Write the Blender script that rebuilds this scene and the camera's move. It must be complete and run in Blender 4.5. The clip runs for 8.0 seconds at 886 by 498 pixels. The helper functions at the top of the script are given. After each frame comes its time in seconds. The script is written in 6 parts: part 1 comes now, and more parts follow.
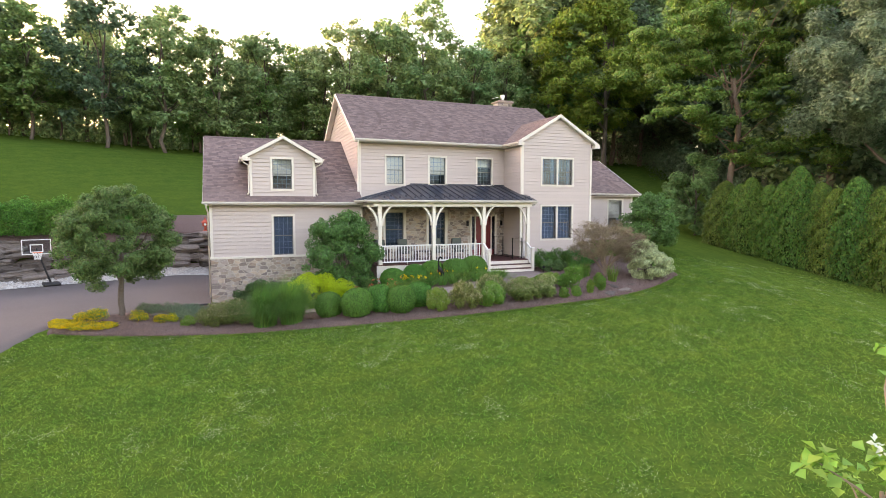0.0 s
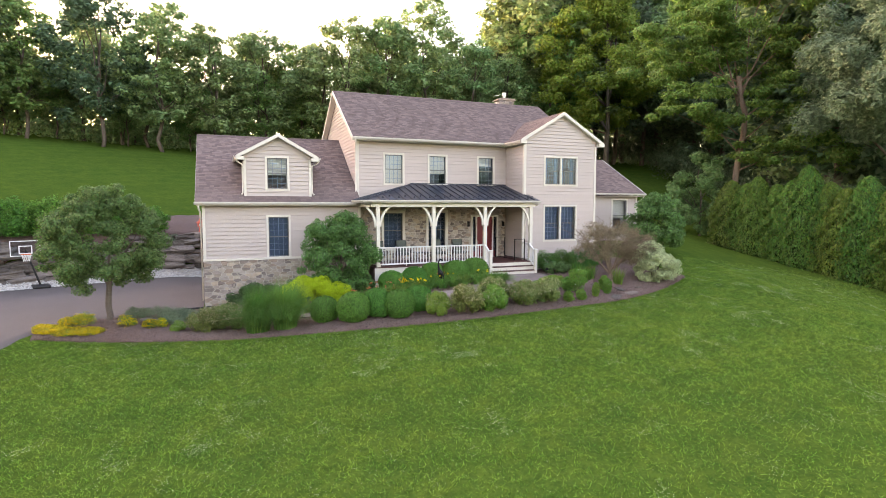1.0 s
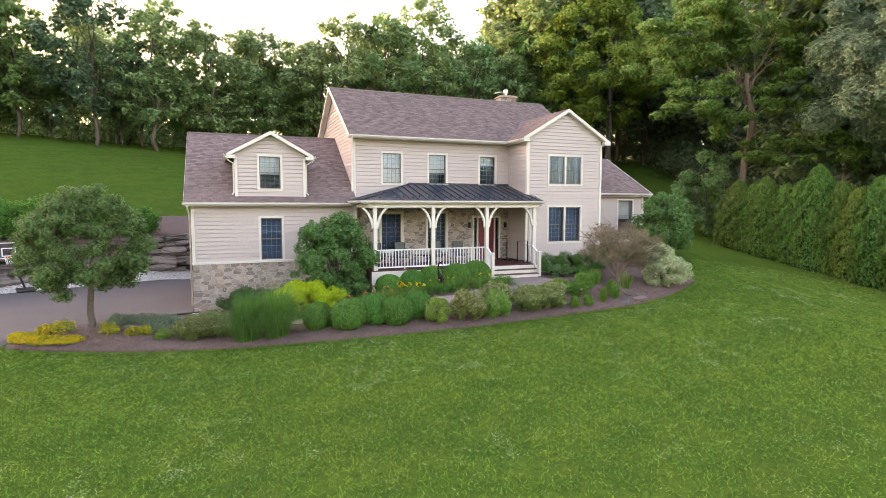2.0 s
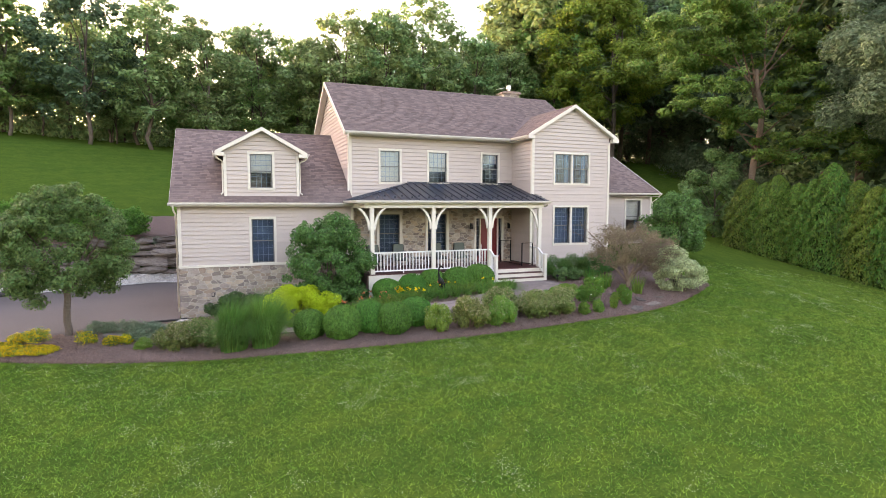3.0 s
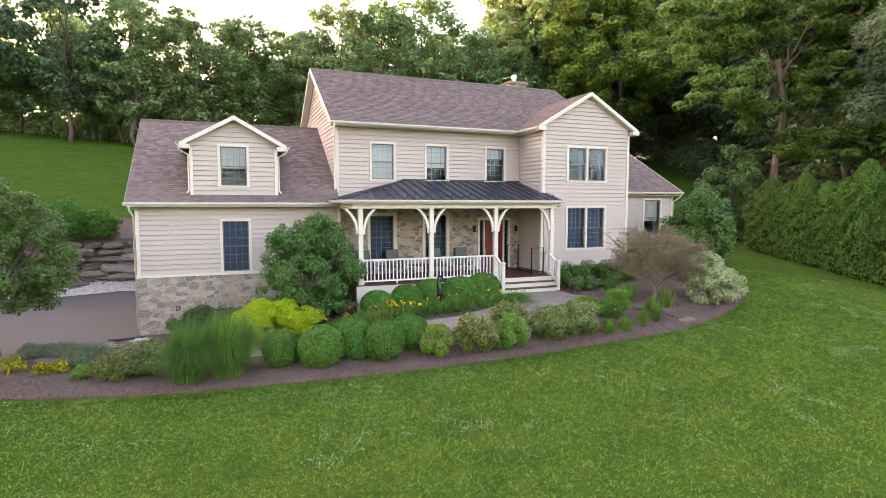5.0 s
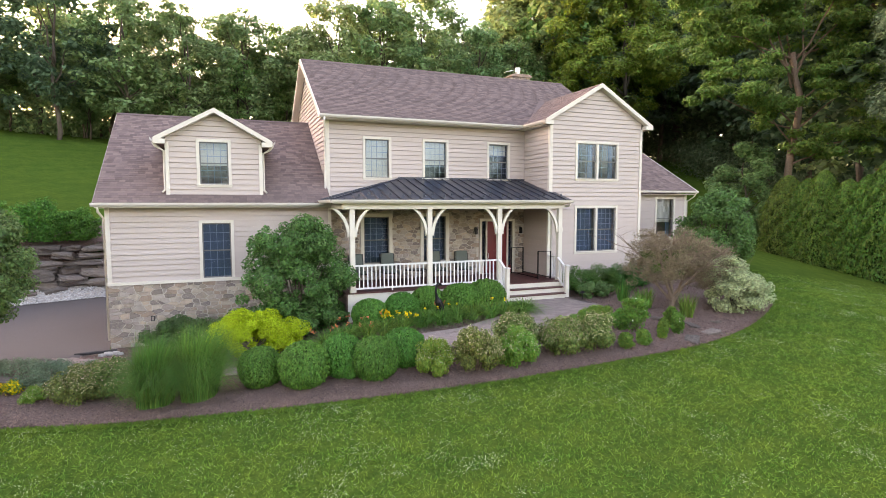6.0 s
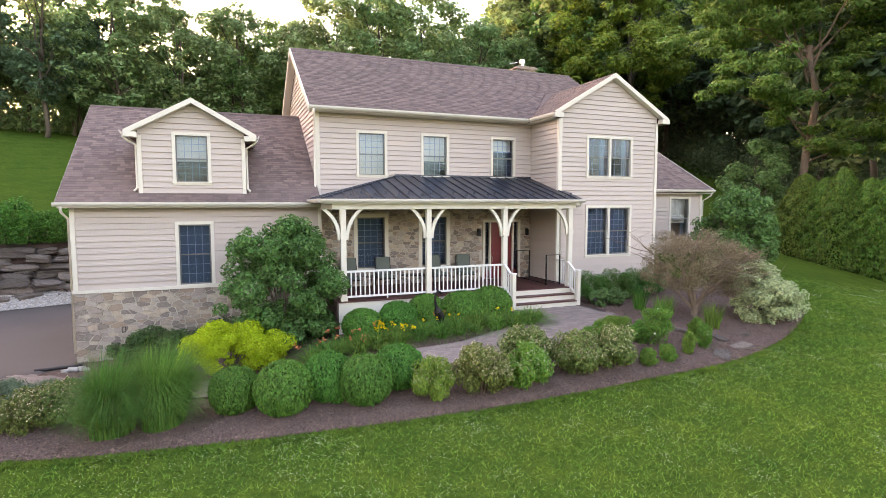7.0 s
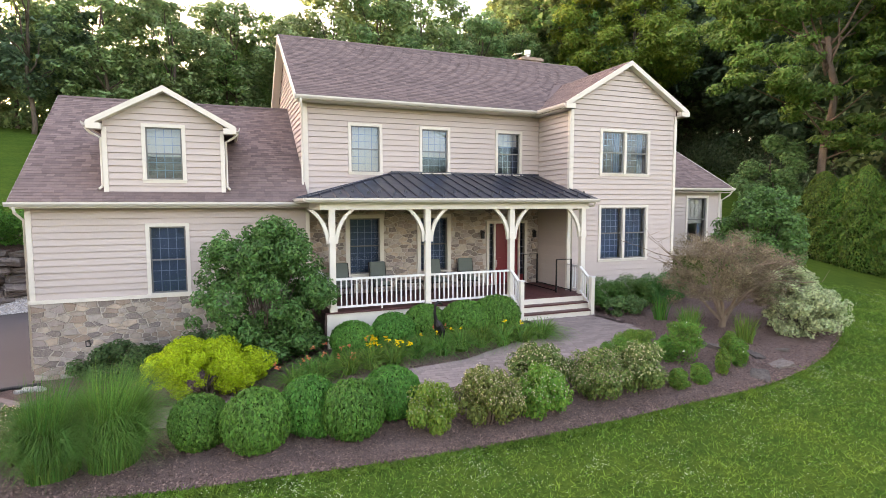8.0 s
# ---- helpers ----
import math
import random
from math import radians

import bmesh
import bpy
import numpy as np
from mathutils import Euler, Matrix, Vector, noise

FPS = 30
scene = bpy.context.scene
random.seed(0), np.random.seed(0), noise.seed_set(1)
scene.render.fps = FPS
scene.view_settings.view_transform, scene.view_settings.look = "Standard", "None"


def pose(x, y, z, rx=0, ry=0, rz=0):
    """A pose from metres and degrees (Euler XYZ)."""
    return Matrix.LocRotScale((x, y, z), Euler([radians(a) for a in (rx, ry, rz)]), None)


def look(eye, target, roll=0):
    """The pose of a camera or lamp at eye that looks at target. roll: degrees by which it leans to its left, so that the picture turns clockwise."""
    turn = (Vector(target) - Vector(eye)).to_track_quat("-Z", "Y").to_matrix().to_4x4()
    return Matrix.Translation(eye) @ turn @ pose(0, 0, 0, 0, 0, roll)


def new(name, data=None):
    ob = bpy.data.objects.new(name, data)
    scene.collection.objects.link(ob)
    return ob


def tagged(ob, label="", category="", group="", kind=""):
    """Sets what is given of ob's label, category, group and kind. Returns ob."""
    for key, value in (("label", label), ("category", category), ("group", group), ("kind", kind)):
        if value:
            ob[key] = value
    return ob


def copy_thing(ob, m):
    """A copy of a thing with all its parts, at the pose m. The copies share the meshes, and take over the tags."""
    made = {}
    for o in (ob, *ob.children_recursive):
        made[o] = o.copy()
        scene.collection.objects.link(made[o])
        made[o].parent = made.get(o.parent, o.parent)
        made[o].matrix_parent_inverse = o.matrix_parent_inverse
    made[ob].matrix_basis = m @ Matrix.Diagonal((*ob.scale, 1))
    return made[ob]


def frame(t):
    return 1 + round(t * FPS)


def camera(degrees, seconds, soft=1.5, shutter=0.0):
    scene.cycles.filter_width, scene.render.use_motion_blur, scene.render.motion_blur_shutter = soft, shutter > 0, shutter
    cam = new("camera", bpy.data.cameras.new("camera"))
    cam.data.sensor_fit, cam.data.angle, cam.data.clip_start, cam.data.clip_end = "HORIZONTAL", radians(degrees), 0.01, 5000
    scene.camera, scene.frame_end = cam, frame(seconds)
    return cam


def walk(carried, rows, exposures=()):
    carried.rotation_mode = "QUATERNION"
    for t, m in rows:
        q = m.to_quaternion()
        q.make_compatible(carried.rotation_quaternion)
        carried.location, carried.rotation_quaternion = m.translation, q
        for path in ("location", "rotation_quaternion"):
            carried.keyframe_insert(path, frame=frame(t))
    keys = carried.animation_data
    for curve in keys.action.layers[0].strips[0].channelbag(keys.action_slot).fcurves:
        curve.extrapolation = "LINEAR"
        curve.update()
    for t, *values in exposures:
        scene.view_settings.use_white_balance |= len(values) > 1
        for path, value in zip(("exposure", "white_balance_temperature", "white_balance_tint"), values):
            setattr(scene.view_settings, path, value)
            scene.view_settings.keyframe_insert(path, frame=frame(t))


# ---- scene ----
cam = camera(78.0, 8.0, soft=0.7)
PATH = [
    (0, (-3.996, -1.253, 2.255), (-3.248, 0.596, 2.102), 0.0),
    (0.5, (-3.833, -0.881, 2.279), (-3.086, 0.967, 2.124), 0.0),
    (1, (-3.656, -0.468, 2.3), (-2.91, 1.382, 2.145), -0.0),
    (1.5, (-3.457, 0.04, 2.334), (-2.71, 1.889, 2.178), -0.0),
    (3, (-2.739, 1.849, 2.382), (-1.995, 3.698, 2.224), 0.0),
    (3.5, (-2.462, 2.575, 2.37), (-1.717, 4.424, 2.213), 0.0),
    (4, (-2.168, 3.314, 2.374), (-1.422, 5.163, 2.217), 0.0),
    (4.5, (-1.877, 4.02, 2.364), (-1.131, 5.869, 2.208), 0.0),
    (6, (-0.819, 6.383, 2.4), (-0.078, 8.234, 2.242), -0.1),
    (6.5, (-0.492, 7.202, 2.398), (0.249, 9.053, 2.24), -0.1),
    (7, (-0.157, 8.007, 2.401), (0.582, 9.858, 2.242), -0.1),
    (7.5, (0.173, 8.836, 2.413), (0.912, 10.687, 2.252), -0.1),
    (8, (0.507, 9.679, 2.431), (1.245, 11.531, 2.268), -0.1),
]
walk(cam, [(t, look(eye, target, roll)) for t, eye, target, roll in PATH], exposures=[(0.0, 3.60, 8400, 32), (8.0, 3.60, 8400, 32)])

# ---- light ----
SUN_AZ, SUN_EL = 32.0, 9.0          # degrees from +y towards -x, and above the horizon
world = bpy.data.worlds.new("world")
scene.world = world
world.use_nodes = True
wn = world.node_tree
sky = wn.nodes.new("ShaderNodeTexSky")
sky.sky_type, sky.sun_disc = "NISHITA", False
sky.sun_elevation, sky.sun_rotation = radians(SUN_EL), radians(-SUN_AZ)
sky.air_density, sky.dust_density, sky.ozone_density = 1.0, 3.0, 1.0
wn.links.new(sky.outputs[0], wn.nodes["Background"].inputs[0])
wn.nodes["Background"].inputs[1].default_value = 0.15
sun = new("sun", bpy.data.lights.new("sun", "SUN"))
sun.data.energy, sun.data.angle, sun.data.color = 0.35, radians(10.0), (1.0, 0.90, 0.75)
_a, _e = radians(SUN_AZ), radians(SUN_EL)
sun.matrix_world = look((-math.sin(_a) * 60 * math.cos(_e), math.cos(_a) * 60 * math.cos(_e), 60 * math.sin(_e)), (0, 0, 0))


# ---- materials ----
def material(name, base, rough=0.8, metal=0.0, noise=(), island=0.0, obj=0.0, bump=(), hue=0.0, spec=None, translucent=0.0, rings=None):
    """rings: (centre, band, amount, colour) of soft mower tracks; noise: (scale, amount, colour) layers over the base; island, obj: spread of value per island and per object;
    bump: (scale, distance) layers."""
    m = bpy.data.materials.new(name)
    m.use_nodes = True
    t = m.node_tree
    bsdf = t.nodes["Principled BSDF"]
    bsdf.inputs["Roughness"].default_value, bsdf.inputs["Metallic"].default_value = rough, metal
    if spec is not None:
        bsdf.inputs["Specular IOR Level"].default_value = spec
    rgb = t.nodes.new("ShaderNodeRGB")
    rgb.outputs[0].default_value = (*base, 1)
    out = rgb.outputs[0]
    coord = t.nodes.new("ShaderNodeTexCoord").outputs["Object"]
    if rings:
        centre, band, amount, colour = rings
        shift = t.nodes.new("ShaderNodeVectorMath")
        shift.operation = "SUBTRACT"
        shift.inputs[1].default_value = centre
        t.links.new(coord, shift.inputs[0])
        wave = t.nodes.new("ShaderNodeTexWave")
        wave.wave_type, wave.rings_direction = "RINGS", "Z"
        wave.inputs["Scale"].default_value = 0.314 / band
        wave.inputs["Distortion"].default_value, wave.inputs["Detail"].default_value, wave.inputs["Detail Scale"].default_value = 2.2, 2.0, 0.35
        t.links.new(shift.outputs[0], wave.inputs["Vector"])
        fac = t.nodes.new("ShaderNodeMath")
        fac.operation, fac.inputs[1].default_value = "MULTIPLY", amount
        t.links.new(wave.outputs["Fac"], fac.inputs[0])
        mix = t.nodes.new("ShaderNodeMix")
        mix.data_type = "RGBA"
        t.links.new(fac.outputs[0], mix.inputs["Factor"])
        t.links.new(out, mix.inputs["A"])
        mix.inputs["B"].default_value = (*colour, 1)
        out = mix.outputs["Result"]
    for scale, amount, colour in noise:
        n = t.nodes.new("ShaderNodeTexNoise")
        n.inputs["Scale"].default_value, n.inputs["Detail"].default_value = 1.0 if isinstance(scale, tuple) else scale, 1.5 if not isinstance(scale, tuple) and scale < 1.5 else 4.0
        if isinstance(scale, tuple):
            stretch = t.nodes.new("ShaderNodeVectorMath")
            stretch.operation = "MULTIPLY"
            stretch.inputs[1].default_value = scale
            t.links.new(coord, stretch.inputs[0])
            t.links.new(stretch.outputs[0], n.inputs["Vector"])
        else:
            t.links.new(coord, n.inputs["Vector"])
        ramp = t.nodes.new("ShaderNodeMapRange")
        ramp.inputs["From Min"].default_value, ramp.inputs["From Max"].default_value = 0.42, 0.66
        ramp.inputs["To Max"].default_value = amount
        t.links.new(n.outputs["Fac"], ramp.inputs["Value"])
        mix = t.nodes.new("ShaderNodeMix")
        mix.data_type = "RGBA"
        t.links.new(ramp.outputs[0], mix.inputs["Factor"])
        t.links.new(out, mix.inputs["A"])
        mix.inputs["B"].default_value = (*colour, 1)
        out = mix.outputs["Result"]
    for spread, node, socket in ((island, "ShaderNodeNewGeometry", "Random Per Island"), (obj, "ShaderNodeObjectInfo", "Random")):
        if not spread:
            continue
        r = t.nodes.new(node).outputs[socket]
        hsv = t.nodes.new("ShaderNodeHueSaturation")
        v = t.nodes.new("ShaderNodeMapRange")
        v.inputs["To Min"].default_value, v.inputs["To Max"].default_value = 1 - spread, 1 + spread
        t.links.new(r, v.inputs["Value"])
        t.links.new(v.outputs[0], hsv.inputs["Value"])
        if hue:
            h = t.nodes.new("ShaderNodeMapRange")
            h.inputs["To Min"].default_value, h.inputs["To Max"].default_value = 0.5 - hue, 0.5 + hue
            w = t.nodes.new("ShaderNodeMath")
            w.operation, w.inputs[1].default_value = "MULTIPLY", 7.31
            fr = t.nodes.new("ShaderNodeMath")
            fr.operation = "FRACT"
            t.links.new(r, w.inputs[0])
            t.links.new(w.outputs[0], fr.inputs[0])
            t.links.new(fr.outputs[0], h.inputs["Value"])
            t.links.new(h.outputs[0], hsv.inputs["Hue"])
        t.links.new(out, hsv.inputs["Color"])
        out = hsv.outputs["Color"]
    t.links.new(out, bsdf.inputs["Base Color"])
    last = None
    for scale, dist in bump:
        n = t.nodes.new("ShaderNodeTexNoise")
        n.inputs["Scale"].default_value, n.inputs["Detail"].default_value = scale, 3.0
        t.links.new(coord, n.inputs["Vector"])
        b = t.nodes.new("ShaderNodeBump")
        b.inputs["Distance"].default_value = dist
        t.links.new(n.outputs["Fac"], b.inputs["Height"])
        if last:
            t.links.new(last, b.inputs["Normal"])
        last = b.outputs[0]
    if last:
        t.links.new(last, bsdf.inputs["Normal"])
    if translucent:
        tr = t.nodes.new("ShaderNodeBsdfTranslucent")
        t.links.new(out, tr.inputs["Color"])
        mx = t.nodes.new("ShaderNodeMixShader")
        mx.inputs[0].default_value = translucent
        t.links.new(bsdf.outputs[0], mx.inputs[1])
        t.links.new(tr.outputs[0], mx.inputs[2])
        t.links.new(mx.outputs[0], t.nodes["Material Output"].inputs["Surface"])
    return m


def leaf(name, base, spread=0.35, hue=0.03, rough=0.55):
    return material(name, (0.93 * base[0], base[1], base[2]), rough, island=spread, obj=0.12, hue=hue, spec=0.3, translucent=0.45)


# dry patches, clumps and fine tufts of the lawn, and its curving mower tracks
LAWN_TONES = [(0.13, 0.5, (0.074, 0.122, 0.020)), (0.5, 0.55, (0.034, 0.086, 0.017)), (1.1, 0.5, (0.112, 0.164, 0.025)), (4.5, 0.6, (0.028, 0.074, 0.015)), (13, 0.6, (0.106, 0.164, 0.033))]
MOW = ((9.0, 33.0, 0.0), 1.5, 0.45, (0.082, 0.146, 0.025))
M = {
    "siding": material("siding", (0.458, 0.384, 0.352), 0.75, noise=[(0.6, 0.25, (0.425, 0.354, 0.324)), (14, 0.2, (0.49, 0.412, 0.380))], obj=0.03, bump=[(40, 0.002)]),
    "trim": material("trim", (0.62, 0.57, 0.50), 0.6, noise=[(2, 0.3, (0.55, 0.50, 0.44))]),
    "porch_paint": material("porch_paint", (0.62, 0.58, 0.51), 0.55, noise=[(3, 0.3, (0.55, 0.51, 0.44))]),
    "gutter": material("gutter", (0.52, 0.48, 0.43), 0.45, noise=[(4, 0.35, (0.44, 0.40, 0.35))]),
    "shingle": material("shingle", (0.140, 0.095, 0.088), 0.95, noise=[(0.5, 0.4, (0.108, 0.076, 0.073)), (9, 0.4, (0.10, 0.068, 0.064)), (90, 0.5, (0.185, 0.142, 0.135))], island=0.30, obj=0.18),
    "metal_roof": material("metal_roof", (0.034, 0.040, 0.056), 0.36, 0.35, noise=[(1.2, 0.4, (0.048, 0.056, 0.076))], bump=[(3, 0.01)], obj=0.12),
    "mortar": material("mortar", (0.48, 0.425, 0.37), 0.95, noise=[(30, 0.5, (0.38, 0.335, 0.29))], bump=[(60, 0.006)]),
    "rock": material("rock", (0.165, 0.135, 0.120), 0.9, noise=[((1.2, 1.2, 6.0), 0.6, (0.085, 0.070, 0.064)), ((4, 4, 22), 0.5, (0.25, 0.21, 0.18))], obj=0.45, bump=[(5, 0.10), (30, 0.02)]),
    "asphalt": material("asphalt", (0.085, 0.07, 0.068), 0.9, noise=[(0.4, 0.4, (0.065, 0.054, 0.052)), (140, 0.5, (0.15, 0.13, 0.125))], bump=[(150, 0.004)]),
    "gravel": material("gravel", (0.46, 0.44, 0.42), 0.9, island=0.4, bump=[(40, 0.01)]),
    "mulch": material("mulch", (0.158, 0.098, 0.086), 0.95, noise=[(2, 0.5, (0.112, 0.072, 0.065)), (14, 0.6, (0.070, 0.045, 0.040)), (45, 0.6, (0.26, 0.18, 0.16))], bump=[(30, 0.08), (110, 0.03)]),
    "chip": material("chip", (0.195, 0.124, 0.106), 0.95, island=0.7),
    "paver": material("paver", (0.21, 0.165, 0.15), 0.9, noise=[(12, 0.4, (0.16, 0.125, 0.115))], obj=0.16, island=0.16, bump=[(60, 0.004)]),
    "deck": material("deck", (0.085, 0.022, 0.022), 0.5, noise=[(6, 0.4, (0.055, 0.014, 0.014))], obj=0.15),
    "red_door": material("red_door", (0.16, 0.010, 0.014), 0.4, noise=[(8, 0.2, (0.12, 0.008, 0.012))]),
    "black_metal": material("black_metal", (0.012, 0.012, 0.014), 0.45, 0.6, noise=[(12, 0.3, (0.03, 0.026, 0.024))]),
    "interior": material("interior", (0.09, 0.11, 0.14), 0.9, noise=[(1, 0.5, (0.05, 0.06, 0.08))]),
    "shade": material("shade", (0.58, 0.50, 0.41), 0.85, noise=[(5, 0.2, (0.50, 0.43, 0.36))]),
    "curtain": material("curtain", (0.13, 0.185, 0.25), 0.9, noise=[(5, 0.3, (0.09, 0.13, 0.18))]),
    "sash": material("sash", (0.16, 0.155, 0.15), 0.5, noise=[(8, 0.3, (0.12, 0.115, 0.11))]),
    "muntin": material("muntin", (0.20, 0.25, 0.33), 0.5, noise=[(8, 0.3, (0.16, 0.205, 0.28))]),
    "bark": material("bark", (0.10, 0.075, 0.058), 0.95, noise=[(3, 0.6, (0.06, 0.045, 0.036)), (18, 0.5, (0.16, 0.13, 0.105))], bump=[(12, 0.05)]),
    "twig": material("twig", (0.21, 0.15, 0.11), 0.95, noise=[(6, 0.5, (0.14, 0.10, 0.075))]),
    "walnut_bark": material("walnut_bark", (0.17, 0.115, 0.085), 0.95, noise=[((3, 3, 0.6), 0.6, (0.10, 0.07, 0.055)), (18, 0.5, (0.24, 0.175, 0.14))], bump=[(12, 0.05)]),
    "tulip_leaf": leaf("tulip_leaf", (0.26, 0.35, 0.060), 0.25),
    # dark blue of mirrored sky, painted on a sheet behind the lower panes
    "sky_blue_sheet": material("sky_blue_sheet", (0.055, 0.085, 0.135), 0.8, noise=[(4, 0.3, (0.04, 0.062, 0.10))]),
    "cushion": material("cushion", (0.11, 0.13, 0.115), 0.95, noise=[(20, 0.3, (0.085, 0.10, 0.09))], bump=[(60, 0.004)]),
    "plastic_black": material("plastic_black", (0.014, 0.014, 0.015), 0.5, noise=[(10, 0.3, (0.03, 0.03, 0.03))]),
    "white": material("white", (0.68, 0.67, 0.65), 0.5, noise=[(8, 0.2, (0.6, 0.59, 0.57))]),
    "orange": material("orange", (0.75, 0.14, 0.03), 0.5, noise=[(8, 0.2, (0.6, 0.1, 0.02))]),
    "lantern_red": material("lantern_red", (0.55, 0.07, 0.03), 0.5, noise=[(10, 0.3, (0.4, 0.05, 0.02))]),
    "steel": material("steel", (0.55, 0.54, 0.52), 0.35, 0.9, noise=[(12, 0.3, (0.4, 0.39, 0.37))]),
    "box_leaf": leaf("box_leaf", (0.074, 0.220, 0.036), 0.5, 0.014),
    # near-black green: the shade inside clipped shrubs and hedge, put into colour
    "core_shade_green": material("core_shade_green", (0.022, 0.045, 0.010), 1.0, noise=[(20, 0.5, (0.03, 0.06, 0.014))], spec=0.0),
    "shrub_leaf": leaf("shrub_leaf", (0.072, 0.150, 0.055), 0.45),
    "lilac_leaf": leaf("lilac_leaf", (0.105, 0.218, 0.062), 0.5, 0.02, 0.4),
    "gold_leaf": leaf("gold_leaf", (0.54, 0.62, 0.030), 0.35, 0.015),
    "yew_leaf": leaf("yew_leaf", (0.080, 0.205, 0.045), 0.45),
    "fresh_leaf": leaf("fresh_leaf", (0.130, 0.285, 0.050), 0.4),
    "under_leaf": leaf("under_leaf", (0.120, 0.235, 0.085), 0.4),
    "maple_leaf": leaf("maple_leaf", (0.185, 0.325, 0.055), 0.35),
    "cream_bloom": leaf("cream_bloom", (0.62, 0.52, 0.38), 0.2, 0.01),
    "lime_leaf": leaf("lime_leaf", (0.18, 0.30, 0.05), 0.35),
    "grass_leaf": leaf("grass_leaf", (0.082, 0.215, 0.042), 0.5),
    "spirea_leaf": leaf("spirea_leaf", (0.170, 0.215, 0.060), 0.5),
    "spirea_bloom": leaf("spirea_bloom", (0.60, 0.47, 0.31), 0.35, 0.03, 0.8),
    "vari_leaf": leaf("vari_leaf", (0.47, 0.51, 0.29), 0.4),
    "red_leaf": leaf("red_leaf", (0.30, 0.245, 0.145), 0.5),
    "sage_leaf": leaf("sage_leaf", (0.15, 0.22, 0.14), 0.3),
    "lily_leaf": leaf("lily_leaf", (0.115, 0.235, 0.045), 0.5),
    "yellow_bloom": leaf("yellow_bloom", (0.80, 0.52, 0.01), 0.2, 0.01),
    "orange_bloom": leaf("orange_bloom", (0.70, 0.22, 0.10), 0.2, 0.01),
    "white_bloom": leaf("white_bloom", (0.72, 0.74, 0.62), 0.15, 0.01),
    # distance haze is put into the hill woods' leaf colours: paler and bluer
    "hazy_wood_leaf": leaf("hazy_wood_leaf", (0.205, 0.300, 0.125), 0.4),
    "bright_leaf": leaf("bright_leaf", (0.150, 0.270, 0.046), 0.4),
    "grove_leaf": leaf("grove_leaf", (0.178, 0.288, 0.092), 0.4),
    "walnut_leaf": leaf("walnut_leaf", (0.105, 0.215, 0.050), 0.4),
    "silver_leaf": leaf("silver_leaf", (0.17, 0.235, 0.145), 0.4),
    "crab_leaf": leaf("crab_leaf", (0.100, 0.168, 0.052), 0.45),
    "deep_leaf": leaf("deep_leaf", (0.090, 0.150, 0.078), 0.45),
    "hedge_leaf": leaf("hedge_leaf", (0.090, 0.172, 0.026), 0.55),
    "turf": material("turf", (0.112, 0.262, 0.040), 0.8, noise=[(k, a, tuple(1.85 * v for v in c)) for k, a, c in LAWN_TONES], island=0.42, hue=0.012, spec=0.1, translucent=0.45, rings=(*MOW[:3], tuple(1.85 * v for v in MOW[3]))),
    "clover": leaf("clover", (0.50, 0.55, 0.32), 0.3, 0.01),
}


def stone_material():
    """Each stone takes one of several rock colours by its own random number."""
    m = material("stone", (0.3, 0.26, 0.22), 0.9, noise=[(4, 0.45, (0.17, 0.145, 0.125)), (28, 0.4, (0.38, 0.33, 0.29))], obj=0.18, bump=[(14, 0.03), (60, 0.008)])
    t = m.node_tree
    ramp = t.nodes.new("ShaderNodeValToRGB")
    ramp.color_ramp.interpolation = "CONSTANT"
    tones = ((0.44, 0.35, 0.29), (0.24, 0.185, 0.165), (0.52, 0.43, 0.36), (0.34, 0.24, 0.185), (0.40, 0.34, 0.31), (0.47, 0.36, 0.28), (0.17, 0.135, 0.13), (0.30, 0.24, 0.22))
    while len(ramp.color_ramp.elements) < len(tones):
        ramp.color_ramp.elements.new(0.5)
    for i, c in enumerate(tones):
        ramp.color_ramp.elements[i].position = i / len(tones)
        ramp.color_ramp.elements[i].color = (*c, 1)
    t.links.new(t.nodes.new("ShaderNodeObjectInfo").outputs["Random"], ramp.inputs[0])
    rgb = next(n for n in t.nodes if n.type == "RGB")
    for link in list(rgb.outputs[0].links):
        t.links.new(ramp.outputs[0], link.to_socket)
    return m


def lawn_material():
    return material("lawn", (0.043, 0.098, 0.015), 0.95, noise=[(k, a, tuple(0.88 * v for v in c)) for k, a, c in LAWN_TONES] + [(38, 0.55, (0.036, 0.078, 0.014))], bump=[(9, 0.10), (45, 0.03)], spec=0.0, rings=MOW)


def glass_material():
    m = bpy.data.materials.new("glass")
    m.use_nodes = True
    b = m.node_tree.nodes["Principled BSDF"]
    b.inputs["Base Color"].default_value = (0.80, 0.88, 0.97, 1)
    b.inputs["Roughness"].default_value = 0.02
    b.inputs["Transmission Weight"].default_value = 1.0
    b.inputs["IOR"].default_value = 1.45
    # blue cast put on the panes' reflections to cool the warm mirrored sky
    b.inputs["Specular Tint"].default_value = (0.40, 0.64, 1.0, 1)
    return m


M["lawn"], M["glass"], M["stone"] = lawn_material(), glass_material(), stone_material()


# ---- building helpers ----
def thing(name, label, category, at=(0, 0, 0), group="", kind="", rz=0):
    ob = new(name)
    ob.matrix_world = pose(*at, 0, 0, rz)
    return tagged(ob, label, category, group, kind)


def mesh_of(bm, name, mat, smooth=False):
    me = bpy.data.meshes.new(name)
    bm.to_mesh(me)
    bm.free()
    me.materials.append(mat)
    if smooth:
        me.polygons.foreach_set("use_smooth", [True] * len(me.polygons))
    return me


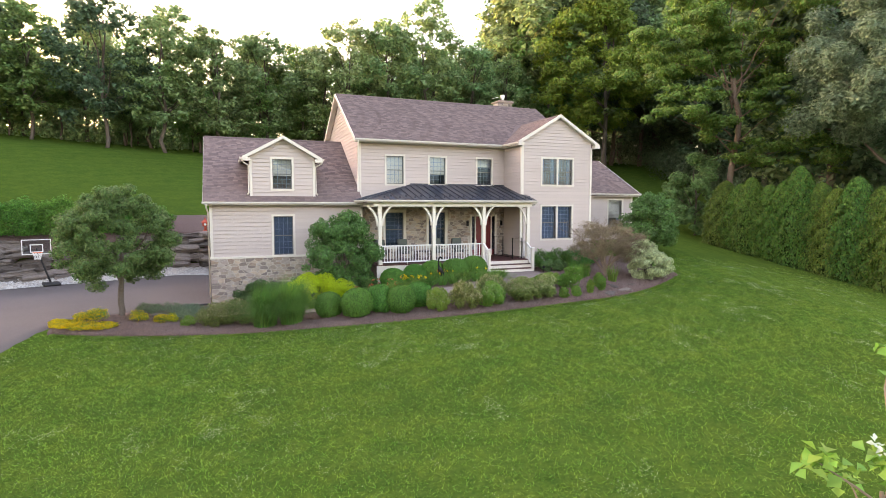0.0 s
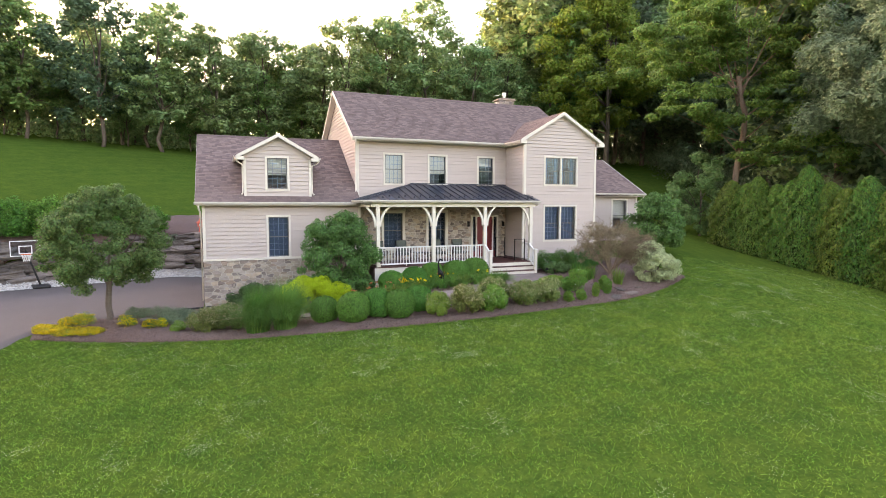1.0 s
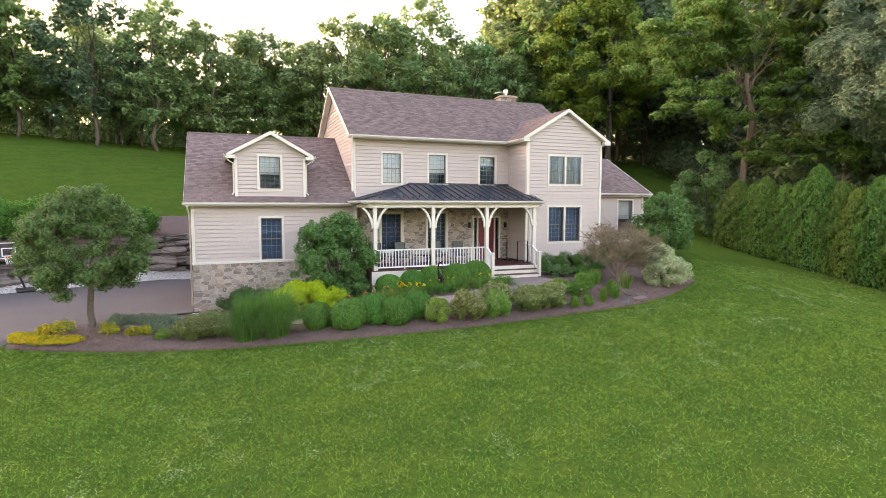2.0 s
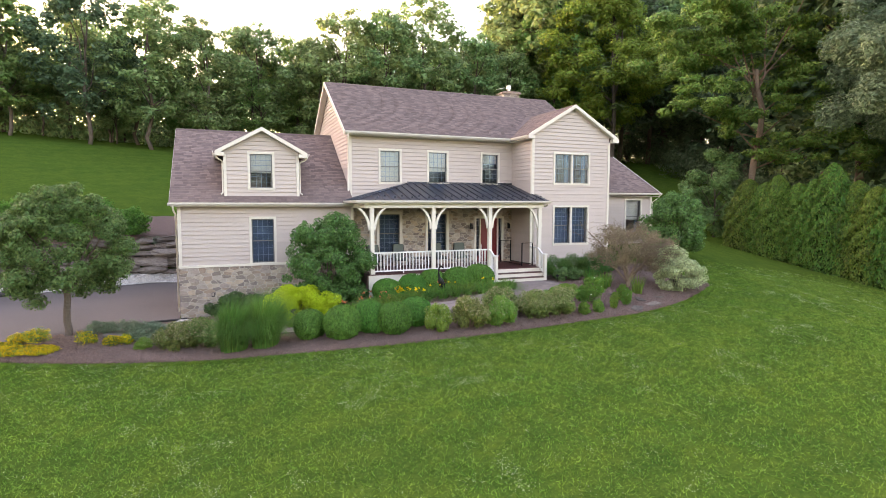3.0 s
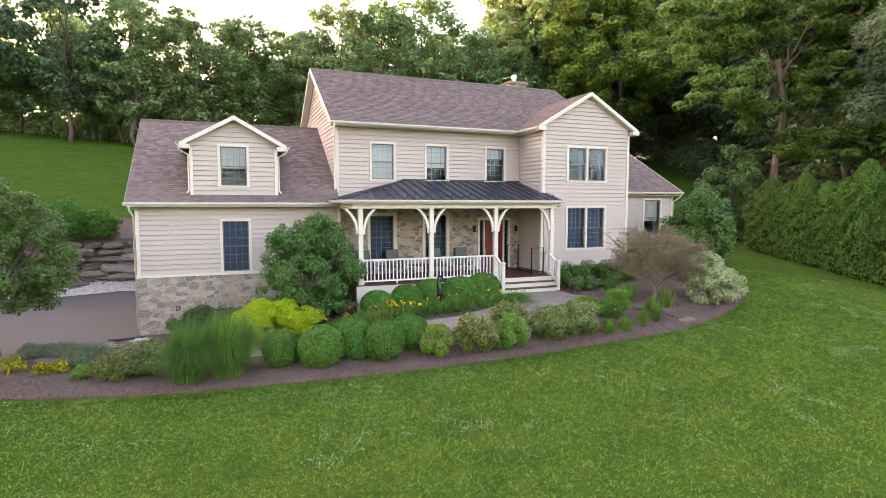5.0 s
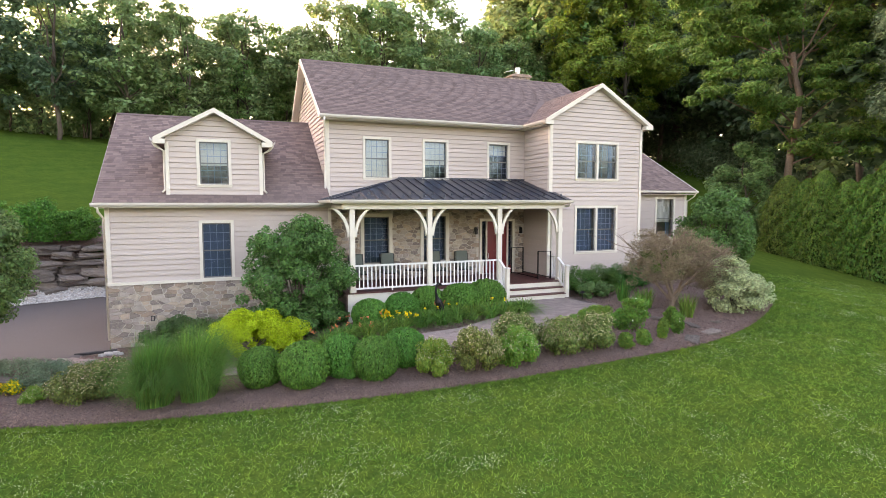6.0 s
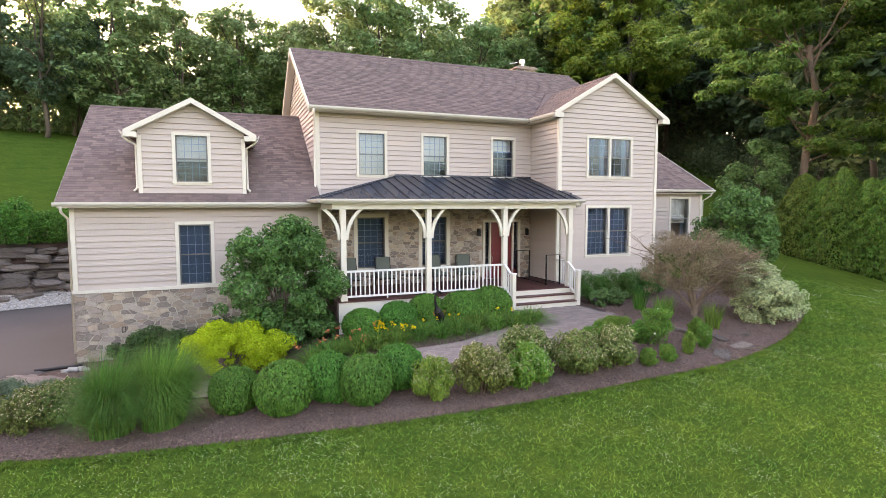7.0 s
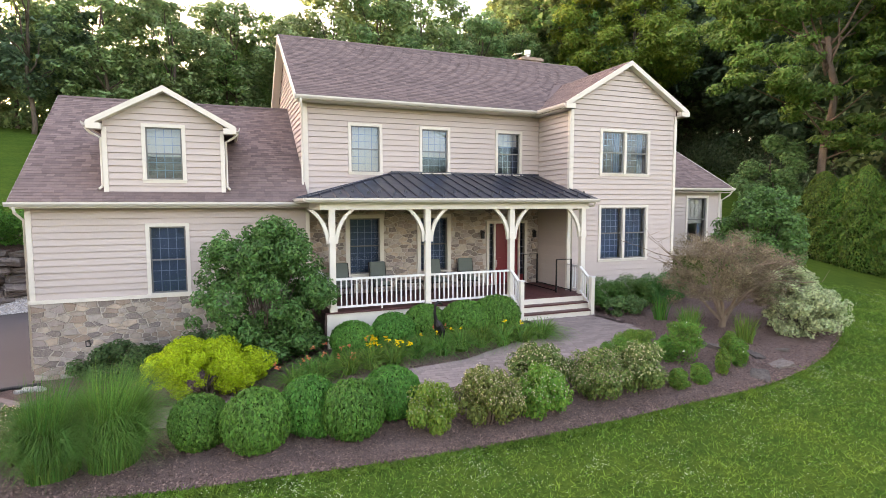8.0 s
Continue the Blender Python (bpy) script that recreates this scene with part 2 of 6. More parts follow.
def part(name, bm, mat=None, parent=None, label="", smooth=False):
    """Links a bmesh, or a finished mesh, as one object under its parent, in the parent's own axes."""
    me = bm if isinstance(bm, bpy.types.Mesh) else mesh_of(bm, name, mat, smooth)
    ob = new(name, me)
    ob.parent = parent
    if label:
        ob["label"] = label
    if name in ("bloom", "branchwork", "foliage", "crown", "leaf_tuft", "blade_tuft", "inner_tuft"):
        tagged(ob, label, kind="stuff")
    return ob


def box(bm, x0, x1, y0, y1, z0, z1):
    v = [bm.verts.new(p) for p in ((x0, y0, z0), (x1, y0, z0), (x1, y1, z0), (x0, y1, z0), (x0, y0, z1), (x1, y0, z1), (x1, y1, z1), (x0, y1, z1))]
    for f in ((3, 2, 1, 0), (4, 5, 6, 7), (0, 1, 5, 4), (1, 2, 6, 5), (2, 3, 7, 6), (3, 0, 4, 7)):
        bm.faces.new([v[i] for i in f])
    return v


def boxes(*rows):
    bm = bmesh.new()
    for r in rows:
        box(bm, *r)
    return bm


def prism(bm, points, push):
    """A closed solid: a flat polygon and its copy moved by push."""
    push = Vector(push)
    a = [bm.verts.new(p) for p in points]
    b = [bm.verts.new(Vector(p) + push) for p in points]
    n = len(a)
    f = [bm.faces.new(a), bm.faces.new(b[::-1])] + [bm.faces.new((a[(i + 1) % n], a[i], b[i], b[(i + 1) % n])) for i in range(n)]
    bmesh.ops.recalc_face_normals(bm, faces=f)
    return bm


def tube(bm, points, radii, sides=8):
    rings = []
    for i, p in enumerate(points):
        p = Vector(p)
        d = (Vector(points[min(i + 1, len(points) - 1)]) - Vector(points[max(i - 1, 0)])).normalized()
        u = d.cross(Vector((0.31, 0.95, 0.07)))
        u = u.normalized() if u.length > 1e-3 else d.orthogonal().normalized()
        w = d.cross(u)
        rings.append([bm.verts.new(p + radii[i] * (math.cos(k * math.tau / sides) * u + math.sin(k * math.tau / sides) * w)) for k in range(sides)])
    for a, b in zip(rings, rings[1:]):
        for k in range(sides):
            bm.faces.new((a[k], a[(k + 1) % sides], b[(k + 1) % sides], b[k]))
    bm.faces.new(rings[0][::-1])
    bm.faces.new(rings[-1])
    return bm


def smooth01(a, b, v):
    u = np.clip((v - a) / (b - a), 0, 1)
    return u * u * (3 - 2 * u)


# ---- the lie of the land ----
def wall_line(x):
    """y of the foot of the retaining wall behind the drive."""
    return 36.5 + 0.42 * (np.minimum(x, -4.0) + 12.0)


def ground(x, y):
    """Height of the ground: a lawn that climbs to the house, a level drive, a terrace wall and a hill behind."""
    x, y = np.asarray(x, float), np.asarray(y, float)
    xc, yc = np.clip(x, -16, 22), np.clip(y, 4, 26)
    drop = 0.14 * np.clip(x - 22, 0, 14)
    front = -4.333 + 0.0397 * xc + 0.0682 * yc - 0.00213 * xc * xc + 0.00207 * yc * yc + 0.00224 * xc * yc
    front = front + np.minimum(y - 4, 0) * 0.09
    front = front - 0.12 * smooth01(13.0, 18.0, y) * smooth01(-8.0, -2.0, x)
    front = np.minimum(front, -1.34 + 0.02 * np.maximum(x - 14, 0) - 1.2 * smooth01(8.0, -4.0, x))
    drive = smooth01(-4.2, -7.0, x) * smooth01(20.5, 24.5, y)
    near = front * (1 - drive) - 2.32 * drive
    back = -1.25 + 0.165 * np.minimum(y - 21.0, 16.0) + 0.26 * np.clip(y - 37.0, 0, 38) + 0.13 * np.clip(y - 75, 0, 110)
    kr = smooth01(15.0, 18.5, x) * smooth01(19.0, 24.0, y)
    z = near * (1 - kr) + back * kr - drop
    z = z + 0.45 * smooth01(0.2, 1.9, y - wall_line(x)) * (x < -3.0)
    step = wall_line(x) + 2.3
    hill = 0.30 + 0.256 * np.clip(y - step, 0, 32.5) + 0.15 * np.clip(y - step - 32.5, 0, 110)
    kh = smooth01(-0.35, 0.35, y - step) * (1 - smooth01(14.0, 22.0, x)) * np.where(x < -3.0, 1, smooth01(35, 46, y))
    return z * (1 - kh) + np.maximum(hill, z) * kh


def gz(x, y):
    return float(ground(x, y))


def sheet(name, x0, x1, nx, y0, y1, ny, mat, zfun):
    """A grid mesh whose lines crowd where the camera goes."""
    xs, ys = np.interp(np.linspace(0, 1, nx), *x0x1(x0, x1)), np.interp(np.linspace(0, 1, ny), *x0x1(y0, y1))
    gx, gy = np.meshgrid(xs, ys)
    co = np.stack([gx, gy, zfun(gx, gy)], -1).reshape(-1, 3)
    i = np.arange(nx * ny).reshape(ny, nx)
    q = np.stack([i[:-1, :-1], i[:-1, 1:], i[1:, 1:], i[1:, :-1]], -1).reshape(-1, 4)
    me = bpy.data.meshes.new(name)
    me.from_pydata(co.tolist(), [], q.tolist())
    me.polygons.foreach_set("use_smooth", [True] * len(me.polygons))
    me.materials.append(mat)
    return me


def x0x1(a, b):
    """Even steps in the middle of a range, long ones at its ends."""
    lo, hi = max(a, -40), min(b, 90)
    return [0, 0.06, 0.94, 1], [a, lo, hi, b]


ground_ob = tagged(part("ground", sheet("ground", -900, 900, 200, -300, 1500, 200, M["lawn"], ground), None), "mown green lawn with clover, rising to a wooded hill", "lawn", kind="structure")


# ---- house ----
HX0, HX1, MY, GY, RY, DK = 3.03, 16.72, 28.30, 26.20, 33.00, -0.64      # main block, gable front, ridge line, deck level
SX0, SY = -4.51, 27.72                                                 # side block: left end and front
house = thing("house", "two-storey beige-sided house with brown shingle roofs and front porch", "house")
COURSE = 0.187


class Face:
    """A wall face: a runs along it, d goes inward, z up. side S looks to -y, W to -x."""

    def __init__(self, side, at):
        self.side, self.at = side, at

    def p(self, a, d, z):
        return (a, self.at + d, z) if self.side == "S" else (self.at + d, a, z)

    def slab(self, bm, a0, a1, d0, d1, z0, z1):
        q = [self.p(a, d, z) for a in (a0, a1) for d in (d0, d1) for z in (z0, z1)]
        lo, hi = [min(c) for c in zip(*q)], [max(c) for c in zip(*q)]
        box(bm, lo[0], hi[0], lo[1], hi[1], lo[2], hi[2])


def grid_solid(face, ca, cz, d0, d1, holes):
    """A slab with rectangular holes, as one connected solid. ca, cz: its cut lines."""
    bm = bmesh.new()
    ca, cz = sorted(set(ca)), sorted(set(cz))
    na, nz = len(ca), len(cz)
    vs = [[[bm.verts.new(face.p(a, d, z)) for z in cz] for a in ca] for d in (d0, d1)]

    def full(i, j):
        if not (0 <= i < na - 1 and 0 <= j < nz - 1):
            return False
        a, z = (ca[i] + ca[i + 1]) / 2, (cz[j] + cz[j + 1]) / 2
        return not any(h[0] < a < h[1] and h[2] < z < h[3] for h in holes)

    for i in range(na - 1):
        for j in range(nz - 1):
            if not full(i, j):
                continue
            for v in vs:
                bm.faces.new((v[i][j], v[i + 1][j], v[i + 1][j + 1], v[i][j + 1]))
            for (di, dj), (p, q) in (((-1, 0), ((i, j), (i, j + 1))), ((1, 0), ((i + 1, j), (i + 1, j + 1))), ((0, -1), ((i, j), (i + 1, j))), ((0, 1), ((i, j + 1), (i + 1, j + 1)))):
                if not full(i + di, j + dj):
                    bm.faces.new((vs[0][p[0]][p[1]], vs[0][q[0]][q[1]], vs[1][q[0]][q[1]], vs[1][p[0]][p[1]]))
    bmesh.ops.delete(bm, geom=[v for v in bm.verts if not v.link_faces], context="VERTS")
    bmesh.ops.recalc_face_normals(bm, faces=bm.faces[:])
    return bm


def wall_body(name, face, a0, a1, z0, z1, openings, mat, thick=0.2, top=None):
    """A solid wall with real openings; top: (a, z) of a gable's peak."""
    bm = grid_solid(face, [a0, a1, *[v for o in openings for v in o[:2]]], [z0, z1, *[v for o in openings for v in o[2:]]], 0, thick, openings)
    ob = part(name, bm, mat, house)
    if top:
        peak = prism(bmesh.new(), [face.p(a0, 0, z1), face.p(a1, 0, z1), face.p(top[0], 0, top[1])], Vector(face.p(0, thick, 0)) - Vector(face.p(0, 0, 0)))
        part("gable_wall", peak, mat, house)
    return ob


def clad(parent, face, lo, hi, z0, z1, openings, start=None):
    """Lap siding: every board is a wedge of its own, cut round the openings. lo, hi: ends at a height."""
    z = z0
    while z < z1 - 0.02:
        zt = min(z + COURSE, z1)
        cuts = [o for o in openings if o[2] < zt - 0.005 and o[3] > z + 0.005]
        levels = sorted({z, zt, *[v for o in cuts for v in o[2:] if z + 0.03 < v < zt - 0.03]})
        for b, t in zip(levels, levels[1:]):
            gaps = sorted(o[:2] for o in cuts if o[2] < (b + t) / 2 < o[3])
            edges = [lo(b), *[v for g in gaps for v in g], hi(b)]
            tops = [lo(t), *[v for g in gaps for v in g], hi(t)]
            for i in range(0, len(edges), 2):
                e0, e1, t0, t1 = edges[i], edges[i + 1], tops[i], tops[i + 1]
                if e1 - e0 < 0.03:
                    continue
                t1 = max(t1, t0 + 0.01)
                fb, ft = (b - z) / COURSE, (t - z) / COURSE
                db, dt = -0.044 + 0.034 * fb, -0.044 + 0.034 * ft
                t_ = t - 0.012 if t == zt else t
                bm = bmesh.new()
                v = [bm.verts.new(face.p(*c)) for c in ((e0, db, b), (e1, db, b), (t1, dt, t_), (t0, dt, t_), (e0, 0.01, b), (e1, 0.01, b), (t1, 0.01, t_), (t0, 0.01, t_))]
                f = [bm.faces.new([v[k] for k in q]) for q in ((0, 1, 2, 3), (0, 4, 5, 1), (3, 2, 6, 7), (0, 3, 7, 4), (1, 5, 6, 2))]
                bmesh.ops.recalc_face_normals(bm, faces=f)
                part("siding_board", bm, M["siding"], parent)
        z = zt


def window(face, a0, a1, z0, z1, cols=4, rows=3, units=1, shade=0.0, curtain=False, trim=0.1, depth=0.2, tone="shade"):
    """A double-hung window: casing, and for each unit two sashes with panes and glazing bars. a0..z1: outer edge of the casing."""
    width = (a1 - a0 - 2 * trim - (units - 1) * trim) / units
    lights = [(a0 + trim + u * (width + trim), a0 + trim + u * (width + trim) + width, z0 + trim, z1 - trim) for u in range(units)]
    win = part("window", grid_solid(face, [a0, a1, *[v for r in lights for v in r[:2]]], [z0, z0 + trim, z1 - trim, z1], -0.055, 0.03, lights), M["trim"], house, "cream-trimmed double-hung window")
    bm = bmesh.new()
    face.slab(bm, a0 - 0.03, a1 + 0.03, -0.085, -0.056, z0 + trim * 0.7, z0 + trim)
    part("window_sill", bm, M["trim"], win)
    for u in range(units):
        p, q = a0 + trim + u * (width + trim), a0 + trim + u * (width + trim) + width
        b, t = z0 + trim, z1 - trim
        mid = (b + t) / 2
        for s0, s1, d in ((b, mid + 0.02, 0.045), (mid - 0.02, t, 0.015)):
            w = 0.042
            bm = grid_solid(face, [p, p + w, q - w, q], [s0, s0 + w, s1 - w, s1], d, d + 0.035, [(p + w, q - w, s0 + w, s1 - w)])
            part("sash", bm, M["sash"], win)
            bm = bmesh.new()
            face.slab(bm, p + w - 0.004, q - w + 0.004, d + 0.010, d + 0.016, s0 + w - 0.004, s1 - w + 0.004)
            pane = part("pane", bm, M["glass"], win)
            pane.visible_shadow = False
            if cols * rows == 1:
                continue
            xs = [p + w + (q - p - 2 * w) * c / cols for c in range(1, cols)]
            zs = [s0 + w + (s1 - s0 - 2 * w) * c / rows for c in range(1, rows)]
            ax, az = [p + w] + [x + e for x in xs for e in (-0.008, 0.008)] + [q - w], [s0 + w] + [y + e for y in zs for e in (-0.008, 0.008)] + [s1 - w]
            bm = grid_solid(face, ax, az, d + 0.019, d + 0.031, [(ax[i], ax[i + 1], az[j], az[j + 1]) for i in range(0, len(ax), 2) for j in range(0, len(az), 2)])
            part("glazing_grid", bm, M["muntin"], win)
        # roller shade; in the lower windows a full sheet coloured like mirrored sky
        if shade:
            bm = bmesh.new()
            n = 10
            for k in range(n):
                x0, x1 = p + (q - p) * k / n, p + (q - p) * (k + 1) / n
                face.slab(bm, x0, x1, depth + 0.02 + 0.006 * (k % 2), depth + 0.03 + 0.006 * (k % 2), t - (t - b) * shade, t)
            part("shade", bm, M[tone], win, "pulled-down window shade or sky-blue sheet behind the panes")
        if curtain:
            bm = bmesh.new()
            for side in (0, 1):
                for k in range(5):
                    x = (p + 0.01 + 0.05 * k) if side == 0 else (q - 0.06 - 0.05 * k)
                    face.slab(bm, x, x + 0.05, depth + 0.05 + 0.02 * (k % 2), depth + 0.06 + 0.02 * (k % 2), b, t)
            part("curtain", bm, M["curtain"], win, "pale curtain at the sides")
    return win


def inner(o, trim=0.1):
    return (o[0] + trim * 0.6, o[1] - trim * 0.6, o[2] + trim * 0.6, o[3] - trim * 0.6)


def board(name, face, a0, a1, z0, z1, d0=-0.06, d1=0.02, mat="trim"):
    bm = bmesh.new()
    face.slab(bm, a0, a1, d0, d1, z0, z1)
    return part(name, bm, M[mat], house)


# walls of the main block and the gable front
front, gable, side_f, west = Face("S", MY), Face("S", GY), Face("S", SY), Face("W", HX0)
W_UP = [(4.47, 5.66, 3.45, 5.19), (7.02, 8.20, 3.45, 5.19), (10.04, 11.18, 3.45, 5.19)]
w = wall_body("wall", front, HX0, 11.95, 2.3, 5.9, [inner(o) for o in W_UP], M["siding"])
clad(w, front, lambda z: HX0 + 0.1, lambda z: 11.92, 2.62, 5.82, W_UP)
for o, sh in zip(W_UP, (0.97, 0.62, 0.30)):
    window(front, *o, cols=4, rows=3, shade=sh)
G_UP, G_LO = (13.2, 15.47, 3.45, 5.15), (13.2, 15.47, 0.30, 2.40)
GPK, GSH = (14.35, 7.43), 6.02
w = wall_body("wall", gable, 11.95, HX1, -2.4, GSH, [inner(G_UP), inner(G_LO)], M["siding"], top=GPK)
slope = (HX1 - 11.95) / 2 / (GPK[1] - GSH)
clad(w, gable, lambda z: max(12.03 if z < 5.8 else 11.96, 11.96 + (z - GSH) * slope), lambda z: min(HX1 - 0.09 if z < 5.8 else HX1 - 0.01, HX1 - 0.01 - (z - GSH) * slope), -0.95, GPK[1] - 0.06, [G_UP, G_LO])
window(gable, *G_UP, cols=4, rows=3, units=2, curtain=True)
window(gable, *G_LO, cols=4, rows=4, units=2, shade=1.0, tone="sky_blue_sheet")
board("corner_board", gable, 11.93, 12.05, -0.95, 5.75)
board("corner_board", gable, HX1 - 0.1, HX1 + 0.02, -0.95, 5.75)
gw = Face("W", 11.95)
w = wall_body("wall", gw, GY, MY, -2.4, 5.75, [], M["siding"])
clad(w, gw, lambda z: GY + 0.09, lambda z: MY - 0.03, -0.6, 5.75, [])
board("corner_board", gw, GY - 0.05, GY + 0.09, -0.6, 5.75, -0.055, 0.0)
# west gable end of the main block
MZ, MPK = 6.12, 9.06
w = wall_body("wall", west, MY, 37.7, -2.4, MZ, [], M["siding"], top=(RY, MPK))
ws = (37.7 - MY) / 2 / (MPK - MZ)
clad(w, west, lambda z: MY + 0.1 if z < MZ else MY + (z - MZ) * ws + 0.05, lambda z: 37.6 if z < MZ else 37.7 - (z - MZ) * ws - 0.05, 2.4, MPK - 0.06, [])
board("corner_board", west, MY + 0.022, MY + 0.12, 2.45, 6.0, -0.05, 0.02)
board("corner_board", front, HX0 - 0.055, HX0 + 0.1, 2.62, 5.8)
# plain hidden walls and floors
part("wall", prism(bmesh.new(), [(HX1 - 0.2, GY + 0.2, -2.4), (HX1 - 0.2, 37.7, -2.4), (HX1 - 0.2, 37.7, 5.85), (HX1 - 0.2, RY, 9.06), (HX1 - 0.2, MY, 5.85), (HX1 - 0.2, GY + 0.2, 5.75)], (0.2, 0, 0)), M["siding"], house)
part("wall", boxes((SX0, HX1, 37.7, 37.9, -2.4, 5.85)), M["siding"], house)
for r in ((SX0 + 0.2, HX1 - 0.2, MY + 0.25, 37.7, 2.65, 2.9), (12.15, HX1 - 0.2, GY + 0.2, MY + 0.25, 2.65, 2.9),):
    part("floor", boxes(r), M["interior"], house)
for r in ((SX0 + 0.2, HX1 - 0.2, MY + 0.25, 37.7, -0.75, -0.6), (12.15, HX1 - 0.2, GY + 0.2, MY + 0.25, -0.75, -0.6), (SX0 + 0.2, 3.0, SY + 0.25, MY + 0.24, -0.75, -0.6),):
    part("floor", boxes(r), M["interior"], house)
for r in ((3.25, HX1 - 0.2, 32.3, 32.4, -0.6, 5.8), (6.3, 6.4, MY + 0.25, 32.3, -0.6, 5.8), (9.3, 9.4, MY + 0.25, 32.3, 2.9, 5.8), (12.0, 12.1, MY + 0.25, 32.3, -0.6, 5.8),):
    part("partition", boxes(r), M["interior"], house)
# side block with the dormer
S_W = (-1.65, -0.49, -0.28, 1.89)
w = wall_body("wall", side_f, SX0, HX0, -0.75, 2.62, [inner(S_W)], M["siding"])
clad(w, side_f, lambda z: SX0 + 0.1, lambda z: HX0 - 0.02, -0.2, 2.34, [S_W])
window(side_f, *S_W, cols=4, rows=3, shade=1.0, tone="sky_blue_sheet")
board("corner_board", side_f, SX0 - 0.02, SX0 + 0.11, -0.24, 2.34)
board("corner_board", side_f, HX0 - 0.1, HX0 + 0.02, -0.24, 2.34)
board("water_table", side_f, SX0 - 0.05, HX0 + 0.02, -0.30, -0.20, -0.10, 0.02)
part("wall", prism(bmesh.new(), [(SX0, SY + 0.2, -2.6), (SX0, 37.7, -2.6), (SX0, 37.7, 2.6), (SX0, 32.9, 6.05), (SX0, SY + 0.2, 2.6)], (0.2, 0, 0)), M["siding"], house)
DX0, DX1, DPX, DY = -2.62, 0.55, -1.03, 27.76
D_W = (-1.65, -0.50, 3.07, 4.77)
dorm = Face("S", DY)
w = wall_body("wall", dorm, DX0, DX1, 2.6, 4.80, [inner(D_W)], M["siding"], top=(DPX, 5.69))
clad(w, dorm, lambda z: max(DX0 + 0.09 if z < 4.62 else DX0 + 0.01, DX0 + 0.01 + (z - 4.80) * 1.78), lambda z: min(DX1 - 0.09 if z < 4.62 else DX1 - 0.01, DX1 - 0.01 - (z - 4.80) * 1.78), 2.80, 5.64, [D_W])
window(dorm, *D_W, cols=4, rows=3, shade=0.55)
for a in (DX0 - 0.02, DX1 - 0.10):
    board("corner_board", dorm, a, a + 0.12, 2.78, 4.62)
for x in (DX0, DX1 - 0.15):
    part("wall", prism(bmesh.new(), [(x, DY + 0.2, 2.6), (x, 30.6, 4.55), (x, DY + 0.2, 4.62)], (0.15, 0, 0)), M["siding"], house)
for r in ((SX0 + 0.2, HX0, 30.0, 30.1, -0.6, 3.9), (SX0 + 0.2, HX0, SY + 0.25, 30.0, 2.35, 2.45),):
    part("partition", boxes(r), M["interior"], house)
# sun-room on the east
WGY, WX1 = 28.9, 22.2
wing = Face("S", WGY)
E_W, E_W2 = (20.12, 21.46, 0.62, 2.81), (17.3, 18.6, 0.62, 2.81)
w = wall_body("wall", wing, HX1, WX1, -2.4, 3.0, [inner(E_W), inner(E_W2)], M["siding"])
clad(w, wing, lambda z: HX1 + 0.02, lambda z: WX1 - 0.1, -0.9, 2.95, [E_W, E_W2])
window(wing, *E_W, cols=1, rows=1, shade=0.6, curtain=True)
window(wing, *E_W2, cols=1, rows=1, shade=0.6, curtain=True)
board("corner_board", wing, WX1 - 0.11, WX1 + 0.02, -0.9, 2.95)
part("wall", prism(bmesh.new(), [(WX1 - 0.2, WGY + 0.2, -2.4), (WX1 - 0.2, 37.0, -2.4), (WX1 - 0.2, 37.0, 2.95), (WX1 - 0.2, 33.0, 5.2), (WX1 - 0.2, WGY + 0.2, 2.95)], (0.2, 0, 0)), M["siding"], house)
part("wall", boxes((HX1, WX1, 37.0, 37.2, -2.4, 3.0)), M["siding"], house)
part("floor", boxes((HX1, WX1 - 0.2, WGY + 0.2, 37.0, -0.6, -0.5)), M["interior"], house)


# ---- roofs ----
def shingles(roof, eave, along, up, length, lo, hi, pieces=0, tab=0.24, show=0.145):
    """Courses of single tabs laid up a slope; the lowest ones are objects of their own, the rest one joined part."""
    eave, along, up = Vector(eave), Vector(along).normalized(), Vector(up).normalized()
    out = along.cross(up).normalized()
    rnd = random.Random(7)
    verts, faces, v, row, loose = [], [], 0.0, 0, 0
    while v < length:
        v1 = min(v + show, length)
        a = lo(v) - rnd.random() * tab
        end = hi(v)
        while a < end:
            w = tab * rnd.uniform(0.75, 1.2)
            p, q = max(a, lo(v)), min(a + w - 0.002, end)
            if q - p > 0.03:
                th = rnd.uniform(0.009, 0.014)
                c = [eave + along * s + up * u + out * h for s, u, h in ((p, v - 0.01, th), (q, v - 0.01, th), (q, v1, 0.004), (p, v1, 0.004), (p, v - 0.01, -0.004), (q, v - 0.01, -0.004))]
                quads = [(0, 1, 2, 3), (4, 5, 1, 0), (4, 0, 3), (5, 2, 1)]
                if loose < pieces:
                    me = bpy.data.meshes.new("shingle")
                    me.from_pydata([tuple(x) for x in c], [], quads)
                    me.materials.append(M["shingle"])
                    part("shingle", me, None, roof)
                    loose += 1
                else:
                    n = len(verts)
                    verts += [tuple(x) for x in c]
                    faces += [tuple(n + k for k in f) for f in quads]
            a += w
        v, row = v1, row + 1
    me = bpy.data.meshes.new("shingle_covering")
    me.from_pydata(verts, [], faces)
    me.materials.append(M["shingle"])
    tagged(part("shingle_covering", me, None, roof), kind="stuff")


def roof_slab(name, pts, thick, mat="shingle"):
    return part(name, prism(bmesh.new(), pts, (0, 0, -thick)), M[mat], house)


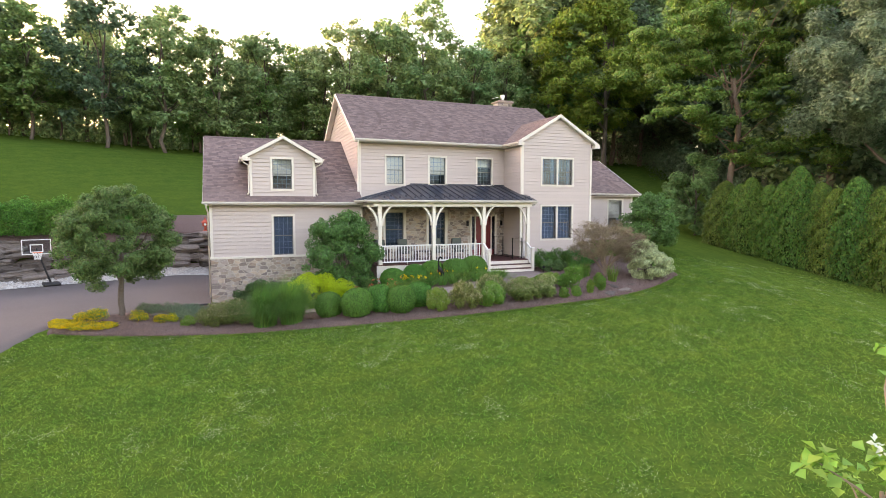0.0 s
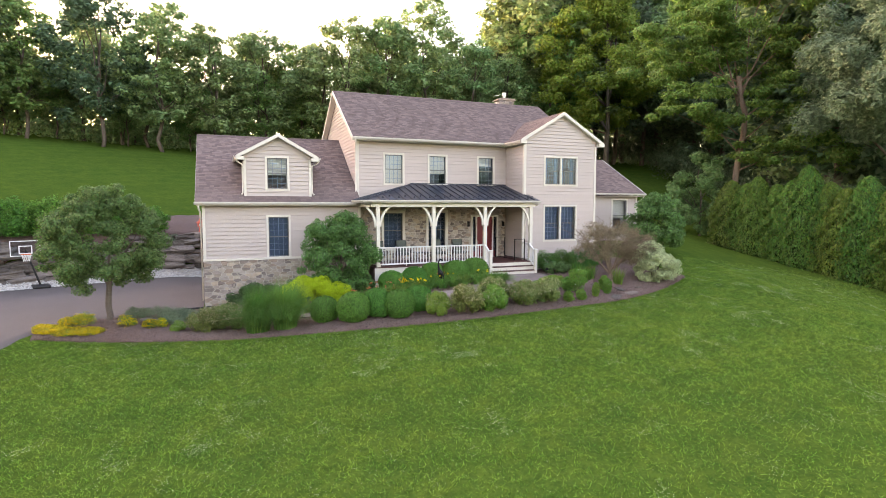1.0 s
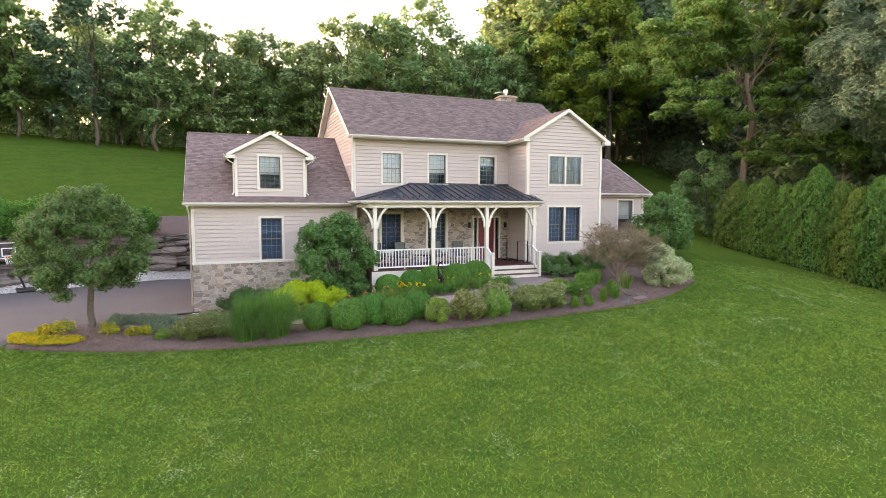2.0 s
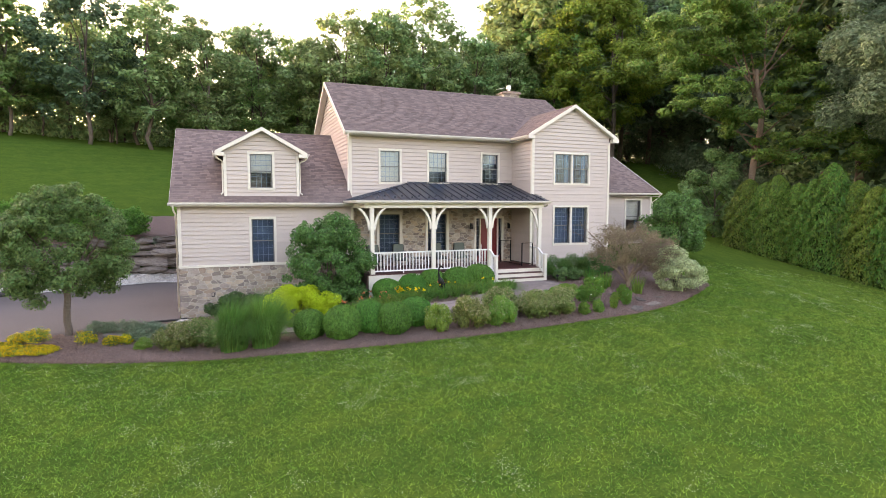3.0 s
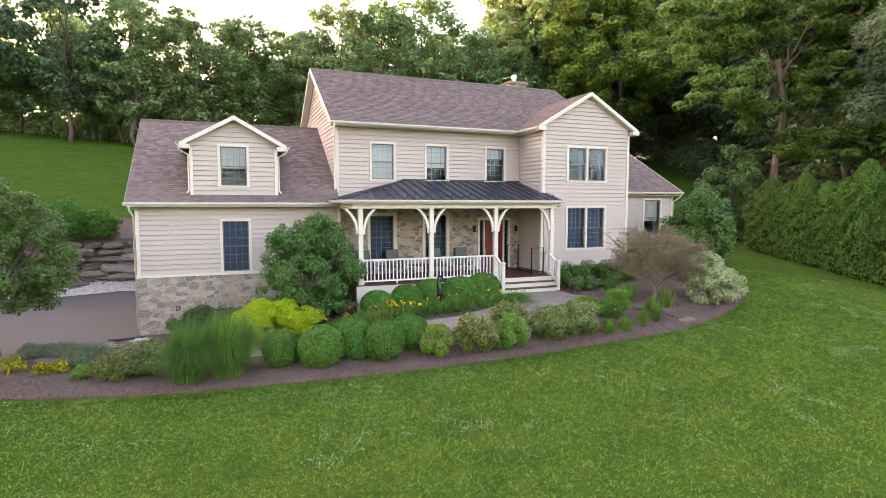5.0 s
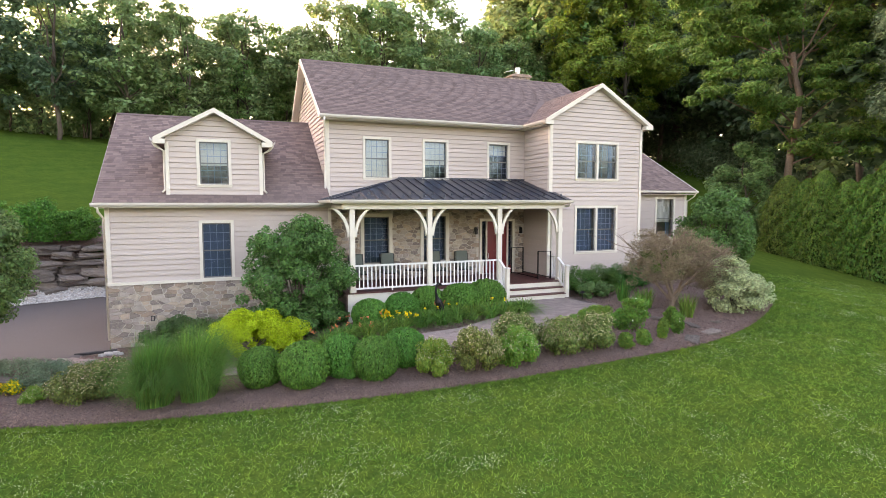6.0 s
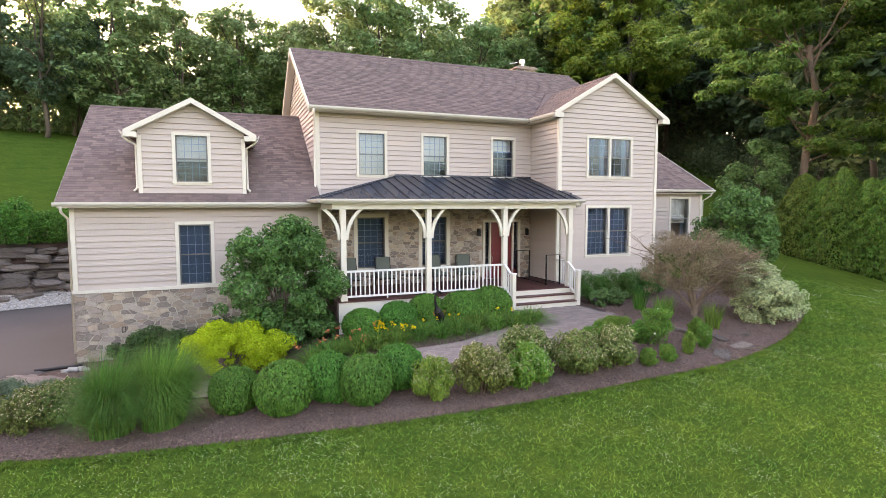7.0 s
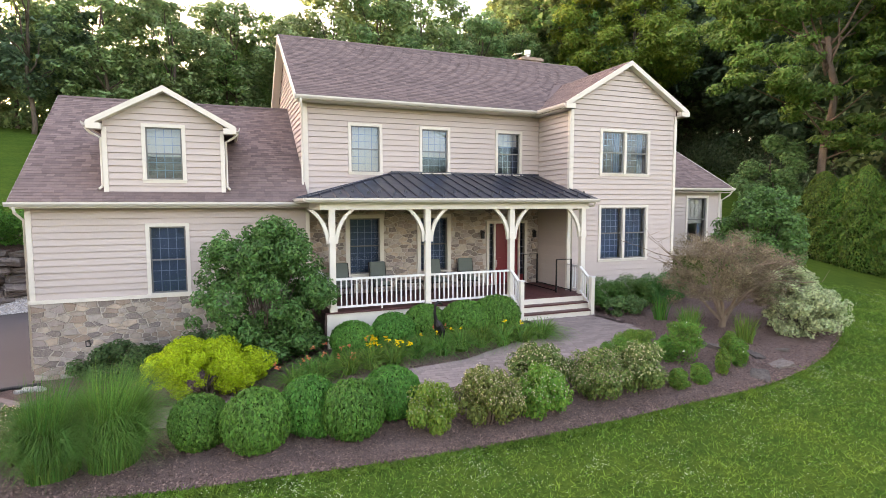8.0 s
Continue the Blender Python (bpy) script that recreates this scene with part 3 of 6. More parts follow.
def gutter(points, name="gutter", r=0.06):
    """An open K-section run under an eave between two points, with end caps."""
    a, b = Vector(points[0]), Vector(points[1])
    d = (b - a).normalized()
    o = Vector((d.y, -d.x, 0))
    sec = [(0, 0.055), (0, -0.065), (0.07, -0.065), (0.115, 0.0), (0.115, 0.055), (0.095, 0.055), (0.095, 0.01), (0.06, -0.045), (0.02, -0.045), (0.02, 0.055)]
    bm = bmesh.new()
    prism(bm, [a + o * s + Vector((0, 0, t)) for s, t in sec], b - a)
    return part(name, bm, M["gutter"], house)


def downspout(points):
    return part("downspout", tube(bmesh.new(), points, [0.04] * len(points), 6), M["trim"], house, "cream metal downspout", True)


def rake(p, q, depth=0.2, thick=0.05, push=(0, 1, 0)):
    """A barge board that follows a gable's slope from p to q; push points inward."""
    p, q = Vector(p), Vector(q)
    dz = Vector((0, 0, -depth))
    return part("barge_board", prism(bmesh.new(), [p, q, q + dz, p + dz], Vector(push) * thick), M["trim"], house)


# main roof
EY, EZ, RZ = 27.78, 5.93, 9.19
mr = roof_slab("roof", [(2.72, EY, EZ), (17.0, EY, EZ), (17.0, RY, RZ), (2.72, RY, RZ)], 0.12)
roof_slab("roof", [(2.72, RY, RZ), (17.0, RY, RZ), (17.0, 38.2, EZ), (2.72, 38.2, EZ)], 0.12)
sl = math.hypot(RY - EY, RZ - EZ)
shingles(mr, (0, EY, EZ + 0.004), (1, 0, 0), (0, RY - EY, RZ - EZ), sl, lambda v: 2.72, lambda v: min(11.75 + v / sl * 4.4, 17.0) if v < sl * 0.5 else 17.0)
part("ridge_cap", prism(bmesh.new(), [(2.72, RY - 0.14, RZ - 0.06), (2.72, RY, RZ + 0.035), (2.72, RY + 0.14, RZ - 0.06)], (14.28, 0, 0)), M["shingle"], mr)
part("soffit", boxes((2.75, 11.5, EY + 0.02, MY, 5.76, 5.80)), M["trim"], house)
part("fascia", boxes((2.75, 11.5, EY - 0.005, EY + 0.025, 5.78, 5.93)), M["trim"], house)
gutter([(2.7, EY, EZ - 0.08), (11.62, EY, EZ - 0.08)])
rake((2.72, EY, EZ + 0.01), (2.72, RY, RZ + 0.01), 0.2, 0.05, (-1, 0, 0))
rake((2.72, 38.2, EZ + 0.01), (2.72, RY, RZ + 0.01), 0.2, 0.05, (-1, 0, 0))
for y_ in (EY, 38.2):
    part("soffit", prism(bmesh.new(), [(2.70, y_, EZ - 0.125), (2.70, RY, RZ - 0.125), (HX0 - 0.04, RY, RZ - 0.125), (HX0 - 0.04, y_, EZ - 0.125)], (0, 0, -0.03)), M["trim"], house)
downspout([(2.86, EY - 0.05, 5.80), (2.86, EY - 0.03, 5.62), (2.93, MY - 0.14, 5.35), (2.93, MY - 0.14, 3.05), (2.86, MY - 0.2, 2.98), (2.55, MY - 0.25, 2.95)])
# gable-front roof
GZ, GE0, GE1, GF = 7.56, 11.58, 17.10, 25.92
gs = Vector((GPK[0] - GE0, 0, GZ - EZ))
for x0 in (GE0, GE1):
    pts = [(x0, GF, EZ), (GPK[0], GF, GZ), (GPK[0], 30.45, GZ), (x0, 28.0 if x0 == GE0 else 30.45, EZ)]
    gr = roof_slab("roof", pts, 0.12)
    if x0 == GE0:
        shingles(gr, (GE0, 28.0, EZ + 0.004), (0, -1, 0), gs, gs.length, lambda v: -v / gs.length * 2.42, lambda v: 28.0 - GF)
    rake((x0, GF - 0.001, EZ + 0.03), (GPK[0], GF - 0.001, GZ + 0.03), 0.175, 0.06)
    part("soffit", prism(bmesh.new(), [(x0, GF + 0.06, EZ - 0.125), (GPK[0], GF + 0.06, GZ - 0.125), (GPK[0], GY - 0.035, GZ - 0.125), (x0, GY - 0.035, EZ - 0.125)], (0, 0, -0.03)), M["trim"], house)
part("ridge_cap", prism(bmesh.new(), [(GPK[0] - 0.14, GF, GZ - 0.06), (GPK[0], GF, GZ + 0.035), (GPK[0] + 0.14, GF, GZ - 0.06)], (0, 4.5, 0)), M["shingle"], gr)
gutter([(GE0, 27.80, EZ - 0.08), (GE0, GF, EZ - 0.08)])
for x0, x1 in ((GE0 - 0.02, 11.93), (HX1 + 0.02, GE1 + 0.02)):
    part("eave_return", boxes((x0, x1, GF - 0.02, GY - 0.04, 5.74, 5.915)), M["trim"], house)
for r in ((GE0 + 0.02, 11.93, GF + 0.05, MY, 5.74, 5.78), (HX1, GE1 - 0.02, GF + 0.05, 28, 5.74, 5.78),):
    part("soffit", boxes(r), M["trim"], house)
# side block roof
SEY, SEZ, SRY, SRZ = 27.30, 2.52, 32.9, 6.25
sr = roof_slab("roof", [(-4.80, SEY, SEZ), (3.0, SEY, SEZ), (3.0, SRY, SRZ), (-4.80, SRY, SRZ)], 0.12)
roof_slab("roof", [(-4.80, SRY, SRZ), (3.0, SRY, SRZ), (3.0, 38.4, SEZ), (-4.80, 38.4, SEZ)], 0.12)
ss = math.hypot(SRY - SEY, SRZ - SEZ)
shingles(sr, (0, SEY, SEZ + 0.004), (1, 0, 0), (0, SRY - SEY, SRZ - SEZ), ss, lambda v: -4.80, lambda v: 3.0, pieces=300)
part("ridge_cap", prism(bmesh.new(), [(-4.8, SRY - 0.14, SRZ - 0.06), (-4.8, SRY, SRZ + 0.035), (-4.8, SRY + 0.14, SRZ - 0.06)], (7.8, 0, 0)), M["shingle"], sr)
part("soffit", boxes((-4.75, 2.98, SEY + 0.02, SY, 2.335, 2.365)), M["siding"], house)
part("fascia", boxes((-4.75, 2.98, SEY - 0.005, SEY + 0.025, 2.35, 2.52)), M["trim"], house)
gutter([(-4.85, SEY, SEZ - 0.07), (2.72, SEY, SEZ - 0.07)])
rake((-4.81, SEY, SEZ - 0.004), (-4.81, SRY, SRZ - 0.004), 0.10, 0.05, (1, 0, 0))
downspout([(-4.66, SEY - 0.05, 2.40), (-4.66, SEY + 0.05, 2.22), (-4.60, SY + 0.12, 2.0), (-4.60, SY + 0.12, -2.2)])
# dormer roof
DZ, DE0, DE1, DF = 5.80, -2.96, 0.90, 27.42
for x0 in (DE0, DE1):
    zE = 4.72
    ds = Vector((DPX - x0, 0, DZ - zE))
    yb = SEY + (zE - SEZ) / (SRZ - SEZ) * (SRY - SEY)
    yr = SEY + (DZ - SEZ) / (SRZ - SEZ) * (SRY - SEY)
    dr = roof_slab("roof", [(x0, DF, zE), (DPX, DF, DZ), (DPX, yr, DZ), (x0, yb, zE)], 0.1)
    if x0 == DE0:
        shingles(dr, (x0, yb, zE + 0.004), (0, -1, 0), ds, ds.length, lambda v: -v / ds.length * (yr - yb), lambda v: yb - DF)
    else:
        shingles(dr, (x0, DF, zE + 0.004), (0, 1, 0), ds, ds.length, lambda v: 0, lambda v: yb - DF + v / ds.length * (yr - yb))
    rake((x0, DF - 0.001, zE + 0.03), (DPX, DF - 0.001, DZ + 0.03), 0.165, 0.06)
    part("soffit", prism(bmesh.new(), [(x0, DF + 0.06, zE - 0.105), (DPX, DF + 0.06, DZ - 0.105), (DPX, DY - 0.035, DZ - 0.105), (x0, DY - 0.035, zE - 0.105)], (0, 0, -0.03)), M["trim"], house)
    s = 1 if x0 < DPX else -1
    gutter([(x0, yb, zE - 0.05), (x0, DF, zE - 0.05)] if s > 0 else [(x0, DF, zE - 0.05), (x0, yb, zE - 0.05)])
    part("eave_return", boxes((min(x0, x0 + s * 0.36), max(x0, x0 + s * 0.36), DF - 0.02, DY - 0.04, 4.53, 4.69)), M["trim"], house)
    xw = DX0 - 0.06 if s > 0 else DX1 + 0.06
    downspout([(x0 - s * 0.04, DF + 0.12, 4.58), (x0 + s * 0.05, DF + 0.2, 4.45), (xw, DY + 0.05, 4.32), (xw, DY + 0.05, 2.98), (xw - s * 0.08, DY - 0.05, 2.88)])
part("ridge_cap", prism(bmesh.new(), [(DPX - 0.12, DF, DZ - 0.05), (DPX, DF, DZ + 0.03), (DPX + 0.12, DF, DZ - 0.05)], (0, yr - DF, 0)), M["shingle"], dr)
# sun-room roof
er = roof_slab("roof", [(16.75, 28.45, 3.16), (22.5, 28.45, 3.16), (22.5, 33.0, 5.72), (16.75, 33.0, 5.72)], 0.12)
roof_slab("roof", [(16.75, 33.0, 5.72), (22.5, 33.0, 5.72), (22.5, 37.5, 3.16), (16.75, 37.5, 3.16)], 0.12)
shingles(er, (0, 28.45, 3.164), (1, 0, 0), (0, 4.55, 2.56), math.hypot(4.55, 2.56), lambda v: 16.75, lambda v: 22.5)
gutter([(16.78, 28.45, 3.09), (22.55, 28.45, 3.09)])
rake((22.5, 28.45, 3.17), (22.5, 33.0, 5.73), 0.18, 0.05, (1, 0, 0))
part("soffit", boxes((16.75, 22.45, 28.5, WGY, 2.94, 2.98)), M["siding"], house)
downspout([(22.42, 28.42, 3.0), (22.40, 28.5, 2.85), (22.24, WGY - 0.07, 2.6), (22.24, WGY - 0.07, -1.0)])


# ---- stone cladding ----
def cells(x0, x1, z0, z1, size, seed, holes=(), squash=0.50):
    """Irregular convex stones that fill a rectangle: each seed keeps what is nearest to it."""
    rnd = random.Random(seed)
    nx, nz = max(1, round((x1 - x0) / size)), max(1, round((z1 - z0) / (size * squash)))
    seeds = []
    for j in range(nz):
        for i in range(nx):
            sx = x0 + (i + 0.5 * (j % 2) + rnd.uniform(0.12, 0.88)) * (x1 - x0) / nx
            sz = z0 + (j + rnd.uniform(0.30, 0.70)) * (z1 - z0) / nz
            if sx < x1 and rnd.random() < 0.84:
                seeds.append((sx, sz, rnd.uniform(-0.35, 0.35) * size * size))
    out = []
    for k, (sx, sz, sw) in enumerate(seeds):
        poly = [(x0, z0), (x1, z0), (x1, z1), (x0, z1)]
        for m, (tx, tz, tw) in enumerate(seeds):
            if m == k or abs(tx - sx) > size * 3.5 or abs(tz - sz) > size * 3:
                continue
            nxv, nzv = (tx - sx), (tz - sz) / squash ** 2
            c = nxv * (sx + tx) / 2 + nzv * (sz + tz) / 2 + (sw - tw) / 2
            res = []
            for (ax, az), (bx, bz) in zip(poly, poly[1:] + poly[:1]):
                da, db = nxv * ax + nzv * az - c, nxv * bx + nzv * bz - c
                if da <= 0:
                    res.append((ax, az))
                if (da < 0 < db) or (db < 0 < da):
                    f = da / (da - db)
                    res.append((ax + f * (bx - ax), az + f * (bz - az)))
            poly = res
            if len(poly) < 3:
                break
        if len(poly) < 3:
            continue
        cx, cz = sum(p[0] for p in poly) / len(poly), sum(p[1] for p in poly) / len(poly)
        if any(h[0] - 0.02 < cx < h[1] + 0.02 and h[2] - 0.02 < cz < h[3] + 0.02 for h in holes):
            continue
        fit = []
        for px, pz in poly:
            for h in holes:
                if h[0] < px < h[1] and h[2] < pz < h[3]:
                    moves = [(abs(px - h[0]), (h[0], pz)), (abs(px - h[1]), (h[1], pz)), (abs(pz - h[2]), (px, h[2])), (abs(pz - h[3]), (px, h[3]))]
                    px, pz = min(moves)[1]
            fit.append((px, pz))
        out.append(((cx, cz), fit))
    return out


def stones(wall, face, x0, x1, z0, z1, size, seed, holes=(), joint=0.015, mat="stone"):
    rnd = random.Random(seed + 1)
    for (cx, cz), poly in cells(x0, x1, z0, z1, size, seed, holes):
        rad = sum(math.hypot(p[0] - cx, p[1] - cz) for p in poly) / len(poly)
        if rad < 0.04:
            continue
        rough = []
        for p, q in zip(poly, poly[1:] + poly[:1]):
            rough.append((p[0] + rnd.uniform(-0.006, 0.006), p[1] + rnd.uniform(-0.006, 0.006)))
            if math.hypot(q[0] - p[0], q[1] - p[1]) > 0.09:
                f = rnd.uniform(0.35, 0.65)
                e = rnd.uniform(-0.02, 0.008) / rad
                mx, mz = p[0] + f * (q[0] - p[0]), p[1] + f * (q[1] - p[1])
                rough.append((mx + (mx - cx) * e, mz + (mz - cz) * e))
        poly = rough
        k0, k1 = max(1 - joint / rad, 0.4), max(1 - (joint + 0.018) / rad, 0.3)
        h = rnd.uniform(0.022, 0.048)
        bm = bmesh.new()
        rings = [[bm.verts.new(face.p(cx + (p[0] - cx) * k, d, cz + (p[1] - cz) * k)) for p in poly] for k, d in ((k0, 0.01), (k0, -h * 0.65), (k1, -h))]
        n = len(poly)
        for a, b in zip(rings, rings[1:]):
            for i in range(n):
                try:
                    bm.faces.new((a[i], a[(i + 1) % n], b[(i + 1) % n], b[i]))
                except ValueError:
                    pass
        bm.faces.new(rings[-1])
        bmesh.ops.recalc_face_normals(bm, faces=bm.faces[:])
        part("stone", bm, M[mat], wall)


base_f = Face("S", SY - 0.03)
VENT = (-3.28, -3.16, -1.60, -1.42)
base_wall = part("stone_wall", grid_solid(base_f, [SX0 - 0.02, HX0], [-2.9, -0.3], 0, 0.3, []), M["mortar"], house, "fieldstone foundation wall with pale mortar")
stones(base_wall, base_f, SX0 - 0.04, HX0 + 0.02, -2.6, -0.3, 0.25, 3, [VENT])
part("vent", grid_solid(Face("S", SY - 0.06), [VENT[0], VENT[0] + 0.02, VENT[1] - 0.02, VENT[1]], [VENT[2], VENT[2] + 0.02, VENT[3] - 0.02, VENT[3]], -0.03, 0.03, [(VENT[0] + 0.02, VENT[1] - 0.02, VENT[2] + 0.02, VENT[3] - 0.02)]), M["black_metal"], house, "small dark wall vent")
porch_f = Face("S", MY - 0.02)
P_W = [(4.33, 5.66, -0.10, 2.08), (6.90, 8.20, -0.10, 2.08)]
P_D = (9.68, 11.42, DK, 1.80)
hol = [inner(o) for o in P_W] + [(P_D[0] + 0.05, P_D[1] - 0.05, DK - 0.01, P_D[3] - 0.05)]
porch_wall = part("stone_wall", grid_solid(porch_f, [HX0, 11.95, *[v for o in hol for v in o[:2]]], [-0.75, 2.3, *[v for o in hol for v in o[2:]]], 0, 0.25, hol), M["mortar"], house, "fieldstone wall under the porch roof")
stones(porch_wall, porch_f, HX0, 11.93, DK, 2.36, 0.25, 11, P_W + [P_D])
pf2 = Face("S", MY - 0.05)
for o in P_W:
    window(pf2, *o, cols=4, rows=4, trim=0.13, shade=1.0, tone="sky_blue_sheet", depth=0.3)
# front door with two sidelights
fr = grid_solid(pf2, [9.68, 9.78, 9.98, 10.04, 11.04, 11.10, 11.32, 11.42], [DK, 1.70, 1.80], -0.05, 0.1, [(9.78, 9.98, DK, 1.70), (10.04, 11.04, DK, 1.70), (11.10, 11.32, DK, 1.70)])
entry = part("door_frame", fr, M["trim"], house, "cream front-door frame with sidelights")
dh = [(10.16, 10.49, -0.50, 0.25), (10.59, 10.92, -0.50, 0.25), (10.16, 10.49, 0.40, 1.55), (10.59, 10.92, 0.40, 1.55)]
door = part("door", grid_solid(pf2, [10.045, 11.035, *[v for o in dh for v in o[:2]]], [DK + 0.02, 1.695, *[v for o in dh for v in o[2:]]], 0.03, 0.075, dh), M["red_door"], house, "dark red panelled front door")
for o in dh:
    b_ = bmesh.new()
    pf2.slab(b_, o[0] - 0.002, o[1] + 0.002, 0.045, 0.06, o[2] - 0.002, o[3] + 0.002)
    part("panel", b_, M["red_door"], door)
part("door_handle", tube(bmesh.new(), [(10.10, MY - 0.02, 0.30), (10.10, MY - 0.08, 0.28), (10.10, MY - 0.08, 0.05), (10.10, MY - 0.02, 0.03)], [0.012] * 4, 6), M["steel"], door, "metal pull handle", True)
for a0, a1 in ((9.785, 9.975), (11.105, 11.315)):
    b_ = bmesh.new()
    pf2.slab(b_, a0, a1, 0.05, 0.06, DK + 0.35, 1.69)
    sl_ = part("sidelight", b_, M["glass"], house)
    sl_.visible_shadow = False
    b_ = bmesh.new()
    pf2.slab(b_, a0, a1, 0.03, 0.08, DK + 0.02, DK + 0.35)
    part("sidelight_panel", b_, M["red_door"], house)
    z = DK + 0.6
    while z < 1.6:
        b_ = bmesh.new()
        pf2.slab(b_, a0, a1, 0.035, 0.05, z, z + 0.02)
        part("glazing_bar", b_, M["muntin"], sl_)
        z += 0.27
# wall lanterns beside the door
for x in (9.45, 11.68):
    wl = thing("wall_lantern", "small black metal wall lantern beside the front door", "lamp", (x, MY - 0.07, 1.35), "porch lanterns")
    part("bracket", tube(bmesh.new(), [(0, 0.05, 0), (0, -0.08, 0.06), (0, -0.12, 0.02)], [0.015, 0.012, 0.012], 6), M["black_metal"], wl)
    part("cap", prism(bmesh.new(), [(-0.07, -0.19, 0.02), (0.07, -0.19, 0.02), (0, -0.12, 0.10)], (0, 0.14, 0)), M["black_metal"], wl)
    part("cage", boxes((-0.055, 0.055, -0.175, -0.065, -0.20, 0.02)), M["black_metal"], wl)
# chimney
ch = Face("S", 35.5)
chim = part("chimney", boxes((15.25, 16.45, 35.5, 36.3, 5.0, 10.0)), M["mortar"], house, "stone chimney with steel flue")
stones(chim, ch, 15.25, 16.45, 7.6, 10.0, 0.28, 21)
part("chimney_cap", prism(bmesh.new(), [(15.15, 35.4, 10.0), (16.55, 35.4, 10.0), (16.55, 35.4, 10.1), (16.35, 35.4, 10.16), (15.35, 35.4, 10.16), (15.15, 35.4, 10.1)], (0, 1.0, 0)), M["stone"], chim)
part("flue", tube(bmesh.new(), [(15.85, 35.9, 10.1), (15.85, 35.9, 10.38), (15.85, 35.9, 10.39), (15.85, 35.9, 10.62)], [0.12, 0.12, 0.17, 0.17], 14), M["steel"], chim)
part("flue_plate", prism(bmesh.new(), [(15.0, 35.8, 10.32), (15.5, 35.8, 10.44), (15.5, 35.8, 10.46), (15.0, 35.8, 10.34)], (0, 0.3, 0)), M["steel"], chim)

# ---- porch ----
PY, PXS = 25.25, (3.32, 6.20, 9.08, 11.82)
porch = thing("porch", "covered porch with cream posts and a dark metal roof", "porch")
for i in range(64):
    x = 3.06 + i * 0.139
    part("deck_board", boxes((x, x + 0.134, PY - 0.18, MY - 0.06, DK - 0.035, DK + 0.0005 * (i % 3))), M["deck"], porch)
part("skirt", boxes((3.12, 9.0, PY - 0.13, PY - 0.09, -2.0, DK - 0.05)), M["porch_paint"], porch)
part("skirt", boxes((3.06, 3.10, PY - 0.13, SY, -2.2, DK - 0.05)), M["mulch"], porch)
part("joist_frame", boxes((3.15, 11.9, PY + 0.0, MY - 0.1, DK - 0.25, DK - 0.04)), M["mulch"], porch)
part("porch_ceiling", boxes((3.06, 11.94, PY + 0.1, MY - 0.03, 2.36, 2.40)), M["porch_paint"], porch)


def post(x, y, sides):
    """A square post with a chamfered cap block and its curved brackets."""
    bm = boxes((x - 0.085, x + 0.085, y - 0.085, y + 0.085, DK, 2.28), (x - 0.105, x + 0.105, y - 0.105, y + 0.105, DK, DK + 0.14))
    po = part("post", bm, M["porch_paint"], porch)
    part("cap_block", prism(bmesh.new(), [(x - 0.105, y - 0.105, 1.52), (x - 0.105, y - 0.105, 1.35), (x - 0.06, y - 0.105, 1.27), (x + 0.06, y - 0.105, 1.27), (x + 0.105, y - 0.105, 1.35), (x + 0.105, y - 0.105, 1.52)], (0, 0.21, 0)), M["porch_paint"], po)
    for s in sides:
        up, dn = [], []
        for k in range(9):
            a = k / 8 * radians(58)
            e, h = (1 - math.cos(a)) / (1 - math.cos(radians(58))), math.sin(a) / math.sin(radians(58))
            up.append((x + s * (0.07 + 0.45 * e), y - 0.05, 1.34 + 0.94 * h))
            dn.append((x + s * (0.165 + 0.49 * e), y - 0.05, 1.30 + 0.98 * h))
        bm = bmesh.new()
        for k in range(8):
            prism(bm, [up[k], up[k + 1], dn[k + 1], dn[k]], (0, 0.10, 0))
        bmesh.ops.remove_doubles(bm, verts=bm.verts[:], dist=0.0005)
        part("bracket", bm, M["porch_paint"], po)
    return po


for x, s in zip(PXS, ((-1, 1), (-1, 1), (-1, 1), (-1,))):
    post(x, PY, s)
part("half_post", boxes((11.80, 11.93, GY - 0.13, GY - 0.03, DK, 2.28)), M["porch_paint"], porch)
part("beam", boxes((2.98, 12.02, PY - 0.11, PY + 0.11, 2.28, 2.47)), M["porch_paint"], porch)
part("beam", boxes((2.98, 3.2, PY + 0.11, SY - 0.05, 2.28, 2.47)), M["porch_paint"], porch)
part("beam", boxes((11.80, 12.02, PY + 0.11, GY - 0.03, 2.28, 2.47)), M["porch_paint"], porch)


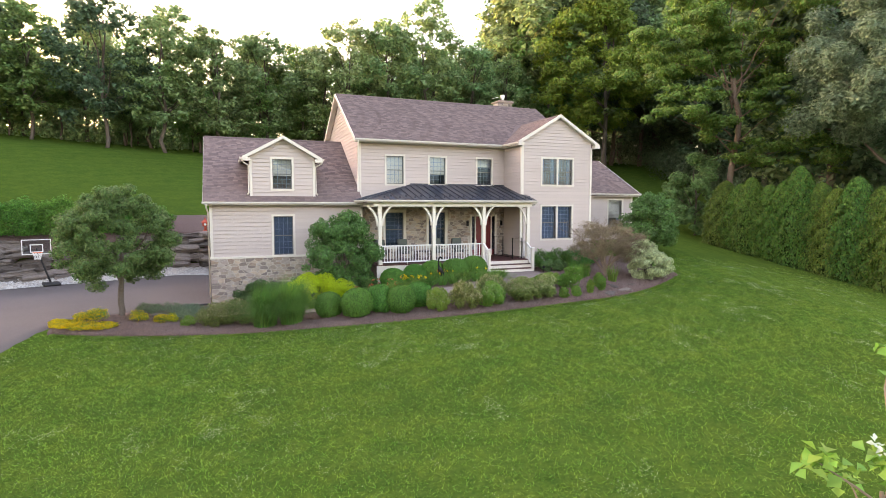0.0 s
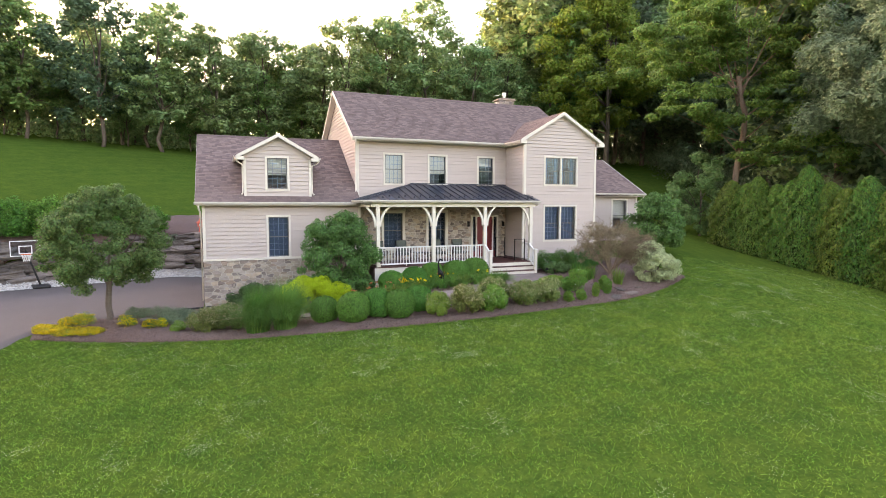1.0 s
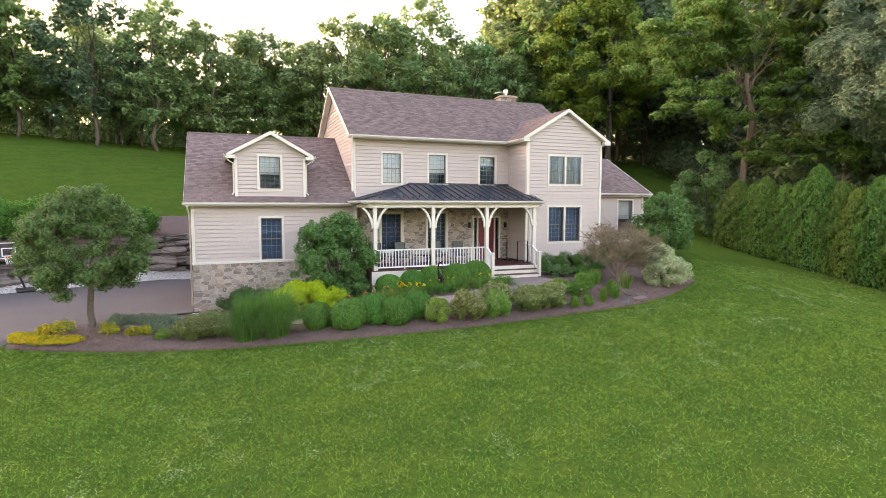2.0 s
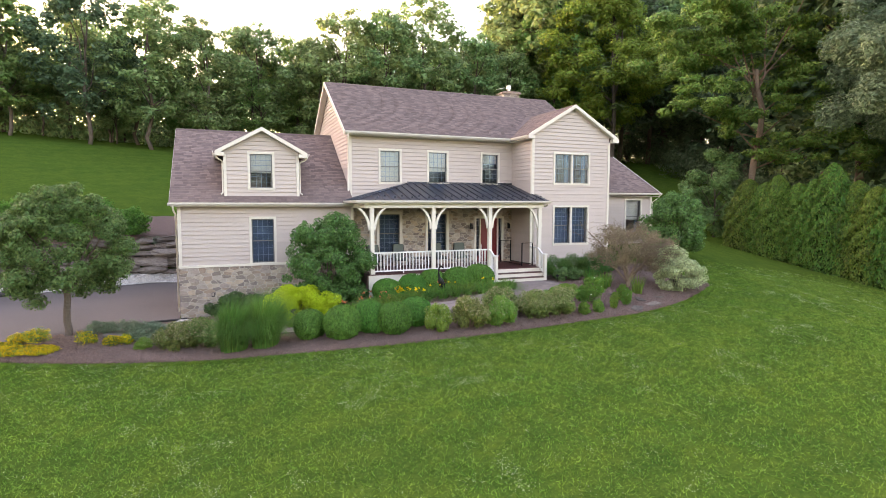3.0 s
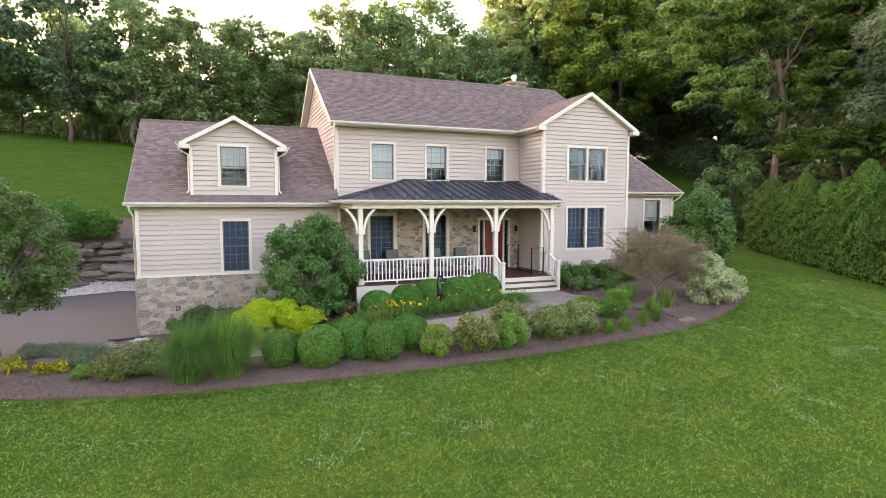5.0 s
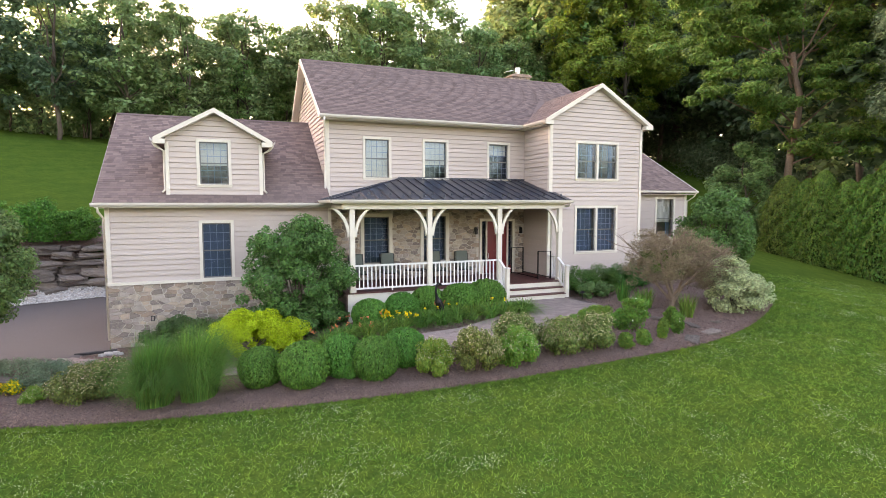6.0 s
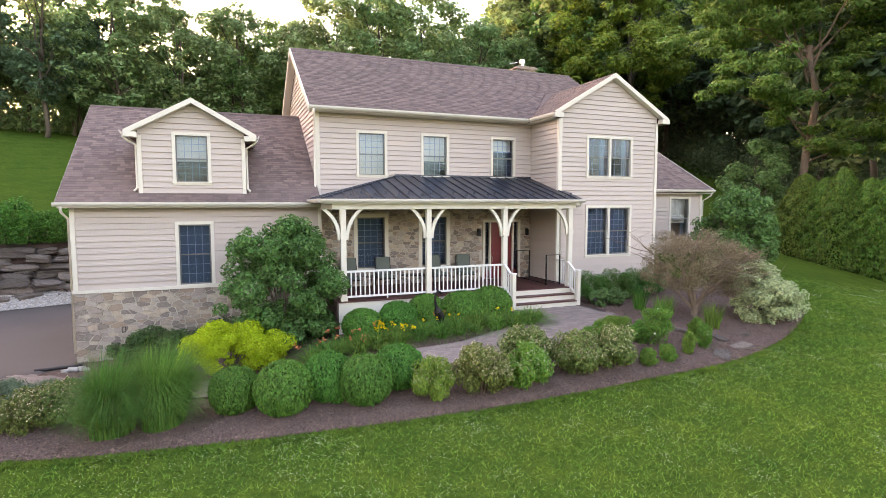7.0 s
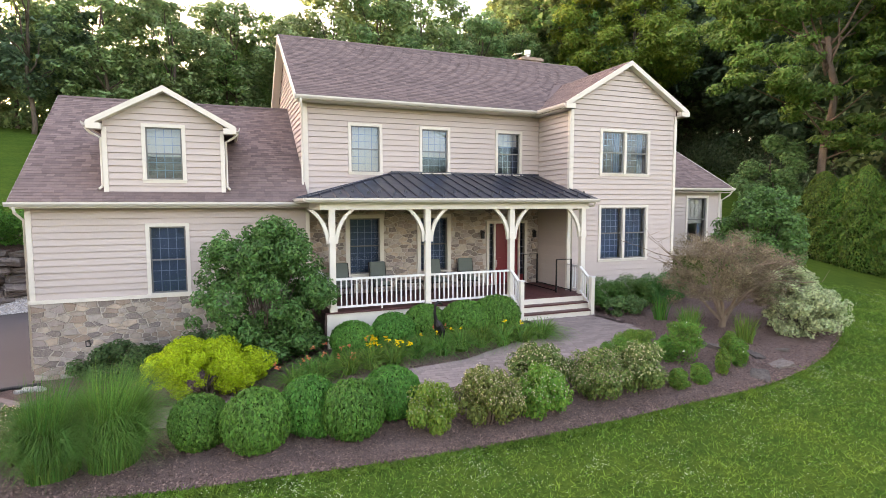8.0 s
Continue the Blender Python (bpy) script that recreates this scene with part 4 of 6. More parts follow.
def railing(p, q, drop=(0.0, 0.0), name="railing", ends=True):
    """Top and bottom rails with square balusters from p to q; drop: the deck's fall at each end."""
    p, q = Vector((*p, 0)), Vector((*q, 0))
    d = q - p
    n = Vector((-d.y, d.x, 0)).normalized()
    g = [Vector((0, 0, DK - drop[0])), Vector((0, 0, DK - drop[1]))]
    ob = None
    for z0, z1, w in ((0.90, 0.96, 0.045), (0.09, 0.15, 0.03)):
        bm = bmesh.new()
        prism(bm, [p + g[0] + n * w + Vector((0, 0, z0)), q + g[1] + n * w + Vector((0, 0, z0)), q + g[1] + n * w + Vector((0, 0, z1)), p + g[0] + n * w + Vector((0, 0, z1))], -2 * w * n)
        if ob is None:
            ob = part(name, bm, M["white"], porch)
        else:
            part("bottom_rail", bm, M["white"], ob)
    c = max(2, round(d.length / 0.148))
    for k in range(1, c):
        m = p + d * k / c + g[0].lerp(g[1], k / c)
        part("baluster", boxes((m.x - 0.019, m.x + 0.019, m.y - 0.019, m.y + 0.019, m.z + 0.14, m.z + 0.91)), M["white"], ob)
    if d.length > 2:
        m = (p + q) / 2
        part("rail_foot", boxes((m.x - 0.02, m.x + 0.02, m.y - 0.02, m.y + 0.02, DK, DK + 0.1)), M["white"], ob)
    return ob


railing((PXS[0] + 0.09, PY), (PXS[1] - 0.09, PY))
railing((PXS[1] + 0.09, PY), (PXS[2] - 0.09, PY))
railing((PXS[0] - 0.1, PY + 0.09), (PXS[0] - 0.1, SY - 0.1))
railing((PXS[3] + 0.03, PY + 0.09), (PXS[3] + 0.03, GY - 0.13))
# steps: three risers down to the walk, with newels and sloping rails
WALK = -1.25
rise = (DK - WALK) / 3
steps = thing("porch_steps", "cream-painted porch steps with dark red treads", "steps")
for k in range(3):
    y0 = PY - 0.18 - 0.29 * k
    zt = DK - rise * k
    part("riser", boxes((9.10, 11.77, y0 - (0.003 if k else 0.004), y0 + 0.022, zt - rise, zt - 0.036)), M["porch_paint"], steps)
    if k:
        part("tread", boxes((9.10, 11.77, y0 - 0.03, y0 + 0.315, zt - 0.036, zt)), M["deck"], steps)
for x in (9.08, 11.77):
    part("stringer", prism(bmesh.new(), [(x, PY - 0.2, DK - 0.04), (x, PY - 0.18 - 0.60, WALK + 0.14), (x, PY - 0.18 - 0.60, WALK - 0.3), (x, PY - 0.2, WALK - 0.3)], (0.02, 0, 0)), M["porch_paint"], steps)
for x in (PXS[2] - 0.02, PXS[3] - 0.10):
    railing((x, PY - 0.09), (x, PY - 0.66), (0.0, 0.36), "stair_railing")
    nb = part("newel", boxes((x - 0.065, x + 0.065, PY - 0.80, PY - 0.67, WALK, DK + 0.66)), M["porch_paint"], porch)
    part("newel_cap", boxes((x - 0.085, x + 0.085, PY - 0.82, PY - 0.65, DK + 0.66, DK + 0.70)), M["white"], nb)

# porch roof: standing-seam metal, hipped at the west end
QX0, QX1, QY, QZ, QT, QH = 2.62, 12.22, 24.96, 2.62, 3.53, 6.05
proof = part("roof", prism(bmesh.new(), [(QX0, QY, QZ), (QX1, QY, QZ), (QX1, GY - 0.02, QZ + (GY - QY) / (MY - QY) * (QT - QZ)), (11.93, GY - 0.02, QZ + (GY - QY) / (MY - QY) * (QT - QZ)), (11.93, MY - 0.02, QT), (QH, MY - 0.02, QT)], (0, 0, -0.05)), M["metal_roof"], porch, "dark standing-seam metal roof")
part("hip_face", prism(bmesh.new(), [(QX0, QY, QZ), (QH, MY - 0.02, QT), (QX0, MY - 0.02, QZ)], (0, 0, -0.05)), M["metal_roof"], proof)
part("ridge_flashing", tube(bmesh.new(), [(QX0, QY, QZ + 0.015), (QH, MY - 0.03, QT + 0.015)], [0.03, 0.03], 6), M["metal_roof"], proof)
part("wall_flashing", boxes((QH - 0.1, 11.93, MY - 0.075, MY - 0.034, QT - 0.02, QT + 0.06)), M["metal_roof"], proof)
x, k = QX0 + 0.38, 0
while x < QX1 + 0.02:
    ytop = min(MY - 0.05, QY + (x - QX0) / (QH - QX0) * (MY - QY)) if x < QH else (MY - 0.05 if x < 11.9 else GY - 0.05)
    f = (ytop - QY) / (MY - QY)
    x_ = min(x, QX1 - 0.02)
    part("seam", prism(bmesh.new(), [(x_ - 0.013, QY - 0.005, QZ), (x_ + 0.013, QY - 0.005, QZ), (x_ + 0.013, QY - 0.005, QZ + 0.045), (x_ - 0.013, QY - 0.005, QZ + 0.045)], (0, ytop - QY, f * (QT - QZ))), M["metal_roof"], proof)
    if ytop - QY > 0.6:
        gy = QY + (0.38 if k % 2 else 0.62)
        zz = QZ + (gy - QY) / (MY - QY) * (QT - QZ)
        part("snow_guard", prism(bmesh.new(), [(x_ + 0.15, gy, zz), (x_ + 0.25, gy, zz), (x_ + 0.225, gy, zz + 0.085), (x_ + 0.175, gy, zz + 0.085)], (0, 0.02, 0.005)), M["metal_roof"], proof)
    x, k = x + 0.405, k + 1
y = QY + 0.4
while y < MY - 0.2:
    f = (y - QY) / (MY - QY)
    part("seam", prism(bmesh.new(), [(QX0, y - 0.013, QZ), (QX0, y + 0.013, QZ), (QX0, y + 0.013, QZ + 0.045), (QX0, y - 0.013, QZ + 0.045)], (f * (QH - QX0), 0, f * (QT - QZ))), M["metal_roof"], proof)
    y += 0.42
part("fascia", boxes((QX0 + 0.05, QX1 - 0.03, QY + 0.005, QY + 0.03, 2.46, 2.57)), M["porch_paint"], porch)
part("soffit", boxes((QX0 + 0.05, QX1 - 0.03, QY + 0.03, PY + 0.1, 2.47, 2.49)), M["porch_paint"], porch)
g_ = gutter([(QX0 - 0.06, QY, QZ - 0.065), (QX1 + 0.02, QY, QZ - 0.065)])
gutter([(QX0, MY - 0.6, QZ - 0.065), (QX0, QY, QZ - 0.065)])
downspout([(12.12, QY - 0.05, 2.55), (12.12, QY + 0.05, 2.38), (12.06, PY + 0.4, 2.30), (11.98, GY - 0.09, 2.2), (11.98, GY - 0.09, -0.9)])


# ---- things on the porch ----
def porch_chair(x, y, rz):
    c = thing("porch_chair", "dark metal porch armchair with grey-green cushions on the deck", "chair", (x, y, DK + 0.002), "porch chairs", rz=rz)
    part("seat_cushion", rounded(-0.27, 0.27, -0.25, 0.27, 0.36, 0.48, 0.04), M["cushion"], c, "", True)
    b_ = rounded(-0.27, 0.27, -0.06, 0.06, 0.0, 0.66, 0.05)
    bmesh.ops.transform(b_, matrix=pose(0, 0.30, 0.46, -14, 0, 0), verts=b_.verts)
    part("back_cushion", b_, M["cushion"], c, "", True)
    for sx in (-1, 1):
        part("arm", tube(bmesh.new(), [(sx * 0.31, -0.24, 0.0), (sx * 0.31, -0.22, 0.62), (sx * 0.31, 0.0, 0.66), (sx * 0.31, 0.34, 0.62)], [0.018] * 4, 6), M["black_metal"], c)
        part("back_leg", tube(bmesh.new(), [(sx * 0.29, 0.42, 0.0), (sx * 0.29, 0.33, 0.4), (sx * 0.29, 0.50, 1.08)], [0.018] * 3, 6), M["black_metal"], c)
    part("seat_frame", boxes((-0.3, 0.3, -0.25, 0.32, 0.33, 0.36)), M["black_metal"], c)
    return c


def rounded(x0, x1, y0, y1, z0, z1, r):
    bm = boxes((x0, x1, y0, y1, z0, z1))
    bmesh.ops.bevel(bm, geom=bm.edges[:], offset=r, segments=3, affect="EDGES", profile=0.5)
    return bm


c0 = porch_chair(4.05, 27.55, 0)
for x, y, rz in ((5.35, 27.55, 0), (7.45, 27.60, 4), (8.62, 27.55, -6)):
    copy_thing(c0, pose(x, y, DK + 0.002, 0, 0, rz))
tb = thing("porch_table", "low dark metal porch table with a slatted top", "table", (6.35, 27.3, DK))
part("tabletop", boxes((-0.45, 0.45, -0.3, 0.3, 0.44, 0.47)), M["black_metal"], tb)
for sx in (-0.4, 0.4):
    for sy in (-0.25, 0.25):
        part("leg", tube(bmesh.new(), [(sx, sy, 0), (sx, sy, 0.44)], [0.018] * 2, 6), M["black_metal"], tb)
rack = thing("firewood_rack", "empty black metal firewood rack on the porch deck", "rack", (11.45, 25.75, DK))
for y in (0.0, 2.25):
    part("end_frame", tube(bmesh.new(), [(-0.30, y, 0.0), (-0.30, y, 1.15), (0.30, y, 1.15), (0.30, y, 0.0)], [0.032] * 4, 6), M["black_metal"], rack)
for x in (-0.3, 0.3):
    part("base_rail", tube(bmesh.new(), [(x, 0, 0.06), (x, 2.25, 0.06)], [0.02] * 2, 6), M["black_metal"], rack)

# ---- drive, walk, beds ----
def band(name, xs, lo, hi, rows, mat, lift, rough=0.0, sink=0.12):
    """A surface draped over the ground between two edge lines, its first edge sunk into the soil."""
    lo = np.minimum(lo, hi - 0.02)
    f = np.linspace(0, 1, rows)[:, None]
    gx, gy = np.repeat(xs[None], rows, 0), lo + (hi - lo) * f
    z = ground(gx, gy) + lift
    if rough:
        z = z + rough * np.array([[noise.noise((a * 1.7, b * 1.7, 0)) for a, b in zip(r, s)] for r, s in zip(gx, gy)])
    z[0] -= sink
    i = np.arange(rows * len(xs)).reshape(rows, -1)
    q = np.stack([i[:-1, :-1], i[:-1, 1:], i[1:, 1:], i[1:, :-1]], -1).reshape(-1, 4)
    me = bpy.data.meshes.new(name)
    me.from_pydata(np.stack([gx, gy, z], -1).reshape(-1, 3).tolist(), [], q.tolist())
    me.polygons.foreach_set("use_smooth", [True] * len(me.polygons))
    me.materials.append(mat)
    return me


def bed_front(x):
    """y of the lawn's edge along the planting bed."""
    return 18.36 + 0.016 * np.maximum(8.5 - x, 0) ** 1.93 + 0.043 * np.maximum(x - 11.0, 0) ** 2


def bed_back(x):
    b = np.interp(x, [-10.2, -8.0, -5.5, -4.4, 3.0, 3.1, 12.0, 12.1, 16.7, 18.2], [23.75, 25.0, 26.1, 27.7, 27.7, 25.2, 25.2, 26.3, 26.6, 23.6])
    return b


def drive_front(x):
    return np.interp(x, [-40, -16, -11.3, -10, -8, -5.6, -4.6], [9.0, 19.2, 21.9, 23.8, 25.1, 26.2, 27.4])


bx = np.linspace(-10.15, 18.15, 220)
tagged(part("planting_bed", band("planting_bed", bx, bed_front(bx), bed_back(bx), 30, M["mulch"], 0.08, 0.035)), "planting bed covered with dark shredded bark mulch", "bed", kind="structure")
dx = np.linspace(-40, -4.58, 110)
tagged(part("driveway", band("driveway", dx, drive_front(dx), wall_line(dx), 40, M["asphalt"], 0.075, 0.0, 0.1)), "dark grey asphalt driveway", "driveway", kind="structure")
tagged(part("gravel_bed", band("gravel_bed", dx, wall_line(dx) - 0.02, wall_line(dx) + 2.1, 8, M["mortar"], 0.085, 0.02, 0.0)), "strip of pale gravel along the driveway", "gravel", kind="structure")


def pebbles():
    """Loose pale stones over the gravel strip."""
    rnd = np.random.RandomState(5)
    n = 7500
    x = rnd.uniform(-22, -4.7, n)
    y = wall_line(x) + rnd.uniform(-0.1, 2.0, n)
    z = ground(x, y) + 0.10
    r = rnd.uniform(0.03, 0.075, n)
    octa = np.array([(1, 0, 0), (0, 1, 0), (-1, 0, 0), (0, -1, 0), (0, 0, 0.7), (0, 0, -0.4)])
    v = octa[None] * r[:, None, None] * rnd.uniform(0.7, 1.3, (n, 6, 1)) + np.stack([x, y, z], 1)[:, None]
    f = np.array([(0, 1, 4), (1, 2, 4), (2, 3, 4), (3, 0, 4), (1, 0, 5), (2, 1, 5), (3, 2, 5), (0, 3, 5)])
    faces = (f[None] + 6 * np.arange(n)[:, None, None]).reshape(-1, 3)
    me = bpy.data.meshes.new("pebbles")
    me.from_pydata(v.reshape(-1, 3).tolist(), [], faces.tolist())
    me.materials.append(M["gravel"])
    tagged(part("pebbles", me), "loose pale river pebbles along the driveway edge", "gravel", kind="stuff")


pebbles()


def rock_mesh(seed, sx, sy, sz):
    """A weathered boulder slab: a bevelled box pushed about by noise."""
    bm = bmesh.new()
    bmesh.ops.create_cube(bm, size=2.0)
    bmesh.ops.subdivide_edges(bm, edges=bm.edges[:], cuts=3, use_grid_fill=True)
    off = Vector((seed * 3.7, seed * 1.3, seed * 7.1))
    for v in bm.verts:
        c = v.co.copy()
        r = c.normalized() * 1.35
        c = c.lerp(r, 0.34)
        c = c + 0.30 * noise.noise_vector(c * 0.9 + off) + 0.17 * noise.noise_vector(c * 2.6 + off)
        v.co = (c.x * sx, c.y * sy, c.z * sz)
    return mesh_of(bm, "boulder", M["rock"], False)


rocks = [rock_mesh(i, 1.0, 0.55, 0.5) for i in range(7)]
rwall = thing("retaining_wall", "dry-stacked retaining wall of large brown boulders", "wall")
rr = random.Random(4)
for row in range(7):
    x = -23.0 + rr.uniform(0, 0.8)
    while x < -4.5:
        w_ = rr.uniform(0.32, 0.95)
        h_ = rr.uniform(0.30, 0.52)
        zz = -1.92 + row * 0.335 + rr.uniform(-0.06, 0.06) + 0.15 * float(smooth01(-9.0, -5.0, x))
        if row < 5 or x > -9.5 or rr.random() < 0.55:
            ob = part("boulder", rocks[rr.randrange(7)], None, rwall)
            yy = float(wall_line(x + w_)) + 1.85 + 0.13 * row + rr.uniform(-0.28, 0.22)
            ob.matrix_basis = Matrix.Translation((x + w_, yy, zz)) @ Euler((rr.uniform(-0.14, 0.14), rr.uniform(-0.12, 0.12), 0.4 + rr.uniform(-0.35, 0.35))).to_matrix().to_4x4() @ Matrix.Diagonal((w_, rr.uniform(0.8, 1.1), h_ * 0.92, 1))
        x += w_ * 1.9
# mulched slope on the terrace
tx = np.linspace(-22.0, -4.6, 90)
tagged(part("terrace_bed", band("terrace_bed", tx, wall_line(tx) + 2.2, wall_line(tx) + 3.6 + 3.6 * smooth01(-11.0, -7.5, tx), 12, M["mulch"], 0.07, 0.06, 0.05)), "mulched bank above the boulder wall", "bed", kind="structure")


# ---- the paved walk ----
def walk_centre(s):
    """Centre and width of the walk: from the steps forward, then west to the driveway."""
    k = [0, 1.5, 2.6, 4.0, 6.0, 9.0, 12.0, 15.0, 16.6]
    return (np.interp(s, k, [10.45, 10.42, 10.0, 8.2, 6.0, 3.1, 0.5, -2.9, -5.4]),
            np.interp(s, k, [24.55, 22.9, 22.15, 21.6, 21.25, 21.35, 22.15, 23.75, 25.7]),
            np.interp(s, k, [2.75, 3.0, 2.75, 1.6, 1.15, 1.15, 1.15, 1.2, 1.5]))


def walk_z(x, y):
    return max(gz(x, y) + 0.12, WALK + 0.0) if x > 8.6 and y > 22.6 else gz(x, y) + 0.12


pave = tagged(new("paved_walk"), "curving walk of brown-grey brick pavers", "walk", kind="structure")
bedding_v, bedding_f = [], []
for i in range(80):
    s = 16.6 * i / 79
    cx, cy, w_ = (float(v) for v in walk_centre(s))
    ax, ay, _ = (float(v) for v in walk_centre(s + 0.05))
    bx_, by_, _ = (float(v) for v in walk_centre(max(s - 0.05, 0)))
    t = Vector((ax - bx_, ay - by_, 0)).normalized()
    n = Vector((-t.y, t.x, 0))
    for j in (-1, -0.33, 0.33, 1):
        p = Vector((cx, cy, 0)) + n * j * w_ / 2
        bedding_v.append((p.x, p.y, walk_z(p.x, p.y) - 0.018))
for i in range(79):
    for j in range(3):
        a = 4 * i + j
        bedding_f.append((a, a + 1, a + 5, a + 4))
me = bpy.data.meshes.new("bedding")
me.from_pydata(bedding_v, [], bedding_f)
me.materials.append(M["mulch"])
part("bedding", me, None, pave)
rest_v, rest_f, made = [], [], 0
PQ = [(0, 1, 2, 3), (1, 0, 4, 5), (2, 1, 5, 6), (3, 2, 6, 7), (0, 3, 7, 4)]
ws_ = np.linspace(0, 16.6, 340)
wcx, wcy, ww = walk_centre(ws_)
bond = Matrix.Rotation(radians(-12), 3, "Z")
bricks = []
for r in range(-190, 190):
    for c in range(-75, 76):
        q = bond @ Vector(((c + 0.5 * (r % 2)) * 0.215, r * 0.112, 0)) + Vector((4.0, 22.5, 0))
        if not (-6 < q.x < 12.2 and 20 < q.y < 26.5):
            continue
        d = np.hypot(wcx - q.x, wcy - q.y) - ww / 2
        k = int(d.argmin())
        if d[k] < -0.13 and (q.y < 24.42 or q.x < 8) and q.x < 11.95:
            bricks.append(q)
bricks.sort(key=lambda q: (q - Vector((10.0, 22.0, 0))).length)
for q in bricks:
    c = []
    for h in (0.0, -0.03):
        for a, b in ((-0.104, -0.052), (0.104, -0.052), (0.104, 0.052), (-0.104, 0.052)):
            v = q + bond @ Vector((a, b, 0))
            c.append((v.x, v.y, walk_z(v.x, v.y) + h))
    if made < 300:
        me = bpy.data.meshes.new("paver")
        me.from_pydata(c, [], PQ)
        me.materials.append(M["paver"])
        part("paver", me, None, pave)
        made += 1
    else:
        k0 = len(rest_v)
        rest_v += c
        rest_f += [tuple(k0 + k for k in f) for f in PQ]
for side in (-1, 1):
    s = 0.0
    while s < 16.4:
        cx, cy, w_ = (float(v) for v in walk_centre(s))
        ax, ay, aw = (float(v) for v in walk_centre(s + 0.2))
        t = Vector((ax - cx, ay - cy, 0)).normalized()
        n = Vector((-t.y, t.x, 0)) * side
        p0, p1 = Vector((cx, cy, 0)) + n * w_ / 2, Vector((ax, ay, 0)) + n * aw / 2
        ln = max((p1 - p0).length, 0.05)
        k0 = len(rest_v)
        for h in (0.004, -0.03):
            for q in (p0 + t * 0.004, p0 + (p1 - p0) * 0.97, p0 + (p1 - p0) * 0.97 - n * 0.2, p0 + t * 0.004 - n * 0.2):
                rest_v.append((q.x, q.y, walk_z(q.x, q.y) + h))
        rest_f += [tuple(k0 + k for k in f) for f in PQ]
        s += 0.105
me = bpy.data.meshes.new("paver_covering")
me.from_pydata(rest_v, [], rest_f)
me.materials.append(M["paver"])
tagged(part("paver_covering", me, None, pave), kind="stuff")


# ---- plants ----
def leaf_mesh(name, centres, normals, length, width, mat, seed, fold=0.25, droop=0.0, tri=False):
    """Small folded leaves, two triangles each (tri: one), at the given places and facing roughly the given ways."""
    rnd = np.random.RandomState(seed)
    n = len(centres)
    nrm = normals + rnd.normal(0, 0.45, (n, 3))
    nrm /= np.linalg.norm(nrm, axis=1, keepdims=True) + 1e-9
    ref = rnd.normal(0, 1, (n, 3))
    ref[:, 2] -= droop
    ax = np.cross(nrm, np.cross(ref, nrm))
    ax /= np.linalg.norm(ax, axis=1, keepdims=True) + 1e-9
    sd = np.cross(nrm, ax)
    ln = (length * rnd.uniform(0.7, 1.3, n))[:, None]
    wd = (width * rnd.uniform(0.7, 1.3, n))[:, None]
    if tri:
        v = np.stack([centres - ax * ln * 0.5 - sd * wd * 0.5, centres - ax * ln * 0.4 + sd * wd * 0.5, centres + ax * ln * 0.5], 1).reshape(-1, 3)
        return raw_mesh(name, v, np.arange(3 * n).reshape(-1, 3), mat)
    base, tip = centres - ax * ln * 0.5, centres + ax * ln * 0.5 - nrm * ln * 0.12
    left, right = centres + sd * wd * 0.5 + nrm * wd * fold, centres - sd * wd * 0.5 + nrm * wd * fold
    v = np.stack([base, right, tip, left], 1).reshape(-1, 3)
    i = 4 * np.arange(n)[:, None]
    f = np.concatenate([i + np.array([[0, 1, 2]]), i + np.array([[0, 2, 3]])])
    return raw_mesh(name, v, f, mat)


def raw_mesh(name, v, f, mat):
    me = bpy.data.meshes.new(name)
    me.vertices.add(len(v))
    me.vertices.foreach_set("co", np.asarray(v, np.float32).ravel())
    k = f.shape[1]
    me.loops.add(f.size)
    me.loops.foreach_set("vertex_index", np.asarray(f, np.int32).ravel())
    me.polygons.add(len(f))
    me.polygons.foreach_set("loop_start", np.arange(0, f.size, k, dtype=np.int32))
    me.update(calc_edges=True)
    me.materials.append(mat)
    return me


def directions(n, rnd):
    d = rnd.normal(0, 1, (n, 3))
    return d / np.linalg.norm(d, axis=1, keepdims=True)


def clumps(n, blobs, rnd, shell=0.35):
    """Places and outward directions in the outer part of many small ellipsoids; blobs: rows x y z rx ry rz."""
    blobs = np.asarray(blobs, float)
    vol = (blobs[:, 3] * blobs[:, 4] + blobs[:, 3] * blobs[:, 5])
    pick = rnd.choice(len(blobs), n, p=vol / vol.sum())
    d = directions(n, rnd)
    r = 1 - shell * rnd.uniform(0, 1, n) ** 1.5
    b = blobs[pick]
    return b[:, :3] + d * r[:, None] * b[:, 3:], d


def blob_cloud(count, centre, radii, size, seed, low=-0.7, flat=0.75, jitter=0.25):
    """Clump ellipsoids spread through a crown."""
    rnd = np.random.RandomState(seed)
    d = directions(count * 3, rnd)
    d = d[d[:, 2] > low][:count]
    r = rnd.uniform(0.35, 1.0, len(d)) ** 0.5
    c = np.asarray(centre) + d * r[:, None] * np.asarray(radii)
    s = size * rnd.uniform(1 - jitter, 1 + jitter, len(d))
    return np.column_stack([c, s, s, s * flat])


def ball_core(name, blobs, mat, scale=0.8):
    bm = bmesh.new()
    for b in blobs:
        bmesh.ops.create_icosphere(bm, subdivisions=2, radius=1.0, matrix=Matrix.Translation(b[:3]) @ Matrix.Diagonal((b[3] * scale, b[4] * scale, b[5] * scale, 1)))
    return mesh_of(bm, name, mat, True)


